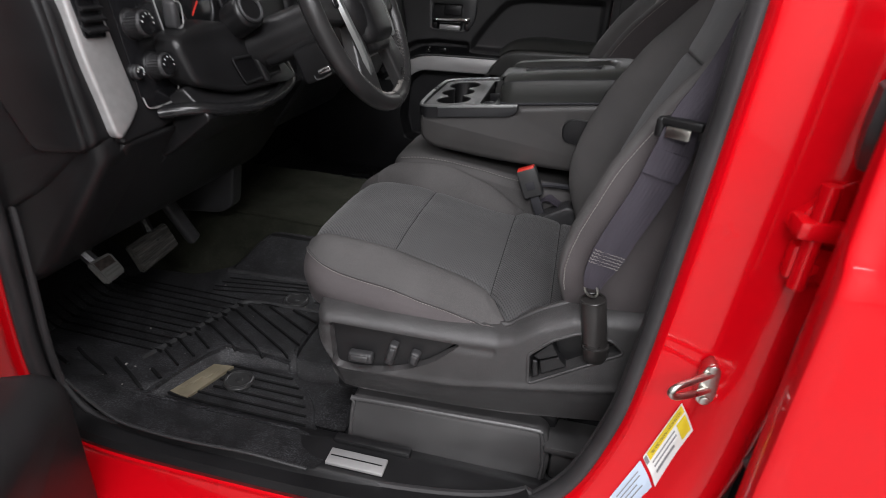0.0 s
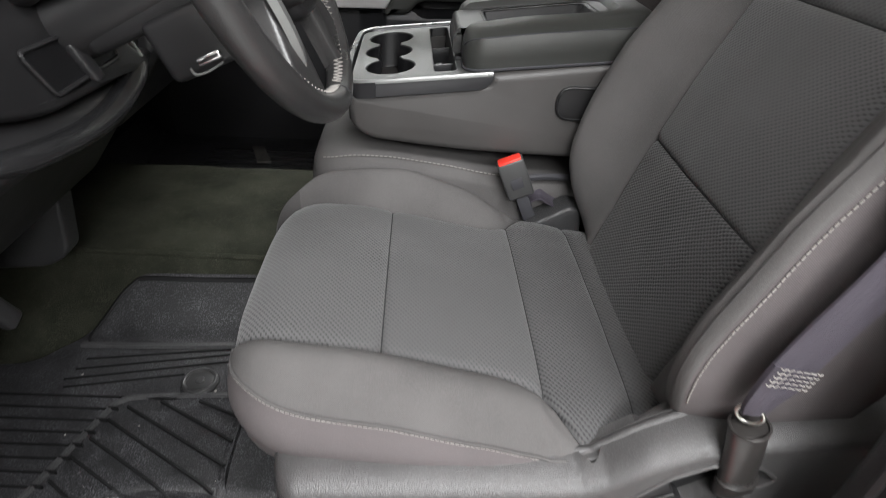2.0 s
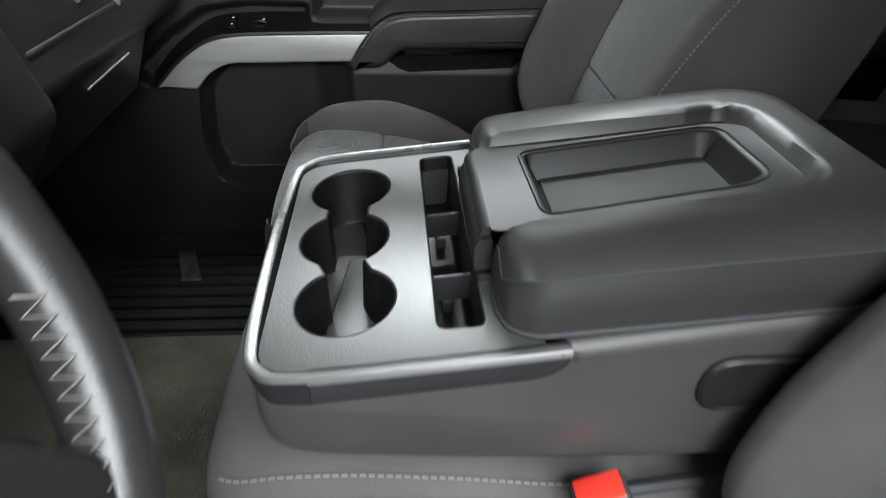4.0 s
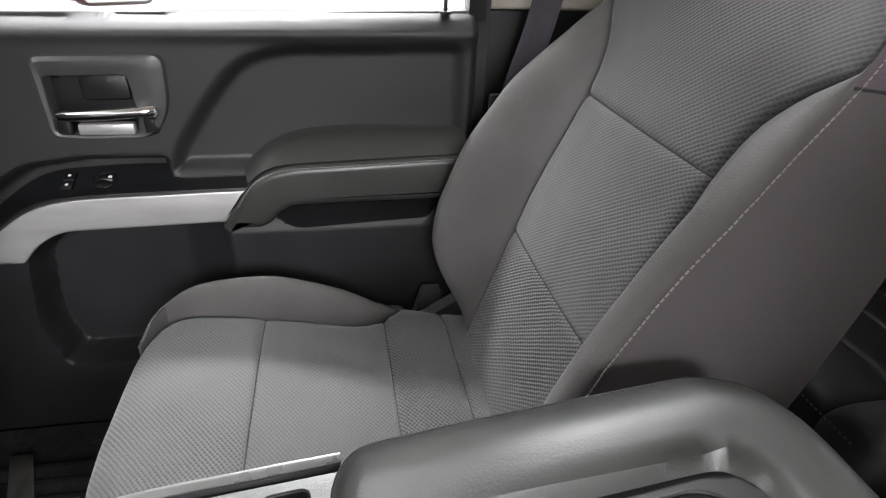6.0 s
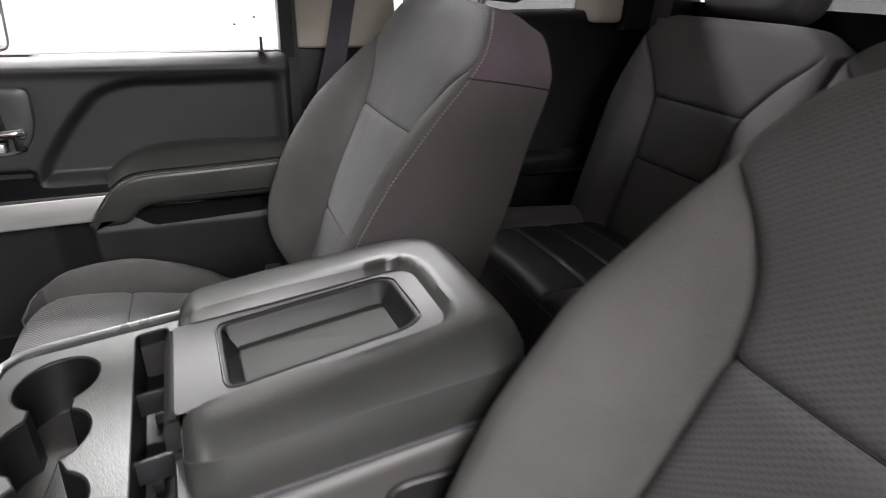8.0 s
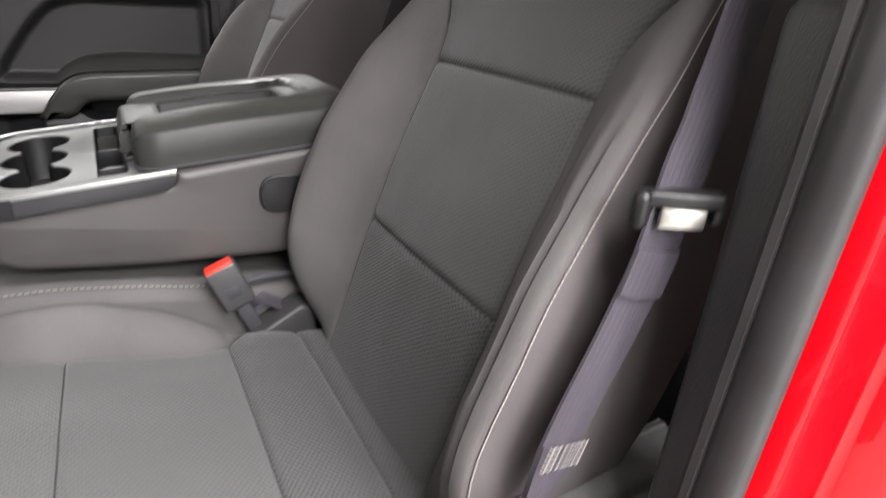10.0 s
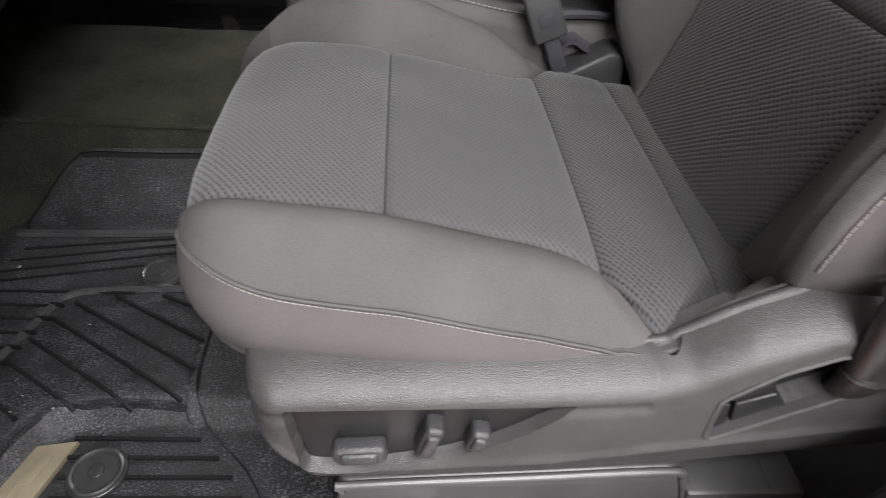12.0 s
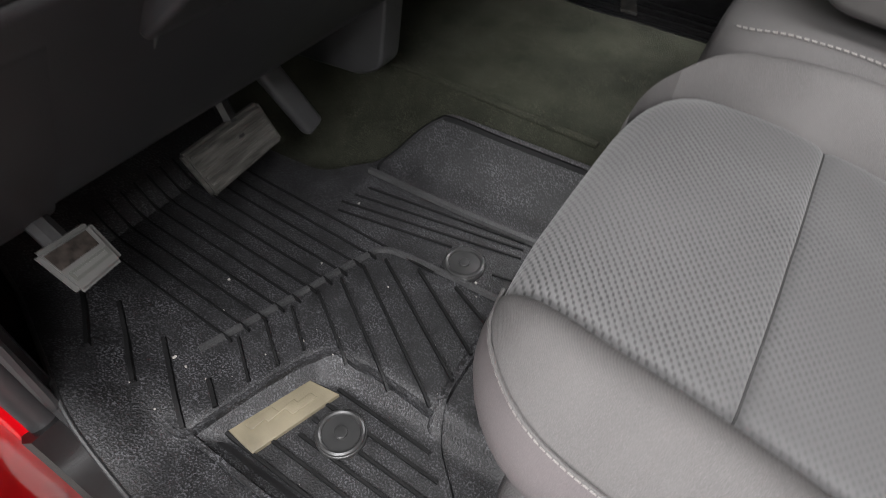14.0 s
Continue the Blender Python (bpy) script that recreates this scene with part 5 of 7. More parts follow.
def knob(parent, cx, cz, w, h, tilt, depth, name="seat_switch"):
    m = Matrix.Translation((cx, -0.709, cz)) @ Matrix.Rotation(radians(tilt), 4, "Y")
    part(name, placed(join(box((-w / 2, -depth, -h / 2), (w / 2, 0.004, h / 2), min(w, h) * 0.28, 4), box((-w * 0.36, -depth - 0.003, -h * 0.30), (w * 0.36, -depth + 0.004, h * 0.36), min(w, h) * 0.2, 3)), m), M_TRIM, parent, "satin grey switch")
knob(valance, 0.134, 0.194, 0.044, 0.020, -3, 0.014)
knob(valance, 0.189, 0.215, 0.015, 0.042, 14, 0.016)
knob(valance, 0.228, 0.213, 0.016, 0.026, 14, 0.014)
# A black plate added on the pocket floor paints the shade of the hole.
part("pocket_shade", prism([tuple(p) for p in inset_ring(POCKET, 0.003)], "y", -0.684, -0.6945), M_CUP, valance)
part("pocket_clip", prism(rounded([(0.4185, 0.258), (0.4290, 0.2525), (0.4570, 0.2665), (0.4450, 0.290)], 0.002), "y", -0.690, -0.7125, 0.002), M_BLACK, valance)
part("pocket_clip", prism(rounded([(0.4220, 0.2155), (0.4190, 0.250), (0.4270, 0.2495), (0.4325, 0.2225)], 0.002), "y", -0.690, -0.7125, 0.002), M_BLACK, valance)
part("pocket_clip", prism(rounded([(0.4350, 0.2250), (0.4300, 0.2500), (0.4580, 0.2640), (0.4720, 0.2490)], 0.002), "y", -0.690, -0.7125, 0.002), M_BLACK, valance)
frame_out, frame_in = inset_ring(POCKET, -0.0045), inset_ring(POCKET, 0.0005)
rim_bm = bmesh.new()
loops = [[rim_bm.verts.new((x, y, z)) for x, z in ring_xz] for ring_xz, y in ((frame_out, -0.7150), (frame_out, -0.7188), (inset_ring(POCKET, -0.002), -0.7200), (frame_in, -0.7190), (inset_ring(POCKET, 0.0012), -0.690))]
for a, b in zip(loops, loops[1:]):
    for i in range(len(a)):
        rim_bm.faces.new((a[i], a[(i + 1) % len(a)], b[(i + 1) % len(a)], b[i]))
part("pocket_rim", rim_bm, M_PEBBLE, valance)

# storage box and carpet under the seat
sb = empty("under_seat_box", (0.28, -0.69, 0.0), "smooth black plastic box under the driver's seat", "storage box")
BOX = rounded([(0.104, -0.012), (0.106, 0.078), (0.300, 0.084), (0.448, 0.088), (0.466, 0.076), (0.475, 0.030), (0.47, -0.012)], 0.010)
def leaning(bm):
    """The box front leans back a little."""
    for v in bm.verts:
        if v.co.y < -0.66:
            v.co.y += 0.30 * v.co.z
    return bm
part("box_front", leaning(prism(BOX, "y", -0.60, -0.708, 0.008, 3)), M_BOX, sb)
part("box_rim", leaning(tube(smooth_path([(0.109, -0.7085, 0.0), (0.110, -0.7085, 0.066), (0.120, -0.7085, 0.0745), (0.30, -0.7085, 0.080), (0.440, -0.7085, 0.084), (0.455, -0.7085, 0.076), (0.463, -0.7085, 0.035), (0.462, -0.7085, 0.0)], 6), 0.0042, 8)), M_BOX, sb)
part("bracket", join(box((0.46, -0.70, 0.050), (0.555, -0.62, 0.066), 0.006), box((0.475, -0.695, -0.01), (0.60, -0.60, 0.052), 0.008)), M_BOX, sb, "black plastic bracket")
thing("seat_riser", box((0.10, -0.60, -0.012), (0.50, -0.26, 0.07), 0.01), M_BLACK, "black steel riser bolted below the driver's seat", "seat riser")
thing("seat_riser", box((0.10, 0.26, -0.012), (0.50, 0.60, 0.07), 0.01), M_BLACK, "black steel riser bolted below the passenger seat", "seat riser")

# ---- driver's seat belt ----
belt = empty("seat_belt", (0.50, -0.72, 0.30), "purple-grey seat belt with boot, latch plate and webbing", "seat belt")
part("anchor_boot", sweep(smooth_path([(0.516, -0.705, 0.270), (0.510, -0.716, 0.285), (0.505, -0.720, 0.310), (0.4985, -0.7225, 0.345), (0.491, -0.7230, 0.382)], 5), circle(0.0185, 18, 0.66), up=(0, 1, 0)), M_BOOT, belt, "black plastic anchor boot")
part("boot_collar", sweep([(0.5082, -0.7185, 0.296), (0.5070, -0.7205, 0.305)], circle(0.0205, 18, 0.72), up=(0, 1, 0)), M_BOOT, belt)
part("boot_rim", ring((0.4908, -0.7230, 0.3828), (-0.19, -0.02, 0.98), 0.0170, 0.0016, 28, 6, 1.0), M_BOOT, belt)
part("anchor_ring", ring((0.4855, -0.7235, 0.3975), (0.55, 0.8, 0.10), 0.0110, 0.0018, 28, 8), M_STEEL, belt, "steel anchor ring")


def webbing(path, width, across, thick=0.0013, material=None, name="webbing", label=""):
    pts = smooth_path(path, 8)
    bm = bmesh.new()
    rows, M = [], 42      # woven ribs run along the strap
    a = Vector(across).normalized()
    n = len(pts)
    for i, p in enumerate(pts):
        t = (pts[min(n - 1, i + 1)] - pts[max(0, i - 1)]).normalized()
        s = (a - t * a.dot(t)).normalized()
        k = s.cross(t)
        wd = width[0] + (width[1] - width[0]) * i / (n - 1) if isinstance(width, tuple) else width
        row = []
        for c in range(M + 1):
            q = c / M * 2 - 1
            row.append(p + s * (q * wd / 2) + k * (0.0012 * math.cos(q * 3) + 0.00012 * math.cos(q * math.pi * 9)))
        rows.append((row, k))
    top = [[bm.verts.new(p + k * thick) for p in r] for r, k in rows]
    bot = [[bm.verts.new(p - k * thick) for p in r] for r, k in rows]
    for i in range(n - 1):
        for c in range(M):
            bm.faces.new((top[i][c], top[i][c + 1], top[i + 1][c + 1], top[i + 1][c]))
            bm.faces.new((bot[i][c], bot[i + 1][c], bot[i + 1][c + 1], bot[i][c + 1]))
        for c in (0, M):
            bm.faces.new((top[i][c], top[i + 1][c], bot[i + 1][c], bot[i][c]))
    for i in (0, n - 1):
        for c in range(M):
            bm.faces.new((top[i][c], bot[i][c], bot[i][c + 1], top[i][c + 1]))
    return bm


ACROSS = (0.99, 0.09, -0.16)
part("webbing", webbing([(0.4965, -0.7295, 0.450), (0.510, -0.7310, 0.493), (0.530, -0.7325, 0.546), (0.545, -0.7345, 0.596), (0.553, -0.735, 0.632), (0.564, -0.730, 0.660), (0.580, -0.724, 0.69), (0.610, -0.714, 0.77), (0.70, -0.700, 1.10)], (0.046, 0.048), ACROSS), M_BELT, belt, "purple-grey webbing")
part("webbing_fold", webbing([(0.4865, -0.7265, 0.403), (0.487, -0.7290, 0.418), (0.491, -0.7310, 0.436), (0.499, -0.7315, 0.460)], (0.024, 0.047), ACROSS, 0.0024), M_BELT, belt)
for k in range(5):
    z = 0.442 + k * 0.0045
    mid, side = Vector((0.4970 + (z - 0.452) * 0.34, -0.7368, z + 0.003)), Vector((0.967, 0.09, -0.225)) * 0.0215
    zig = [mid + side * (q / 7 - 1) + Vector((0, -0.0004, 0.0012 * (-1) ** q)) for q in range(15)]
    part("stitching", dashes(zig, 0.0030, 0.0012, 0.0007), M_THREAD, belt, "pale bar-tack stitching")
LM = Matrix.Translation((0.550, -0.738, 0.644)) @ Matrix.Rotation(radians(-29), 4, "Z")
lp = part("latch_plate", placed(join(box((-0.022, -0.010, 0.000), (0.029, 0.006, 0.011), 0.003, 3), box((-0.029, -0.010, -0.016), (-0.017, 0.004, 0.010), 0.005, 3), box((0.023, -0.008, -0.010), (0.031, 0.003, 0.006), 0.003, 2)), LM), M_BLACK, belt, "black latch plate")
part("latch_tongue", placed(box((-0.013, -0.0130, -0.012), (0.017, -0.0085, 0.001), 0.0015), LM), M_STEEL, lp, "bright steel tongue")
part("belt_label", webbing([(0.5400, -0.7365, 0.578), (0.5485, -0.7372, 0.612)], 0.049, ACROSS), M_BELT, belt)
part("guide_clip", box((0.612, -0.757, 0.735), (0.626, -0.748, 0.765), 0.003), M_BLACK, belt, "black belt guide")

# ---- buckle between the seats ----
def buckle(name, base, top, label, scale=1.0):
    e = empty(name, base, label, "buckle", "belt buckles")
    b, t = Vector(base), Vector(top)
    d = (t - b).normalized()
    side = d.cross(Vector((0, 1, 0))).normalized()
    fw = side.cross(d)
    m = Matrix(((side.x, fw.x, d.x, b.x), (side.y, fw.y, d.y, b.y), (side.z, fw.z, d.z, b.z), (0, 0, 0, 1)))
    L = (t - b).length
    part("stalk", placed(box((-0.011, -0.006, 0), (0.011, 0.006, L * 0.5), 0.003), m), M_INK, e, "black stalk")
    part("housing", placed(box((-0.018 * scale, -0.013, L * 0.42), (0.018 * scale, 0.013, L), 0.004, 3), m), M_BUCKLE, e, "grey plastic housing")
    part("press_button", placed(box((-0.0155 * scale, -0.0115, L - 0.006), (0.0155 * scale, 0.0115, L + 0.003), 0.002), m), M_REDBTN, e, "red release button")
    part("emboss", placed(box((-0.008 * scale, -0.0142, L * 0.58), (0.008 * scale, -0.0128, L * 0.74), 0.0005), m), M_INK, e)


M_BUCKLE = surf("buckle_plastic", (0.045, 0.045, 0.045), rough=0.42, var=0.1, grain=900, bump=0.2)
buckle("driver_buckle", (0.385, -0.195, 0.285), (0.338, -0.190, 0.392), "grey belt buckle with red button beside the driver's cushion", 1.25)
bt = empty("buckle_bracket", (0.42, -0.20, 0.29), "grey plastic bracket with a loose belt fold between the seats", "bracket")
part("cover", prism(rounded([(0.375, 0.285), (0.445, 0.325), (0.465, 0.318), (0.47, 0.27), (0.385, 0.27)], 0.008), "y", -0.175, -0.222, 0.006), M_TRIM, bt)
part("belt_fold", webbing([(0.365, -0.175, 0.300), (0.395, -0.178, 0.325), (0.415, -0.18, 0.318), (0.44, -0.18, 0.305)], 0.035, (0.1, 1, 0.2)), M_BELT, bt, "folded grey webbing")
part("strap", tube(smooth_path([(0.36, -0.165, 0.345), (0.40, -0.165, 0.352), (0.45, -0.16, 0.350)], 5), 0.006, 6), M_INK, bt)

# ---- centre seat and folded console ----
centre = empty("centre_car_seat", (0.25, 0.0, 0.0), "narrow grey cloth centre seat cushion with pale stitching", "car seat", "front seats")
cc = Pillow(Matrix.Translation((0.005, 0, 0)), 0.50, lambda u: 0.170, lambda u: 0.169, soft_table([(0, 0.362), (0.07, 0.376), (0.14, 0.375), (0.24, 0.362), (0.30, 0.350), (0.5, 0.335)]), lambda u: 0, 0.030, lambda u: 0.20, corner=(0.05, 0.05), bulge=0.006)
part("cushion", cc.mesh(("outer", "insert", "inner")), M_CLOTH, centre)
for sgn in (-1, 1):
    part("stitching", dashes([p + Vector((0, -sgn * 0.012, 0.022)) for p in cc.edge(sgn, 0, 0, 0.02, 0.36)], 0.005, 0.0025, 0.0009), M_THREAD, centre, "pale stitching")
part("seat_base", box((0.04, -0.15, 0.12), (0.48, 0.15, 0.22), 0.01), M_BLACK, centre, "black base")

console = empty("centre_console", (0.3, 0.0, 0.39), "folded centre console with cup holders and padded armrest lid", "console")
body_poly = rounded([(0.076, 0.505), (0.074, 0.475), (0.080, 0.426), (0.108, 0.407), (0.25, 0.3925), (0.40, 0.3865), (0.585, 0.385), (0.585, 0.525), (0.30, 0.520), (0.296, 0.505)], [0.01, 0.02, 0.018, 0.02, 0.05, 0.05, 0.02, 0.02, 0.004, 0.004], 4)
low_poly = rounded([(0.082, 0.450), (0.086, 0.428), (0.112, 0.410), (0.25, 0.3945), (0.40, 0.3885), (0.585, 0.387), (0.585, 0.525), (0.30, 0.520), (0.296, 0.450)], [0.004, 0.018, 0.02, 0.05, 0.05, 0.02, 0.02, 0.004, 0.004], 4)
TILT = Matrix(((1, 0, 0, 0), (0, 1, 0, 0), (0.115, 0.025, 1, -0.115 * 0.25 + 0.025 * 0.05), (0, 0, 0, 1)))   # the tray falls towards the front
TILT_LID = Matrix(((1, 0, 0, 0), (0, 1, 0, 0), (0.115, 0, 1, -0.115 * 0.25), (0, 0, 0, 1)))
def tray_part(name, bm, material, label=""):
    return part(name, placed(bm, TILT), material, console, label)
def raised(bm):
    """Tilts the upper edge of the body with the tray."""
    for v in bm.verts:
        v.co.z += ((TILT @ v.co).z - v.co.z) * smoothstep(0.41, 0.50, v.co.z)
    return bm
part("console_body", raised(join(prism(body_poly, "y", -0.148, -0.163, 0.012, 4), prism(body_poly, "y", 0.132, 0.148, 0.012, 4), prism(low_poly, "y", -0.150, 0.134), box((0.0745, -0.15, 0.44), (0.086, 0.135, 0.506), 0.004))), M_CONSOLE, console, "dark grey vinyl body")
PIVOT = rounded([(0.405, 0.454), (0.498, 0.454), (0.498, 0.510), (0.405, 0.510)], [0.028, 0.010, 0.010, 0.028])
pad = part("pivot_cover", prism(PIVOT, "y", -0.162, -0.1675, 0.002), M_BLACK, console, "rounded black pivot cover")
part("pivot_rim", tube([(x, -0.1675, z) for x, z in inset_ring(PIVOT, 0.003)], 0.0014, 6, True), M_BLACK, pad)
# grey band round the tray
U_PATH = [(0.300, -0.166), (0.20, -0.1665), (0.110, -0.165), (0.084, -0.155), (0.074, -0.125), (0.070, -0.01), (0.073, 0.110), (0.083, 0.138), (0.110, 0.149), (0.20, 0.151), (0.262, 0.151)]
upath = smooth_path([(x, y, 0.511) for x, y in U_PATH], 7)
band_path = [p for p in upath if not (p.x > 0.13 and p.y < 0)]
tray_part("band_side", prism(rounded([(0.118, 0.4975), (0.286, 0.4980), (0.301, 0.509), (0.3015, 0.5225), (0.118, 0.5225)], [0.001, 0.012, 0.006, 0.001, 0.001]), "y", -0.160, -0.1705, 0.0015), M_BAND, "dark satin band")
tray_part("tray_band", sweep(band_path, [(-0.004, -0.0135), (0.0035, -0.012), (0.0045, 0.004), (0.002, 0.012), (-0.003, 0.0135), (-0.008, 0.012)], up=(0, 0, 1)), M_BAND, "dark satin band")
tray_part("tray_rim", sweep([p + Vector((0, 0, 0.0125)) for p in upath], [(-0.0075, -0.003), (0.0005, -0.003), (0.0015, 0.0015), (-0.002, 0.0035), (-0.006, 0.0032), (-0.0075, 0.001)], up=(0, 0, 1)), M_RIM, "bright satin rim")


def arc_points(cx, cy, r, a0, a1, n=14):
    return [(cx + r * math.cos(radians(a0 + (a1 - a0) * k / n)), cy + r * math.sin(radians(a0 + (a1 - a0) * k / n))) for k in range(n + 1)]


def necked(circles, half):
    """The outline of circles in a row along y, joined by necks of half width."""
    (ax, ay, ar), (bx, by, br), (cx, cy, cr) = circles
    def deg(r):
        return math.degrees(math.asin(min(0.95, half / r)))
    right = arc_points(ax, ay, ar, -90 + deg(ar), 90 - deg(ar)) + arc_points(bx, by, br, -90 + deg(br), 90 - deg(br)) + arc_points(cx, cy, cr, -90 + deg(cr), 90, 16)
    left = arc_points(cx, cy, cr, 90, 270 - deg(cr), 16) + arc_points(bx, by, br, 90 + deg(br), 270 - deg(br)) + arc_points(ax, ay, ar, 90 + deg(ar), 270, 16)
    first = arc_points(ax, ay, ar, -90, -90 + deg(ar), 4)
    return first[:-1] + right + left[1:-1]


CUPS = necked([(0.1385, -0.0885, 0.0420), (0.1320, -0.002, 0.0420), (0.1325, 0.0845, 0.0420)], 0.021)
SLOT = rounded([(0.209, -0.134), (0.247, -0.135), (0.241, 0.137), (0.204, 0.136)], 0.010)
TRAY = rounded([(0.078, -0.159), (0.285, -0.161), (0.285, 0.145), (0.077, 0.143)], [0.03, 0.004, 0.004, 0.03])
tray_part("tray", holed(TRAY, [CUPS, SLOT], 0.521), M_PLATE, "grey tray with three joined cup holders")
tray_part("cup_well", hollow(CUPS, 0.521, 0.066, 0.003, 0.002), M_CUP, "black lining of the cup holders")
tray_part("slot_well", hollow(SLOT, 0.521, 0.060, 0.002, 0.001), M_CUP, "black lining of the slot")
# A paler plate in the shape of the light on the cup floor.
tray_part("cup_floor_light", prism(rounded([(0.112, -0.125), (0.163, -0.125), (0.160, -0.06), (0.158, 0.0), (0.154, 0.040), (0.130, 0.040), (0.125, 0.0), (0.116, -0.06)], 0.008), "z", 0.457, 0.466, 0.003), M_PLATE, "paler grey plate standing for the light on the cup floor")
for y in (0.040, -0.056):
    tray_part("divider", join(box((0.206, y - 0.0022, 0.482), (0.246, y + 0.0022, 0.508), 0.001), box((0.220, y + 0.002, 0.4635), (0.229, y + 0.034, 0.476), 0.001)), M_BAND, "small grey divider with a fin")
tray_part("hinge_bar", tube([(0.252, -0.075, 0.520), (0.252, 0.09, 0.520)], 0.006, 10), M_PLATE, "grey hinge bar")
for y in (-0.078, 0.093):
    tray_part("hinge_end", box((0.244, y - 0.006, 0.512), (0.262, y + 0.006, 0.528), 0.002), M_BLACK)

PLATE = rounded([(-0.01, -0.088), (0.226, -0.079), (0.245, -0.064), (0.246, 0.036), (0.229, 0.051), (-0.01, 0.044)], 0.014)
def lid_dip(u, v):
    s = -float(sd_poly(PLATE, np.array([u]), np.array([v - 0.015]))[0])
    return -0.018 * smoothstep(-0.012, 0.003, s) - 0.030 * smoothstep(0.003, 0.012, s)
M_GREYTHREAD = surf("grey_thread", (0.085, 0.083, 0.080), rough=0.8, var=0.1, bump=0)
lid = Pillow(TILT_LID @ Matrix.Translation((0.256, -0.015, 0)), 0.304, lerp_table([(0, 0.139), (0.33, 0.146)]), lambda u: 0.19, soft_table([(0, 0.583), (0.1, 0.586), (0.31, 0.584)]), lambda u: 0, (0.046, lambda u: 0.013, 0.022, 0.016), lambda u: 0.523, front=True, back=True,
             corner=(0.030, 0.06), bulge=0.004, extra=lid_dip, puff=0.0, groove=0.0, step=0.005)
lid_part = part("armrest_lid", lid.mesh(("outer", "insert", "inner")), M_VINYL, console, "padded black vinyl armrest lid")
for sgn in (-1, 1):
    part("stitching", dashes(lid.edge(sgn, 0.0002, 0.0008, 0.012, 0.30), 0.0035, 0.0020, 0.0007), M_GREYTHREAD, lid_part, "dark grey stitching")
part("lid_seam", tube([lid.m @ (lid.grid[i][j] + Vector((0, 0, -0.0004))) for i, j in lid.path], 0.0011, 6, True), M_INK, lid_part, "dark sewn seam round the lid")
# A dark tube along the lid's lower edge paints the shade of the gap.
part("lid_gap_shade", tube([lid.m @ sk[-1] + Vector((0, 0, -0.0015)) for sk in lid.skirt[::2]], 0.0024, 6), M_INK, lid_part, "dark tube for the shade in the gap under the lid")
PLATE_W = [tuple(p) for p in inset_ring([(0.257 + x * 0.985, y) for x, y in PLATE], -0.004)]
RECESS = rounded([(0.294, -0.076), (0.460, -0.063), (0.481, -0.051), (0.479, 0.034), (0.463, 0.042), (0.292, 0.031)], 0.012)
part("lid_plate", placed(join(holed([(max(0.2515, x), y) for x, y in PLATE_W], [RECESS], 0.5730), sweep([(0.2515, -0.0845, 0.5730), (0.2515, 0.0445, 0.5730)], [(0.0, 0.0), (-0.0035, -0.0008), (-0.0065, -0.0035), (-0.0080, -0.0080), (0.0, -0.0080)])), TILT_LID), M_LIDPLATE, lid_part, "dark moulded tray plate")
# The walls are coloured darker than the plate, in place of shade.
part("recess_well", placed(hollow(RECESS, 0.5730, 0.0235, 0.005, 0.010), TILT_LID), M_CUP, lid_part)
part("lid_front", placed(prism(rounded([(0.2405, 0.534), (0.2405, 0.556), (0.2445, 0.5625), (0.254, 0.5625), (0.254, 0.534)], 0.003), "y", -0.086, 0.046), TILT_LID), M_LIDPLATE, lid_part)
part("recess_lip", placed(tube([(x, y, 0.5733) for x, y in inset_ring(RECESS, -0.0015)], 0.0013, 6, True), TILT_LID), M_LIDPLATE, lid_part)
part("recess_mat", placed(prism(rounded([(0.310, -0.062), (0.454, -0.051), (0.465, -0.043), (0.463, 0.026), (0.452, 0.030), (0.310, 0.021)], 0.006), "z", 0.5465, 0.5517, 0.001), TILT_LID), M_MATLID, lid_part, "dark rubber mat")


# ---- dashboard ----
dash = empty("dashboard", (-0.4, 0.0, 0.5), "black dashboard with satin silver strip and knobs", "dashboard")
DASH = rounded([(-0.228, 0.540), (-0.262, 0.725), (-0.30, 0.80), (-0.42, 0.84), (-0.93, 0.86), (-0.93, 0.30), (-0.50, 0.36), (-0.34, 0.46), (-0.27, 0.52)], 0.02)
part("dash_body", prism(DASH, "y", -0.805, 0.78, 0.012, 3, True), M_BLACK, dash)
KNEE = rounded([(-0.215, 0.535), (-0.228, 0.515), (-0.29, 0.43), (-0.375, 0.315), (-0.43, 0.275), (-0.47, 0.29), (-0.36, 0.47), (-0.27, 0.545)], 0.02)
part("knee_panel", prism(KNEE, "y", -0.76, -0.10, 0.02, 4, True), M_BLACK, dash, "black lower knee panel")
part("end_cap", prism(rounded([(-0.240, 0.530), (-0.335, 0.520), (-0.375, 0.60), (-0.40, 0.80), (-0.28, 0.78), (-0.262, 0.70)], 0.02), "y", -0.795, -0.812, 0.008), M_BLACK, dash, "black end cap")
part("kick_cover", prism(rounded([(-0.232, 0.555), (-0.40, 0.56), (-0.55, 0.42), (-0.56, 0.27), (-0.43, 0.268), (-0.385, 0.30), (-0.29, 0.425), (-0.228, 0.515)], 0.02), "y", -0.70, -0.798, 0.025, 5), M_BLACK, dash, "black lower end cover")
def on_face(y, z):
    """A point of the dash's rear face."""
    return (-0.228 - (z - 0.540) * 0.184, y, z)
def face_panel(poly, lift, back, material, name, label="", bevel=0.003):
    """A flat panel that lies on the dash's rear face; its outline is in (y, z)."""
    bm = prism(poly, "x", 0.0, lift + back, bevel)
    for v in bm.verts:
        v.co.x = v.co.x - back - 0.228 - (v.co.z - 0.540) * 0.184
    return part(name, bm, material, dash, label)
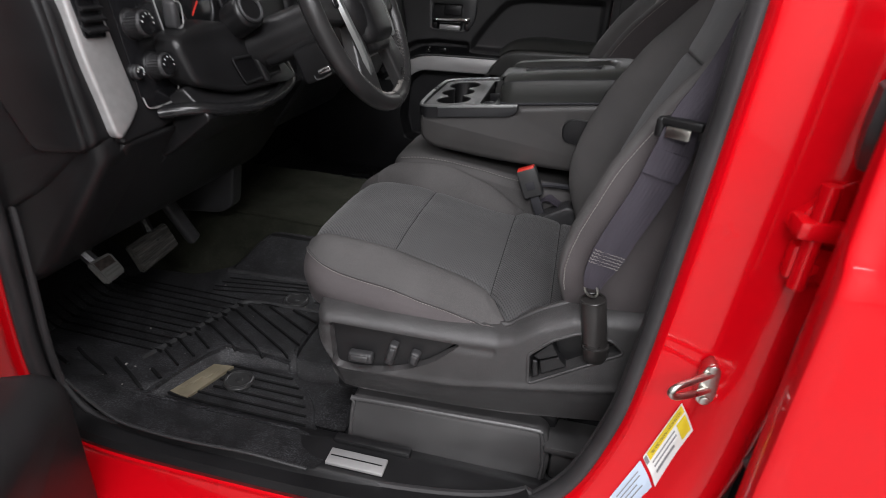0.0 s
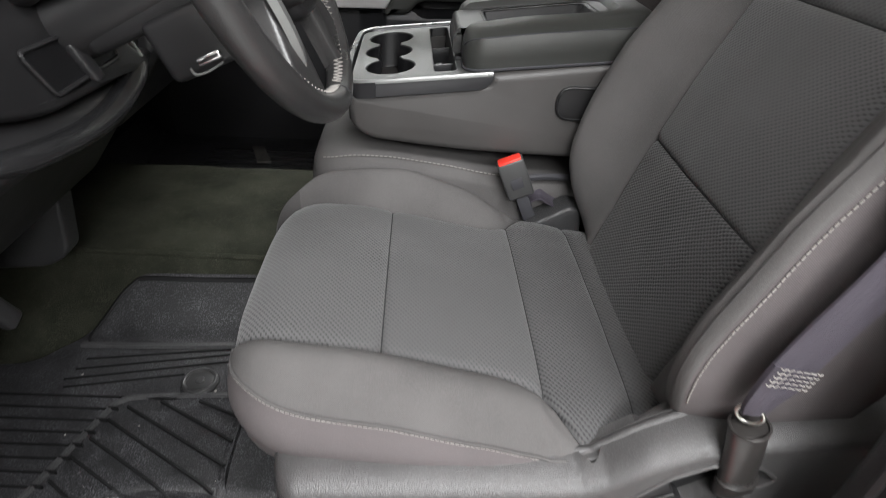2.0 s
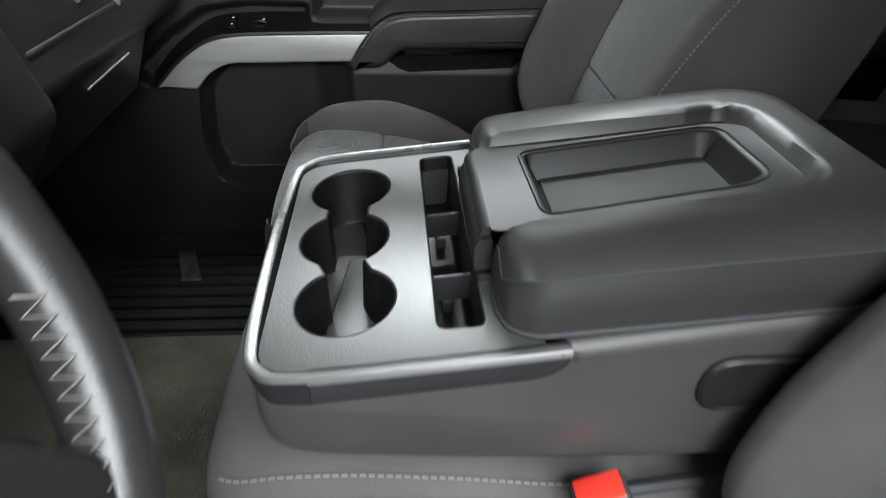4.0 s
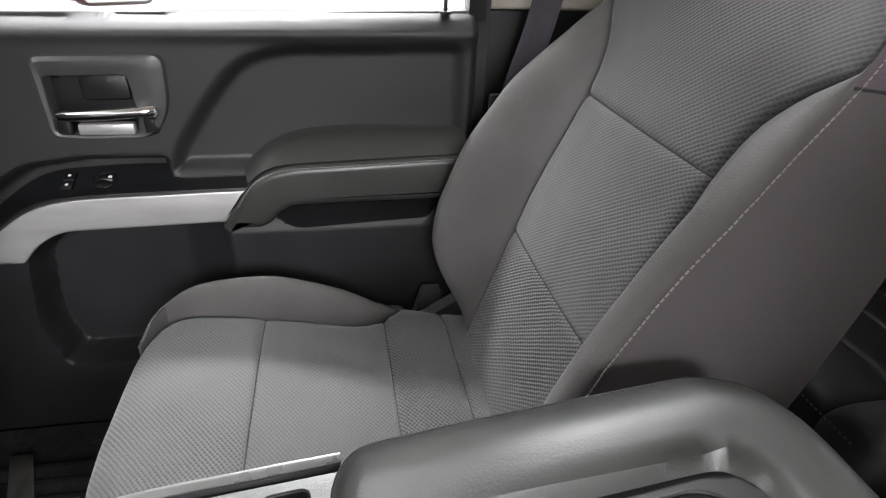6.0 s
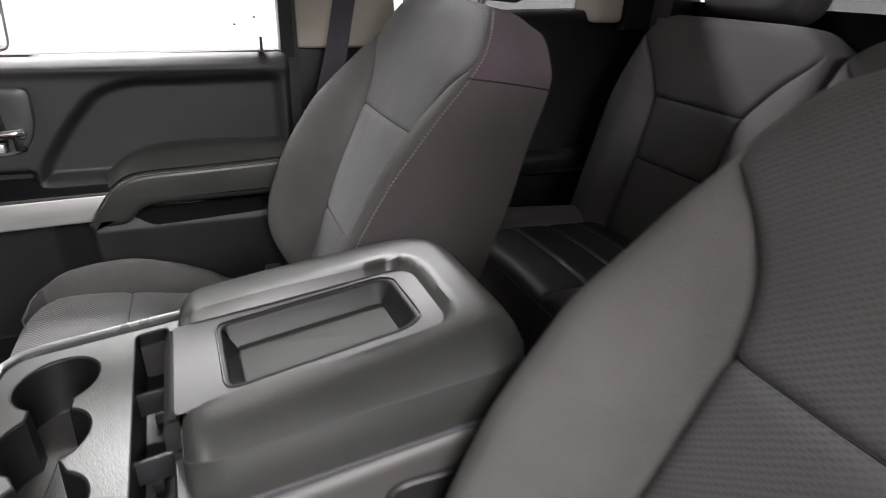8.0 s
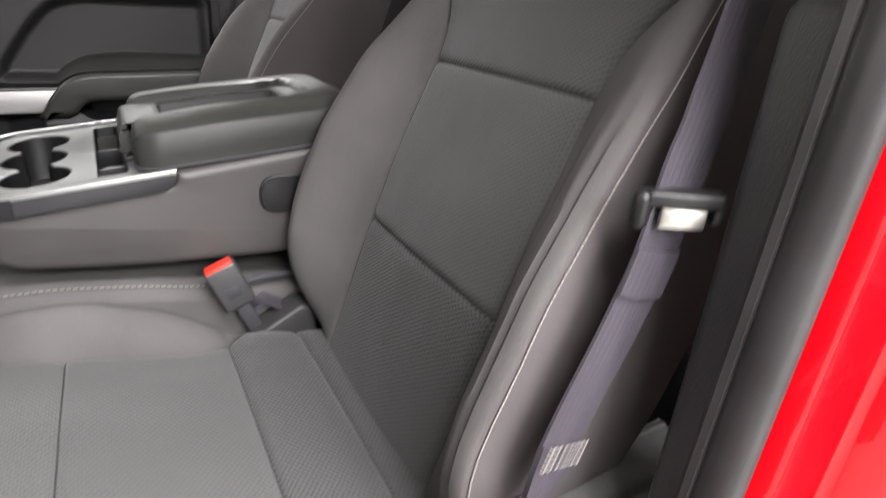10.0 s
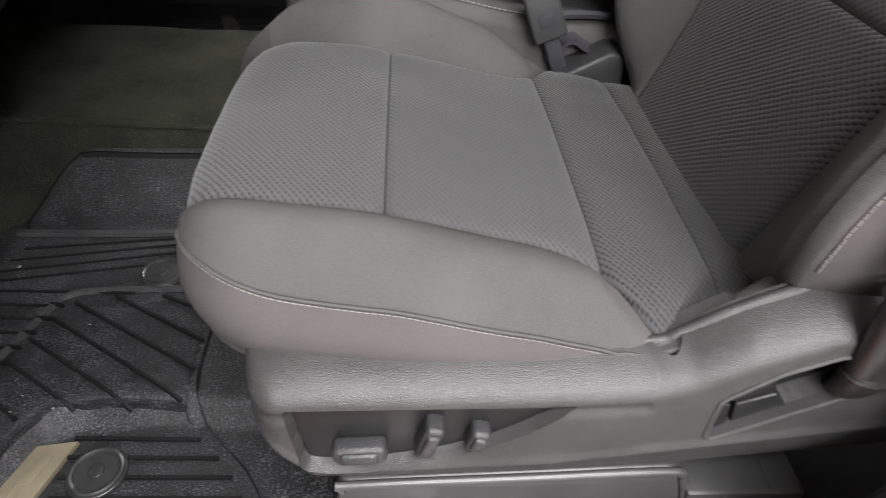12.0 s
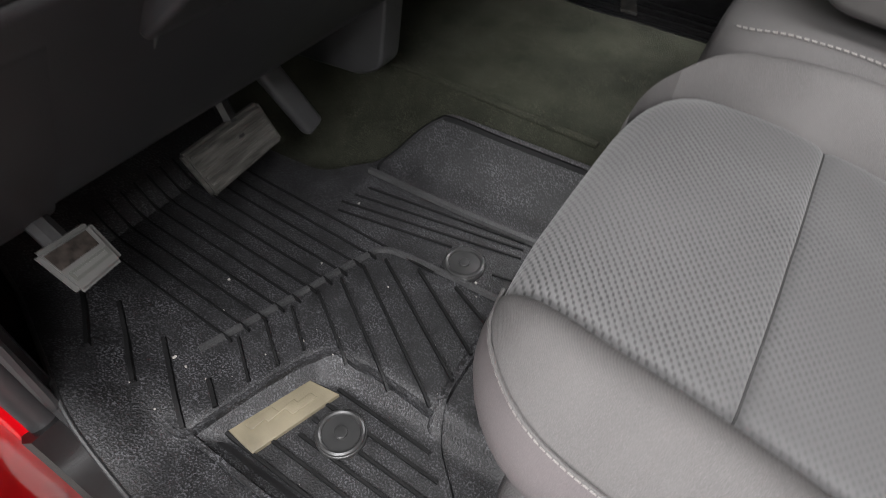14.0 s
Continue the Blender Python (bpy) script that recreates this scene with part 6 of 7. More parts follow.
face_panel(rounded([(-0.788, 0.80), (-0.784, 0.731), (-0.784, 0.654), (-0.778, 0.592), (-0.775, 0.552), (-0.766, 0.542), (-0.738, 0.558), (-0.713, 0.579), (-0.711, 0.595), (-0.717, 0.645), (-0.725, 0.728), (-0.730, 0.80)],
                   [0.004, 0.01, 0.02, 0.02, 0.008, 0.006, 0.012, 0.008, 0.012, 0.02, 0.02, 0.004]), 0.014, 0.01, M_SATIN, "silver_strip", "satin silver strip", 0.006)
face_panel(rounded([(-0.765, 0.532), (-0.71, 0.534), (-0.616, 0.541), (-0.573, 0.560), (-0.558, 0.62), (-0.552, 0.69), (-0.556, 0.80), (-0.735, 0.80)], [0.012, 0.02, 0.03, 0.03, 0.03, 0.02, 0.01, 0.01]), 0.010, 0.01, M_BLACK, "bezel", "black bezel with a rounded corner", 0.007)
face_panel(rounded([(-0.702, 0.585), (-0.692, 0.573), (-0.635, 0.574), (-0.616, 0.586), (-0.605, 0.63), (-0.612, 0.715), (-0.616, 0.80), (-0.705, 0.80)], [0.008, 0.008, 0.012, 0.012, 0.02, 0.02, 0.006, 0.006]), 0.0125, 0.0, M_GLOSS, "switch_plate", "glossy black switch plate", 0.001)
part("plate_edge", tube(smooth_path([Vector(on_face(y, z)) + Vector((0.0135, 0, 0)) for y, z in ((-0.700, 0.590), (-0.690, 0.5725), (-0.635, 0.5735), (-0.6155, 0.5855), (-0.6045, 0.63), (-0.6110, 0.715), (-0.6150, 0.79))], 6), 0.0012, 6), M_SATIN, dash, "thin bright edge")
def dash_knob(y, z, r, h, name, label):
    n = Vector((0.98, 0, 0.18))
    o = Vector(on_face(y, z)) + n * 0.009
    k = part(name, disc(o, n, r * 1.12, 0.006, 0.002), M_BLACK, dash, label)
    part("knob_grip", disc(o + n * 0.005, n, r, h, 0.003, 40, r * 0.92), M_TRIM, k)
    part("knob_face", disc(o + n * (h + 0.0045), n, r * 0.8, 0.0015, 0.0005), M_GLOSS, k)
    for q in range(30):
        a = 2 * math.pi * q / 30
        p = o + n * 0.008 + Vector((0, math.cos(a), math.sin(a))) * r * 0.99
        part("grip_ridge", tube([p, p + n * (h - 0.007)], 0.0009, 4), M_BLACK, k)
    for q in range(7):
        a = radians(-40 + q * 35)
        p = o + n * (h + 0.0065) + Vector((0, math.cos(a), math.sin(a))) * r * 0.6
        part("mark", disc(p, n, 0.0011, 0.0006, 0, 6), M_WHITE, k)
dash_knob(-0.674, 0.690, 0.021, 0.026, "headlamp_knob", "black ridged rotary knob with white marks")
dash_knob(-0.655, 0.628, 0.020, 0.026, "drive_knob", "black ridged rotary knob with white marks")
dash_knob(-0.699, 0.625, 0.011, 0.008, "dimmer_knob", "small black ridged knob")
vent = part("air_vent", prism(rounded([(-0.780, 0.80), (-0.773, 0.682), (-0.733, 0.680), (-0.737, 0.80)], 0.005), "x", -0.275, -0.2385, 0.002), M_GLOSS, dash, "black air vent with slats")
for k in range(7):
    z = 0.694 + k * 0.014
    part("slat", placed(box((-0.012, -0.020, -0.0022), (0.008, 0.020, 0.0022), 0.001), Matrix.Translation((-0.236 - (z - 0.690) * 0.17, -0.7545, z)) @ Matrix.Rotation(radians(25), 4, "Y")), M_BLACK, vent)
part("column_switch", join(placed(box((-0.012, -0.008, -0.022), (0.012, 0.008, 0.022), 0.006, 3), Matrix.Translation((-0.232, -0.594, 0.702)))), M_TRIM, dash, "small dark switch with a bright edge")
part("switch_edge", tube(smooth_path([(-0.2195, -0.600, 0.724), (-0.218, -0.588, 0.718), (-0.218, -0.586, 0.690), (-0.2195, -0.596, 0.681)], 5), 0.0012, 6), M_SATIN, dash)
# cluster hood and gauges behind the wheel
part("cluster_lip", tube(smooth_path([(-0.245, -0.545, 0.655), (-0.220, -0.52, 0.645), (-0.215, -0.44, 0.640), (-0.222, -0.34, 0.652), (-0.245, -0.315, 0.68)], 6), 0.010, 8), M_BLACK, dash, "rounded cluster lip")
for y in (-0.50, -0.375):
    g = part("gauge", disc((-0.256, y, 0.715), (0.98, 0, 0.18), 0.050, 0.006, 0.002, 40), M_GLOSS, dash, "dark round gauge")
    part("gauge_ring", ring((-0.250, y, 0.7165), (0.98, 0, 0.18), 0.049, 0.0025, 44), M_BAND, g)
    part("needle", placed(box((0, -0.0007, 0), (0.0015, 0.0007, 0.030), 0), Matrix.Translation((-0.247, y, 0.717)) @ Matrix.Rotation(radians(140), 4, "X")), M_REDBTN, g, "red needle")
# panel of small switches under the column
LOWER = rounded([(-0.632, 0.600), (-0.642, 0.672), (-0.547, 0.692), (-0.416, 0.676), (-0.380, 0.630), (-0.325, 0.566), (-0.546, 0.574)], [0.02, 0.02, 0.03, 0.03, 0.03, 0.012, 0.03])
def lower_face(bm):
    """Leans the panel's face back towards its top and its outer end."""
    for v in bm.verts:
        v.co.x -= 0.35 * (v.co.z - 0.56) + 0.10 * max(0.0, -0.45 - v.co.y)
    return bm
lower = part("lower_panel", lower_face(prism(LOWER, "x", -0.26, -0.140, 0.012, 4)), M_BLACK, dash, "black lower switch panel")
POCKET_L = rounded([(-0.528, 0.628), (-0.412, 0.628), (-0.396, 0.594), (-0.516, 0.590)], 0.005)
# No hollow here: a flat black plate stands for the pocket's shaded inside.
part("pocket", lower_face(prism(POCKET_L, "x", -0.17, -0.1392)), M_CUP, lower, "flat black plate for the shade of an open pocket")
part("pocket_edge", lower_face(tube([(-0.1385, y, z) for y, z in inset_ring(POCKET_L, -0.002)], 0.0022, 6, True)), M_BLACK, lower)
part("release_lever", lower_face(placed(box((-0.006, -0.008, -0.022), (0.006, 0.008, 0.020), 0.004, 3), Matrix.Translation((-0.138, -0.458, 0.606)) @ Matrix.Rotation(radians(12), 4, "X"))), M_BLACK, lower, "dark release lever")
part("tag", lower_face(box((-0.1390, -0.434, 0.610), (-0.1382, -0.424, 0.618), 0)), M_YELLOW, lower, "small yellow tag")
M_LIP = surf("lip_plastic", (0.011, 0.011, 0.0115), rough=0.21, var=0.15, scale=14, bump=0)
part("lower_lip", sweep(smooth_path([(-0.225, -0.665, 0.560), (-0.180, -0.640, 0.566), (-0.154, -0.590, 0.557), (-0.148, -0.494, 0.546), (-0.148, -0.415, 0.552), (-0.158, -0.350, 0.568), (-0.19, -0.31, 0.59)], 7), circle(0.016, 18, 0.7)), M_LIP, dash, "rounded glossy lower lip")
part("knee_upper", prism(rounded([(-0.150, 0.552), (-0.215, 0.500), (-0.255, 0.470), (-0.270, 0.545), (-0.20, 0.600)], 0.012), "y", -0.640, -0.335, 0.005, 3, True), M_BLACK, dash, "black upper knee panel")
# A thin tube of paler plastic draws the highlight on the knee panel's edge.
part("panel_glint", tube(smooth_path([(-0.238, -0.632, 0.489), (-0.283, -0.622, 0.4445), (-0.322, -0.620, 0.3925), (-0.372, -0.628, 0.3245)], 6), 0.0010, 6), M_TRIM, dash, "thin paler tube for the highlight along the panel's edge")
part("hush_panel", prism(rounded([(-0.62, 0.16), (-0.44, 0.175), (-0.40, 0.20), (-0.37, 0.42), (-0.62, 0.42)], 0.02), "y", -0.185, -0.225, 0.006), M_TRIM, dash, "dark side panel by the tunnel")
# centre stack and glove box
fascia = part("centre_fascia", prism(rounded([(-0.20, 0.54), (-0.235, 0.66), (-0.25, 0.80), (-0.35, 0.80), (-0.35, 0.40), (-0.30, 0.40)], 0.02), "y", -0.16, 0.22, 0.02, 4, True), M_BLACK, dash, "black centre fascia")
glove = part("glove_box", prism(rounded([(-0.235, 0.60), (-0.242, 0.54), (-0.29, 0.42), (-0.33, 0.42), (-0.33, 0.62)], 0.012), "y", 0.24, 0.62, 0.01, 3, True), M_BLACK, dash, "black glove box lid")
part("glove_handle", tube([(-0.2375, 0.38, 0.555), (-0.2375, 0.545, 0.553)], 0.0030, 8), M_SATIN, glove, "bright handle edge")
part("glove_edge", tube([(-0.2525, 0.38, 0.507), (-0.2525, 0.535, 0.511)], 0.0018, 8), M_SATIN, glove, "bright lower edge")
part("fascia_edge", sweep([(-0.238, 0.33, 0.556), (-0.238, 0.455, 0.562)], [(-0.004, -0.009), (0.004, -0.009), (0.004, 0.009), (-0.004, 0.009)]), M_TRIM, dash, "grey edge strip")
part("passenger_vent_tab", prism(rounded([(0.506, 0.588), (0.521, 0.588), (0.517, 0.613), (0.502, 0.613)], 0.007), "x", -0.245, -0.236, 0.002), M_SATIN, dash, "small oval satin tab")
part("vent_edge", tube([(-0.240, 0.40, 0.620), (-0.240, 0.51, 0.618), (-0.241, 0.552, 0.616)], 0.003, 8), M_RIM, dash, "pale edge over the vent")

# ---- steering wheel ----
wheel = empty("steering_wheel", (0.02, -0.432, 0.729), "black leather steering wheel with silver spokes and gold badge", "steering wheel")
WA = radians(25)
WM = Matrix(((-math.sin(WA), 0, math.cos(WA), 0.02), (0, 1, 0, -0.432), (math.cos(WA), 0, math.sin(WA), 0.729), (0, 0, 0, 1)))   # local x up the wheel, y across, z to the driver
M_LEATHER = surf("wheel_leather", (0.024, 0.0235, 0.0235), rough=0.30, var=0.15, scale=10, grain=800, bump=0.35, depth=0.0005)
part("rim", placed(ring((0, 0, 0), (0, 0, 1), 0.178, 0.0145, 96, 18, 1.12), WM), M_LEATHER, wheel, "smooth black leather rim")
part("hub", placed(join(disc((0, 0, -0.03), (0, 0, 1), 0.082, 0.060, 0.025, 40), box((-0.075, -0.058, -0.02), (0.04, 0.058, 0.036), 0.022, 4)), WM), M_BLACK, wheel, "black airbag hub")
part("hub_lower", placed(prism(rounded([(-0.03, -0.060), (-0.03, 0.060), (-0.070, 0.048), (-0.088, 0.036), (-0.088, -0.036), (-0.070, -0.048)], 0.012), "z", -0.01, 0.022, 0.008, 3), WM), M_BLACK, wheel, "black lower hub cover")
part("badge_edge", placed(prism(rounded([(-0.011, -0.024), (0.011, -0.024), (0.011, 0.024), (-0.011, 0.024)], 0.003), "z", 0.030, 0.0385, 0.001), WM @ Matrix.Translation((0.012, 0, 0))), M_CHROME, wheel, "chrome badge border")
part("badge", placed(prism(rounded([(-0.008, -0.021), (0.008, -0.021), (0.008, 0.021), (-0.008, 0.021)], 0.002), "z", 0.0384, 0.0395, 0.0003), WM @ Matrix.Translation((0.012, 0, 0))), M_GOLD, wheel, "plain gold badge")
for s in (-1, 1):
    part("side_spoke", placed(prism(rounded([(0.028, s * 0.06), (0.022, s * 0.172), (-0.022, s * 0.172), (-0.032, s * 0.06)], 0.006), "z", -0.012, 0.010, 0.005), WM), M_BLACK, wheel, "black spoke with buttons")
    part("lower_spoke", placed(prism(rounded([(-0.020, s * 0.074), (-0.050, s * 0.045), (-0.100, s * 0.050), (-0.166, s * 0.060), (-0.157, s * 0.090), (-0.120, s * 0.122)], 0.012), "z", -0.012, 0.010, 0.006), WM), M_LEATHER, wheel)
    part("spoke_insert", placed(sweep(smooth_path([(0.020, s * 0.098, 0.012), (-0.030, s * 0.098, 0.016), (-0.070, s * 0.091, 0.016), (-0.098, s * 0.084, 0.013), (-0.116, s * 0.078, 0.008)][:5 if s < 0 else 3], 6), [(-0.009 if s < 0 else -0.003, -0.004), (-0.006 if s < 0 else -0.002, 0.003), (0.006 if s < 0 else 0.002, 0.003), (0.009 if s < 0 else 0.003, -0.004)], up=(0, 0, 1)), WM), M_RIM, wheel, "satin silver spoke insert")
    part("spoke_button", placed(box((-0.006, s * 0.105 - 0.016, 0.009), (0.010, s * 0.105 + 0.016, 0.0135), 0.003), WM), M_GLOSS, wheel)
    lace = []
    for k in range(48):
        a = s * radians(112 + k * 1.4)
        q = k % 2
        lace.append(WM @ Vector((math.cos(a) * (0.1610 + 0.0035 * q), math.sin(a) * (0.1610 + 0.0035 * q), 0.002 + 0.0085 * q)))
    part("lacing", tube(lace, 0.0008, 5), M_THREAD, wheel, "pale crossed lacing")
    lace = []
    for k in range(36):
        a = s * radians(30 + k * 1.4)
        q = k % 2
        lace.append(WM @ Vector((math.cos(a) * (0.1600 + 0.003 * q), math.sin(a) * (0.1600 + 0.003 * q), 0.004 + 0.006 * q)))
    part("lacing", tube(lace, 0.0009, 5), M_THREAD, wheel, "pale crossed lacing")
part("rim_seam", placed(tube([(-0.178 + 0.0150 * math.cos(b), 0.0, 0.0166 * math.sin(b)) for b in [math.pi * k / 10 for k in range(-2, 13)]], 0.0006, 4), WM), M_TRIM, wheel)
col = empty("steering_column", (-0.15, -0.44, 0.60), "black steering column shroud with ignition barrel and lever", "steering column")
part("shroud", placed(join(disc((0, 0, -0.24), (0, 0, 1), 0.044, 0.20, 0.01, 32, 0.036), box((-0.042, -0.032, -0.20), (-0.01, 0.032, -0.05), 0.012, 3)), WM), M_BLACK, col)
part("ignition_barrel", placed(disc((0.050, -0.045, -0.21), (0.1, -0.3, 1), 0.030, 0.05, 0.008, 32), WM), M_BLACK, col, "black ignition barrel")
part("ignition_ring", placed(ring((0.056, -0.060, -0.160), (0.1, -0.3, 1), 0.022, 0.003), WM), M_TRIM, col, "dark ignition ring")
part("lever_housing", placed(box((-0.096, -0.036, -0.138), (-0.030, 0.032, -0.060), 0.010, 3), WM), M_BLACK, col, "black lever housing")
# Painted highlight: a pale tube traces the glint on the shroud's lower edge.
part("housing_glint", tube(smooth_path([(-0.045, -0.470, 0.605), (-0.040, -0.470, 0.599), (-0.027, -0.470, 0.603), (-0.011, -0.470, 0.613)], 5), 0.0013, 6), M_RIM, col, "thin bright edge")
part("tilt_lever", placed(box((-0.080, -0.048, -0.108), (-0.071, -0.034, -0.080), 0.003, 3), Matrix.Translation((0.009, 0.006, -0.004)) @ WM), M_CHROME, col, "chrome tilt lever")


# ---- passenger door ----
M_SHELF = surf("shelf_plastic", (0.009, 0.0095, 0.0105), rough=0.36, var=0.12, scale=10, grain=900, bump=0.12)
pdoor = empty("passenger_door", (0.1, 0.82, 0.0), "closed black vinyl passenger door with silver strip", "door")
ARCH = rounded([(0.006, 0.500), (0.010, 0.540), (0.072, 0.630), (0.125, 0.688), (0.190, 0.709), (0.470, 0.714), (0.489, 0.700), (0.489, 0.500)], [0.01, 0.03, 0.06, 0.05, 0.05, 0.015, 0.015, 0.01])
MAP = rounded([(-0.178, 0.425), (-0.235, 0.370), (-0.252, 0.235), (-0.228, 0.148), (-0.195, 0.140), (0.06, 0.140), (0.10, 0.25), (0.09, 0.425)], 0.025)
PULL = rounded([(0.155, 0.430), (0.172, 0.462), (0.445, 0.466), (0.440, 0.428), (0.425, 0.414), (0.195, 0.404)], 0.018)
HANDLE = rounded([(-0.143, 0.575), (-0.143, 0.668), (-0.020, 0.670), (-0.014, 0.575)], 0.012)
SHELFCUT = rounded([(0.012, 0.455), (0.012, 0.538), (-0.12, 0.540), (-0.21, 0.527), (-0.30, 0.470), (-0.38, 0.40), (-0.33, 0.36), (-0.25, 0.42)], 0.02)
DOOR_OUT = rounded([(-0.60, -0.02), (0.503, -0.02), (0.503, 0.752), (-0.60, 0.735)], [0.05, 0.05, 0.022, 0.02])


def door_base(X, Z):
    y = 0.790 + 0.0 * X
    y = y - 0.020 * np.clip((0.46 - Z) / 0.06, 0, 1)                    # lower panel stands further in
    k = np.clip(-sd_poly(MAP, X, Z) / 0.018, 0, 1)                     # the map pocket runs out softly towards the rear
    y = y - 0.060 * k * k * (3 - 2 * k) * np.clip((X - 0.0) / 0.09, 0, 1) ** 1.5
    top = 0.7435 + 0.0155 * (X - 0.1) / 0.5
    k = np.clip((Z - (top - 0.030)) / 0.030, 0, 1)
    y = y + 0.035 * (1 - np.sqrt(np.clip(1 - k * k, 0, 1)))            # rolled upper edge
    y = y - 0.006 * np.exp(-((Z - 0.722) / 0.010) ** 2)
    k = np.clip((X - 0.49) / 0.013, 0, 1)
    return y + 0.012 * k * k


# A darker black for the door panel below the strip.
M_LOWER = surf("lower_door_black", (0.017, 0.017, 0.0185), rough=0.46, var=0.2, scale=6, grain=700, bump=0.4, depth=0.0005, spec=0.4)
HOLLOWS = [(ARCH, 0.026, 0.024), (MAP, 0.060, 0.018), (PULL, 0.070, 0.014), (HANDLE, 0.030, 0.010), (SHELFCUT, 0.038, 0.022)]
for name, lo, hi, skin, words in (("door_panel", 0.46, 0.760, M_DOOR, "black vinyl upper door panel"), ("lower_door_panel", -0.02, 0.46, M_LOWER, "darker black lower door panel")):
    cut = [(x, min(max(z, lo), hi)) for x, z in DOOR_OUT] if lo > 0 else rounded([(-0.60, lo), (0.503, lo), (0.503, hi), (-0.60, hi)], [0.05, 0.05, 0, 0])
    part(name, relief(-0.60, 0.503, lo, hi, 0.0042, door_base, HOLLOWS, lambda x, z, d: (x, d, z), cut), skin, pdoor, words)
part("door_outer", box((-0.62, 0.862, -0.10), (0.50, 0.94, 0.73), 0.02), M_RED, pdoor, "red outer skin")
# armrest with a stitched top
ARM = rounded([(0.078, 0.420), (0.132, 0.500), (0.160, 0.520), (0.200, 0.5285), (0.300, 0.532), (0.485, 0.540), (0.489, 0.467), (0.44, 0.461), (0.185, 0.458), (0.152, 0.420)], [0.006, 0.03, 0.03, 0.05, 0.02, 0.012, 0.01, 0.03, 0.03, 0.02])
arm = part("armrest", prism(ARM, "y", 0.80, 0.742, 0.014, 5), M_VINYL, pdoor, "padded black vinyl armrest")
arm_top = smooth_path([(0.110, 0.7415, 0.462), (0.134, 0.7425, 0.497), (0.160, 0.7435, 0.515), (0.200, 0.7445, 0.5235), (0.300, 0.7445, 0.5275), (0.480, 0.7445, 0.535)], 8)
part("stitching", dashes([p + Vector((0, -0.0005, 0)) for p in arm_top], 0.0042, 0.0024, 0.0008), M_THREAD, arm, "pale stitching")
shelf = bmesh.new()
rowsA = smooth_path([(0.128, 0.750, 0.500), (0.160, 0.752, 0.522), (0.200, 0.753, 0.530), (0.30, 0.753, 0.534), (0.487, 0.753, 0.5415)], 8)
rowsB = smooth_path([(0.120, 0.815, 0.510), (0.160, 0.815, 0.545), (0.210, 0.815, 0.566), (0.30, 0.815, 0.574), (0.487, 0.815, 0.570)], 8)
prev = None
for a, b in zip(rowsA, rowsB):
    line = [shelf.verts.new(a.lerp(b, t) + Vector((0, 0, 0.012 * math.sin(math.pi * t)))) for t in (0, 0.2, 0.4, 0.6, 0.8, 1)]
    if prev:
        for k in range(5):
            shelf.faces.new((prev[k], line[k], line[k + 1], prev[k + 1]))
    prev = line
part("armrest_top", shelf, M_VINYL, arm, "sloping padded top")
# silver strip and switch shelf
STRIP = rounded([(0.126, 0.4865), (-0.130, 0.480), (-0.195, 0.468), (-0.255, 0.430), (-0.312, 0.372), (-0.232, 0.370), (-0.205, 0.402), (-0.165, 0.424), (0.086, 0.430)], [0.002, 0.05, 0.04, 0.05, 0.004, 0.004, 0.03, 0.03, 0.002])
part("silver_strip", prism(STRIP, "y", 0.78, 0.755, 0.004), M_SATIN, pdoor, "satin silver strip")
# sloping switch shelf above the strip
shelf_low = smooth_path([(0.132, 0.755, 0.488), (0.030, 0.755, 0.4865), (0.010, 0.755, 0.486), (-0.130, 0.755, 0.4815), (-0.195, 0.755, 0.469), (-0.255, 0.755, 0.431), (-0.316, 0.755, 0.373)], 10)
shelf_high = smooth_path([(0.132, 0.800, 0.500), (0.030, 0.802, 0.500), (0.005, 0.822, 0.510), (-0.110, 0.822, 0.509), (-0.190, 0.822, 0.498), (-0.262, 0.822, 0.455), (-0.335, 0.822, 0.393)], 10)
sb_mesh, prev = bmesh.new(), None
for a, b in zip(shelf_low, shelf_high):
    line = [sb_mesh.verts.new(p) for p in (a + Vector((0, 0.004, -0.006)), a + Vector((0, -0.003, 0.0)), a + Vector((0, -0.002, 0.004)), a.lerp(b, 0.10), a.lerp(b, 0.5), b, b + Vector((0, 0.01, -0.02)))]
    if prev:
        for k in range(len(line) - 1):
            sb_mesh.faces.new((prev[k], line[k], line[k + 1], prev[k + 1]))
    prev = line
part("switch_shelf", sb_mesh, M_SHELF, pdoor, "smooth black switch shelf")
def on_shelf(x):
    return Matrix(((1, 0, 0, x), (0, 0.929, -0.371, 0.788), (0, 0.371, 0.929, 0.4975), (0, 0, 0, 1)))
ws = part("window_switch", placed(join(ring((0, 0, 0.001), (0, 0, 1), 0.0165, 0.0016, 40), disc((0, 0, -0.004), (0, 0, 1), 0.0165, 0.0045, 0.0005, 32)), on_shelf(-0.093)), M_GLOSS, pdoor, "black window switch in a round cup")
part("switch_paddle", placed(sweep(smooth_path([(-0.013, -0.004, 0.002), (0.0, -0.004, 0.006), (0.013, -0.004, 0.003)], 4), circle(0.0035, 10)), on_shelf(-0.093)), M_GLOSS, ws)
part("switch_mark", placed(box((0.006, -0.001, 0.004), (0.011, 0.004, 0.0065), 0.0005), on_shelf(-0.093)), M_WHITE, ws)
ls = part("lock_switch", placed(box((-0.0085, -0.0195, -0.004), (0.0085, 0.0195, 0.0028), 0.002), on_shelf(-0.146)), M_GLOSS, pdoor, "black lock switch")
part("switch_split", placed(box((-0.0086, -0.0005, 0.0027), (0.0086, 0.0005, 0.0031), 0), on_shelf(-0.146)), M_INK, ls)
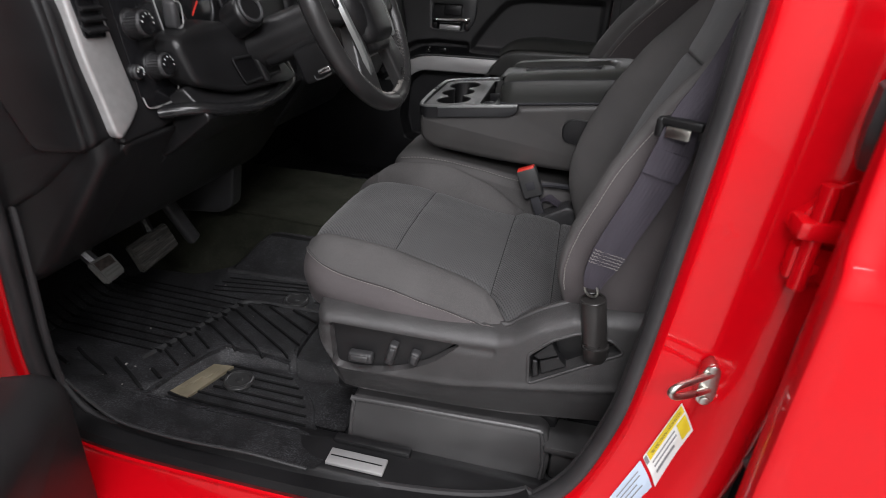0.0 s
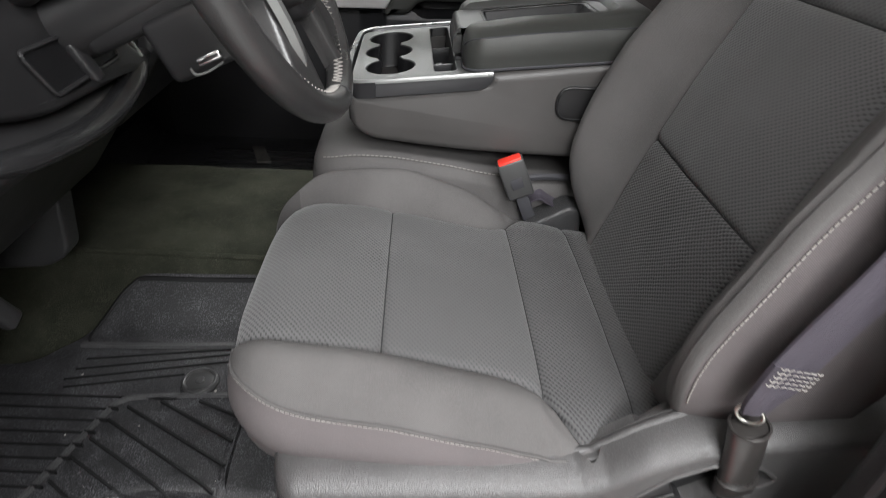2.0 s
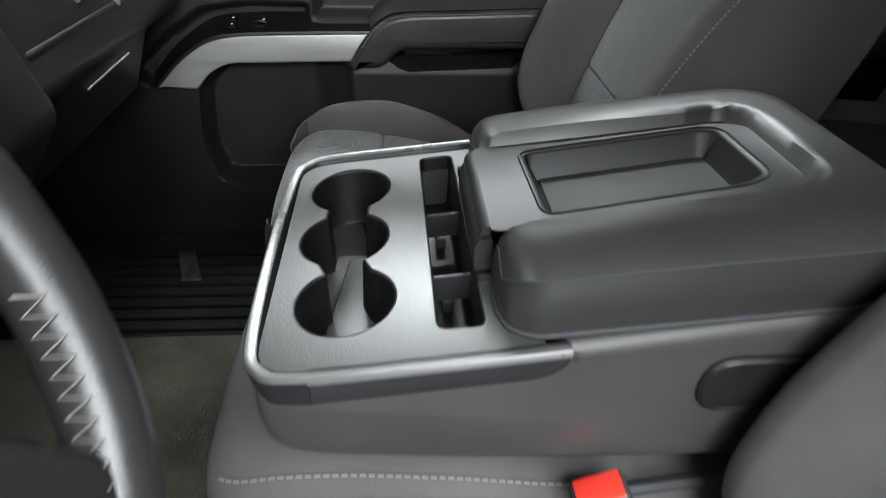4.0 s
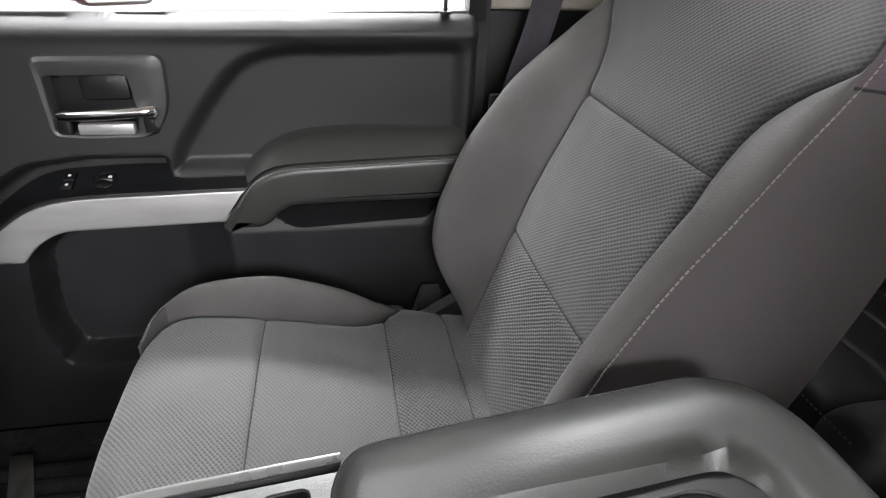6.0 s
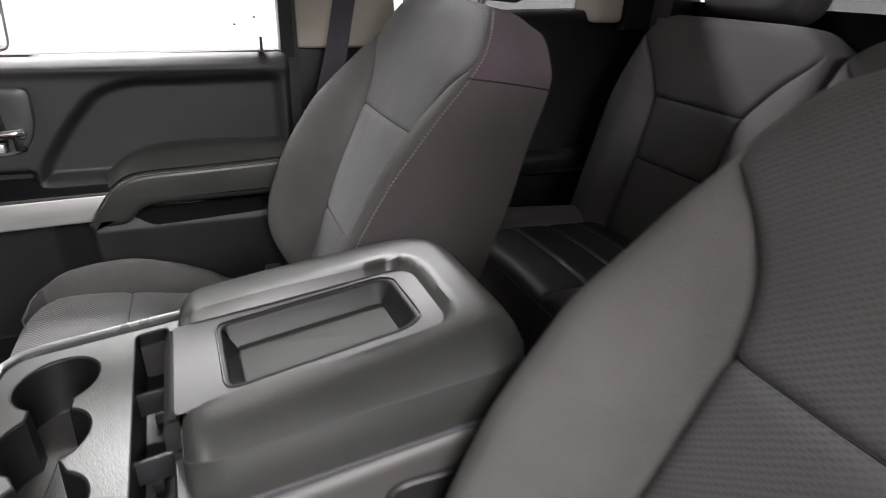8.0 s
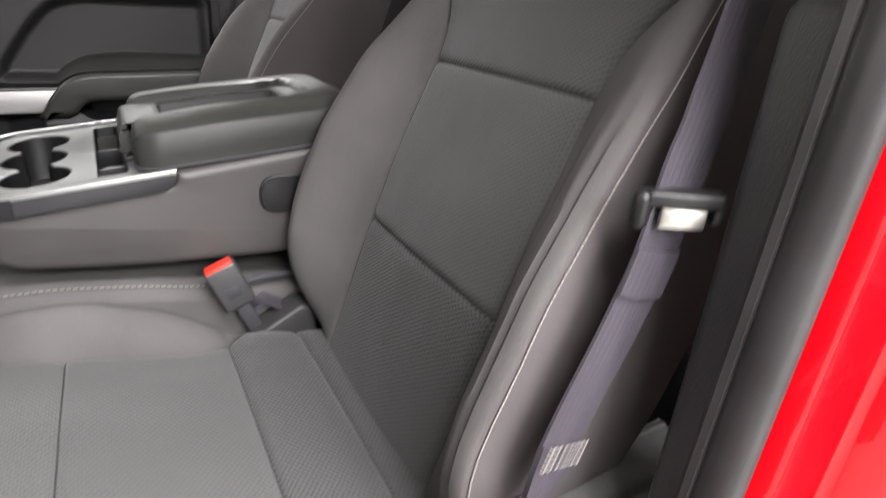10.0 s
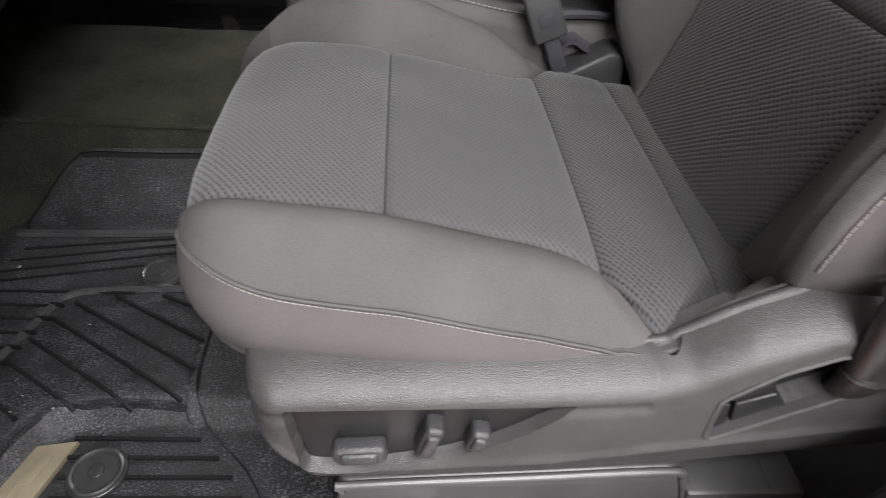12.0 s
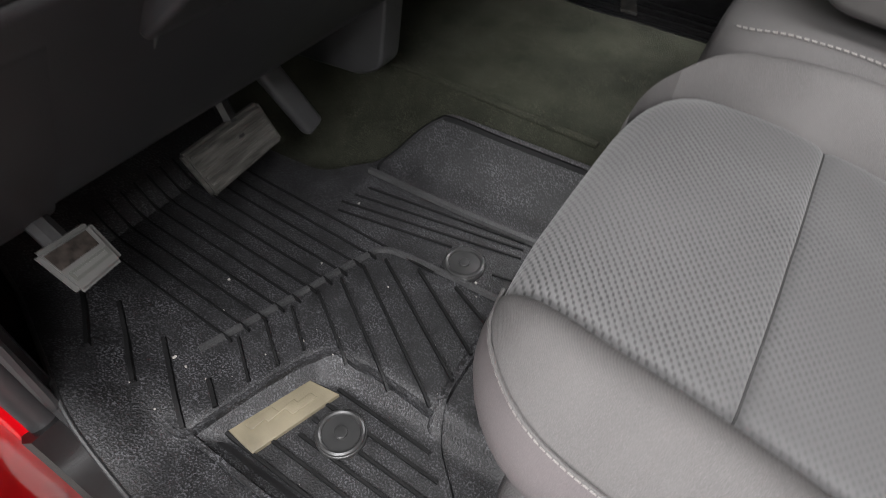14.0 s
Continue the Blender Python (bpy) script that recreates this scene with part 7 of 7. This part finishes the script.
for y in (-0.010, 0.010):
    part("switch_mark", placed(box((-0.002, y - 0.002, 0.0027), (0.002, y + 0.002, 0.0034), 0), on_shelf(-0.146)), M_WHITE, ls)
# inner handle
BEZEL = rounded([(-0.146, 0.572), (-0.152, 0.690), (0.028, 0.693), (0.025, 0.614), (-0.002, 0.569), (-0.10, 0.568)], [0.016, 0.016, 0.018, 0.03, 0.02, 0.02])
CAVITY = rounded([(-0.139, 0.578), (-0.138, 0.662), (-0.026, 0.664), (-0.021, 0.614), (-0.025, 0.575), (-0.10, 0.573)], [0.008, 0.008, 0.010, 0.02, 0.008, 0.02])
bez = bmesh.new()
def inner(q, y):
    return [bez.verts.new((a[0] + (b[0] - a[0]) * q, y, a[1] + (b[1] - a[1]) * q)) for a, b in zip(BEZEL, CAVITY)]
bp = [inner(-0.03, 0.7905), inner(0.04, 0.7825), inner(0.25, 0.7785), inner(0.85, 0.7800), inner(1.0, 0.7835), inner(1.06, 0.808)]
for a, b in zip(bp, bp[1:]):
    for i in range(len(BEZEL)):
        bez.faces.new((a[i], a[(i + 1) % len(BEZEL)], b[(i + 1) % len(BEZEL)], b[i]))
hz = part("handle_bezel", bez, M_SURROUND, pdoor, "grey handle surround")
part("handle_cup", box((-0.142, 0.806, 0.570), (-0.018, 0.812, 0.668), 0.003), M_BLACK, hz, "black handle cup")
part("cup_back", box((-0.098, 0.796, 0.622), (-0.030, 0.806, 0.662), 0.006), M_BLACK, hz)
part("pull_lever", join(sweep(smooth_path([(-0.138, 0.790, 0.601), (-0.118, 0.779, 0.604), (-0.06, 0.772, 0.608), (-0.012, 0.771, 0.612), (0.004, 0.776, 0.613)], 6), circle(0.0085, 14, 1.0)), disc((-0.001, 0.784, 0.610), (0, -1, 0), 0.0115, 0.012, 0.004)), M_CHROME, hz, "chrome pull lever")
for q in (-0.126, -0.006):
    part("lever_post", box((q - 0.010, 0.778, 0.574), (q + 0.010, 0.808, 0.606), 0.005, 3), M_BLACK, hz, "black lever post")
part("lower_insert", box((-0.110, 0.780, 0.573), (-0.030, 0.796, 0.591), 0.004), M_SATIN, hz, "silver lower insert")
part("lock_pin", join(disc((0.449, 0.802, 0.756), (0, 0, 1), 0.0032, 0.026, 0.001, 12), disc((0.449, 0.802, 0.752), (0, 0, 1), 0.0095, 0.004, 0.001, 20)), M_BLACK, pdoor, "black lock pin")
part("window_seal", sweep([(-0.60, 0.842, 0.725), (0.503, 0.842, 0.750)], [(-0.012, -0.010), (0.012, -0.010), (0.010, 0.003), (-0.008, 0.005)]), M_RUBBER, pdoor, "black window seal")
part("window_frame", join(sweep([(0.505, 0.84, 0.74), (0.500, 0.82, 0.95), (0.48, 0.76, 1.22)], [(-0.02, -0.014), (0.02, -0.014), (0.02, 0.014), (-0.02, 0.014)], up=(1, 0, 0)), sweep([(-0.42, 0.78, 1.16), (0.48, 0.76, 1.23)], [(-0.02, -0.02), (0.02, -0.02), (0.02, 0.02), (-0.02, 0.02)])), M_BLACK, pdoor, "black window frame")
pane = part("window_pane", prism([(-0.58, 0.735), (0.49, 0.755), (0.475, 1.22), (-0.30, 1.16)], "y", 0.838, 0.842), M_GLASS, pdoor, "clear window pane")
pane.visible_shadow = False
for k, (x, z) in enumerate(((0.40, 0.800), (0.44, 0.815))):
    part("glass_mark", box((x, 0.8365, z), (x + 0.006, 0.8372, z + 0.004), 0), M_INK, pdoor, "tiny glass marking")

# door pillar, passenger side
thing("trim_pillar_lower", prism(rounded([(0.528, -0.02), (0.76, -0.02), (0.76, 0.755), (0.528, 0.755)], 0.003), "y", 0.90, 0.835, 0.003), M_BLACK, "black plastic lower trim of the passenger pillar", "pillar trim", kind="structure")
thing("trim_pillar_upper", prism(rounded([(0.530, 0.756), (0.76, 0.756), (0.70, 1.26), (0.50, 1.26)], 0.003), "y", 0.88, 0.832, 0.004), M_BEIGE, "pale upper trim of the passenger pillar", "pillar trim", kind="structure")
thing("trim_door_seal", sweep([(0.517, 0.852, -0.02), (0.517, 0.845, 0.74), (0.505, 0.80, 1.20)], [(-0.012, -0.012), (0.012, -0.012), (0.012, 0.012), (-0.012, 0.012)], up=(1, 0, 0)), M_TRIM, "grey rubber seal between passenger door and pillar", "door seal", kind="structure")

# passenger seat belt
pb = empty("seat_belt", (0.57, 0.77, 0.60), "purple-grey passenger seat belt hanging by the pillar", "seat belt")
part("webbing", webbing([(0.67, 0.79, 1.10), (0.622, 0.785, 0.86), (0.598, 0.782, 0.74), (0.565, 0.778, 0.62), (0.545, 0.772, 0.48)], 0.046, (0.9, -0.35, -0.3)), M_BELT, pb, "purple-grey webbing")
part("stop_button", box((0.525, 0.775, 0.598), (0.545, 0.790, 0.632), 0.004), M_BLACK, pb, "black latch plate")

part("anchor_boot", prism(rounded([(0.386, 0.215), (0.411, 0.297), (0.443, 0.297), (0.450, 0.215)], 0.005), "y", 0.712, 0.736, 0.004), M_TRIM, pb, "dark plastic anchor boot")
pv = empty("seat_valance", (0.3, 0.69, 0.10), "dark grained plastic valance beside the passenger cushion", "seat trim")
part("valance_shell", prism(rounded([(0.10, 0.235), (0.30, 0.246), (0.385, 0.250), (0.420, 0.272), (0.478, 0.308), (0.53, 0.322), (0.60, 0.326), (0.60, 0.15), (0.30, 0.11), (0.12, 0.11)], [0.02, 0.02, 0.03, 0.03, 0.03, 0.03, 0.01, 0.02, 0.02, 0.02]), "y", 0.672, 0.704, 0.006), M_PEBBLE, pv)

# door mirror outside the window
mirror = empty("wing_mirror", (-0.15, 1.10, 0.75), "tall towing wing mirror with two panes and grey back", "mirror")
MM = Matrix.Translation((-0.118, 1.130, 0.830)) @ Matrix.Rotation(radians(61), 4, "Z") @ Matrix.Rotation(radians(4), 4, "Y")
part("housing", placed(box((-0.092, 0.0, -0.110), (0.088, 0.10, 0.17), 0.03, 4), MM), M_SURROUND, mirror, "satin grey housing")
part("bezel", placed(prism(rect(-0.092, -0.116, 0.090, 0.165, 0.030), "y", 0.004, -0.012, 0.004), MM), M_SURROUND, mirror, "dark grey bezel")
part("upper_glass", placed(prism(rect(-0.087, -0.014, 0.076, 0.155, 0.008), "y", -0.011, -0.0145, 0.001), MM), M_MIRROR, mirror, "mirror glass")
part("lower_glass", placed(prism(rect(-0.087, -0.109, 0.076, -0.026, 0.018), "y", -0.011, -0.0145, 0.001), MM), M_MIRROR, mirror, "mirror glass")
part("arm", sweep(smooth_path([(-0.42, 0.93, 0.735), (-0.34, 1.02, 0.745), (-0.25, 1.13, 0.755)], 5), circle(0.03, 12, 0.7)), M_BLACK, mirror, "black arm")

# ---- rear bench ----
def rear_seat(name, yc, width, label):
    seat = empty(name, (1.1, yc, 0.0), label, "car seat", "rear seats")
    W = width / 2
    cm = Matrix.Translation((0.855, yc, 0))
    c = Pillow(cm, 0.46, lambda u: W, soft_table([(0, W * 0.60), (0.25, W * 0.64), (0.36, W * 0.68), (0.5, W * 0.70)]), soft_table([(0, 0.375), (0.1, 0.380), (0.35, 0.362), (0.5, 0.360)]), lambda u: 0.022, 0.035, lambda u: 0.20, seams=(0.11, 0.21, 0.30), corner=(0.05, 0.05), bulge=0.006)
    part("seat_insert", c.mesh(("insert",)), M_REAR_HIDE, seat, "black pleated leather insert")
    for z in ("outer", "inner"):
        part("seat_bolster", c.mesh((z,)), M_REAR_CLOTH, seat, "plain dark cloth bolster")
    for sgn in (-1, 1):
        part("stitching", dashes(c.edge(sgn, 0.002, 0.002, 0.02, 0.40), 0.005, 0.003, 0.0007), M_THREAD, seat, "pale stitching")
    part("front_stitching", dashes([cm @ Vector((-0.002, -W * 0.8 + W * 1.6 * k / 20, 0.358)) for k in range(21)], 0.004, 0.004, 0.0006), M_THREAD, seat, "pale stitching")
    lean = radians(14)
    U, N = Vector((math.sin(lean), 0, math.cos(lean))), Vector((-math.cos(lean), 0, math.sin(lean)))
    o = Vector((1.215, yc, 0.355))
    m = Matrix(((U.x, 0, N.x, o.x), (0, 1, 0, o.y), (U.z, 0, N.z, o.z), (0, 0, 0, 1)))
    b = Pillow(m, 0.52, soft_table([(0, W), (0.36, W * 1.01), (0.47, W * 0.96), (0.52, W * 0.86)]), soft_table([(0, W * 0.48), (0.18, W * 0.46), (0.33, W * 0.48), (0.41, W * 0.70), (0.46, W * 0.92), (0.6, W)]), lambda u: 0.0, soft_table([(0, 0.035), (0.3, 0.032), (0.45, 0.005), (0.6, 0)]), 0.030, lambda u: -0.12,
               seams=(0.19, 0.335), front=False, back=True, corner=(0.04, 0.06), bulge=0.006)
    part("back_insert", b.mesh(("insert",)), M_REAR_CLOTH, seat, "dark cloth insert with cross seams")
    for z in ("outer", "inner"):
        part("back_bolster", b.mesh((z,)), M_REAR_CLOTH, seat, "plain dark cloth bolster")
    h = Pillow(m @ Matrix.Translation((0.535, 0, -0.06)), 0.15, lambda u: 0.13, lambda u: 0.129, lambda u: 0.05, lambda u: 0, 0.04, lambda u: -0.04, front=True, back=True, corner=(0.05, 0.05), bulge=0.004)
    part("headrest", h.mesh(("outer", "insert", "inner")), M_REAR_CLOTH, seat, "dark padded headrest")
    for q in (-W * 0.42, W * 0.42):
        part("anchor_bar", tube([m @ Vector((0.012, q - 0.016, 0.030)), m @ Vector((0.012, q + 0.016, 0.030))], 0.0022, 6), M_CHROME, seat, "bright anchor bar")
    part("seat_stand", box((0.90, yc - W * 0.9, 0.05), (1.25, yc + W * 0.9, 0.21), 0.01), M_BLACK, seat, "black steel stand")
    return seat


rear_seat("rear_car_seat", 0.440, 0.50, "dark grey cloth rear seat with cross-seamed insert")
rear_seat("rear_car_seat", -0.065, 0.50, "dark grey cloth middle rear seat with cross-seamed insert")
rear_seat("rear_car_seat", -0.555, 0.42, "dark grey cloth rear seat behind the driver")
buckle("rear_buckle", (1.19, 0.215, 0.340), (1.13, 0.190, 0.400), "dark belt buckle with red button on the rear bench")
buckle("rear_buckle", (1.21, 0.165, 0.340), (1.16, 0.145, 0.400), "dark belt buckle with red button on the rear bench")
thing("rear_door_trim", prism(rounded([(0.80, 0.0), (1.48, 0.0), (1.48, 0.86), (0.80, 0.83)], 0.03), "y", 0.90, 0.80, 0.02, 4), M_BLACK, "black rear door trim with moulded armrest", "door trim", kind="structure")
thing("rear_door_armrest", box((0.90, 0.755, 0.44), (1.30, 0.81, 0.50), 0.02, 4), M_BLACK, "black armrest on the rear door", "armrest", kind="structure")
thing("trim_rear_pillar", prism(rounded([(1.44, 0.0), (1.62, 0.0), (1.66, 0.80), (1.50, 0.80)], 0.02), "y", 0.88, 0.78, 0.02), M_BLACK, "black rear pillar trim of the cab", "pillar trim", kind="structure")
thing("trim_rear_pillar_upper", prism(rounded([(1.25, 0.822), (1.335, 0.822), (1.325, 1.24), (1.22, 1.24)], 0.02), "y", 0.86, 0.76, 0.02), M_BEIGE, "pale upper rear pillar trim", "pillar trim", kind="structure")
thing("trim_rear_corner", prism([(1.34, 0.805), (1.60, 0.805), (1.53, 1.24), (1.33, 1.24)], "y", 0.88, 0.765, 0.012), M_BLACK, "black trim in the rear corner of the cab", "pillar trim", kind="structure")
thing("window_rear_door", prism([(0.78, 0.82), (1.46, 0.85), (1.38, 1.20), (0.72, 1.22)], "y", 0.850, 0.854), M_TINT, "tinted rear door window", "window", kind="structure")
rb = empty("rear_seat_belt", (1.42, 0.74, 0.8), "dark rear seat belt with bright tongue by the pillar", "seat belt")
part("webbing", webbing([(1.46, 0.755, 1.10), (1.44, 0.75, 0.85), (1.40, 0.735, 0.60), (1.32, 0.72, 0.42)], 0.044, (0.8, -0.5, 0)), M_BELT, rb)
part("tongue", box((1.415, 0.70, 0.80), (1.43, 0.735, 0.84), 0.003), M_STEEL, rb, "bright steel tongue")

# passenger floor mat with a pale tab
pm = empty("floor_mat", (-0.25, 0.52, 0.0), "black ribbed passenger floor mat with a grey tab", "floor mat")
part("mat_sheet", sheet(-0.70, 0.08, 0.27, 0.76, 0.02, lambda x, y: floor_z(x, y) + 0.010 + 0.012 * smoothstep(0.72, 0.76, y), 0.008), M_MAT, pm)
for k in range(10):
    y = 0.36 + k * 0.035
    part("rib", sweep([(-0.45, y, 0.000), (-0.05, y, 0.001)], [(-0.003, -0.003), (-0.002, 0.003), (0.002, 0.003), (0.003, -0.003)]), M_GROOVE, pm)
part("tab", prism([(-0.338, 0.700), (-0.300, 0.700), (-0.255, 0.588), (-0.297, 0.588)], "z", -0.001, 0.006, 0.001), M_PEDAL, pm, "grey label tab")
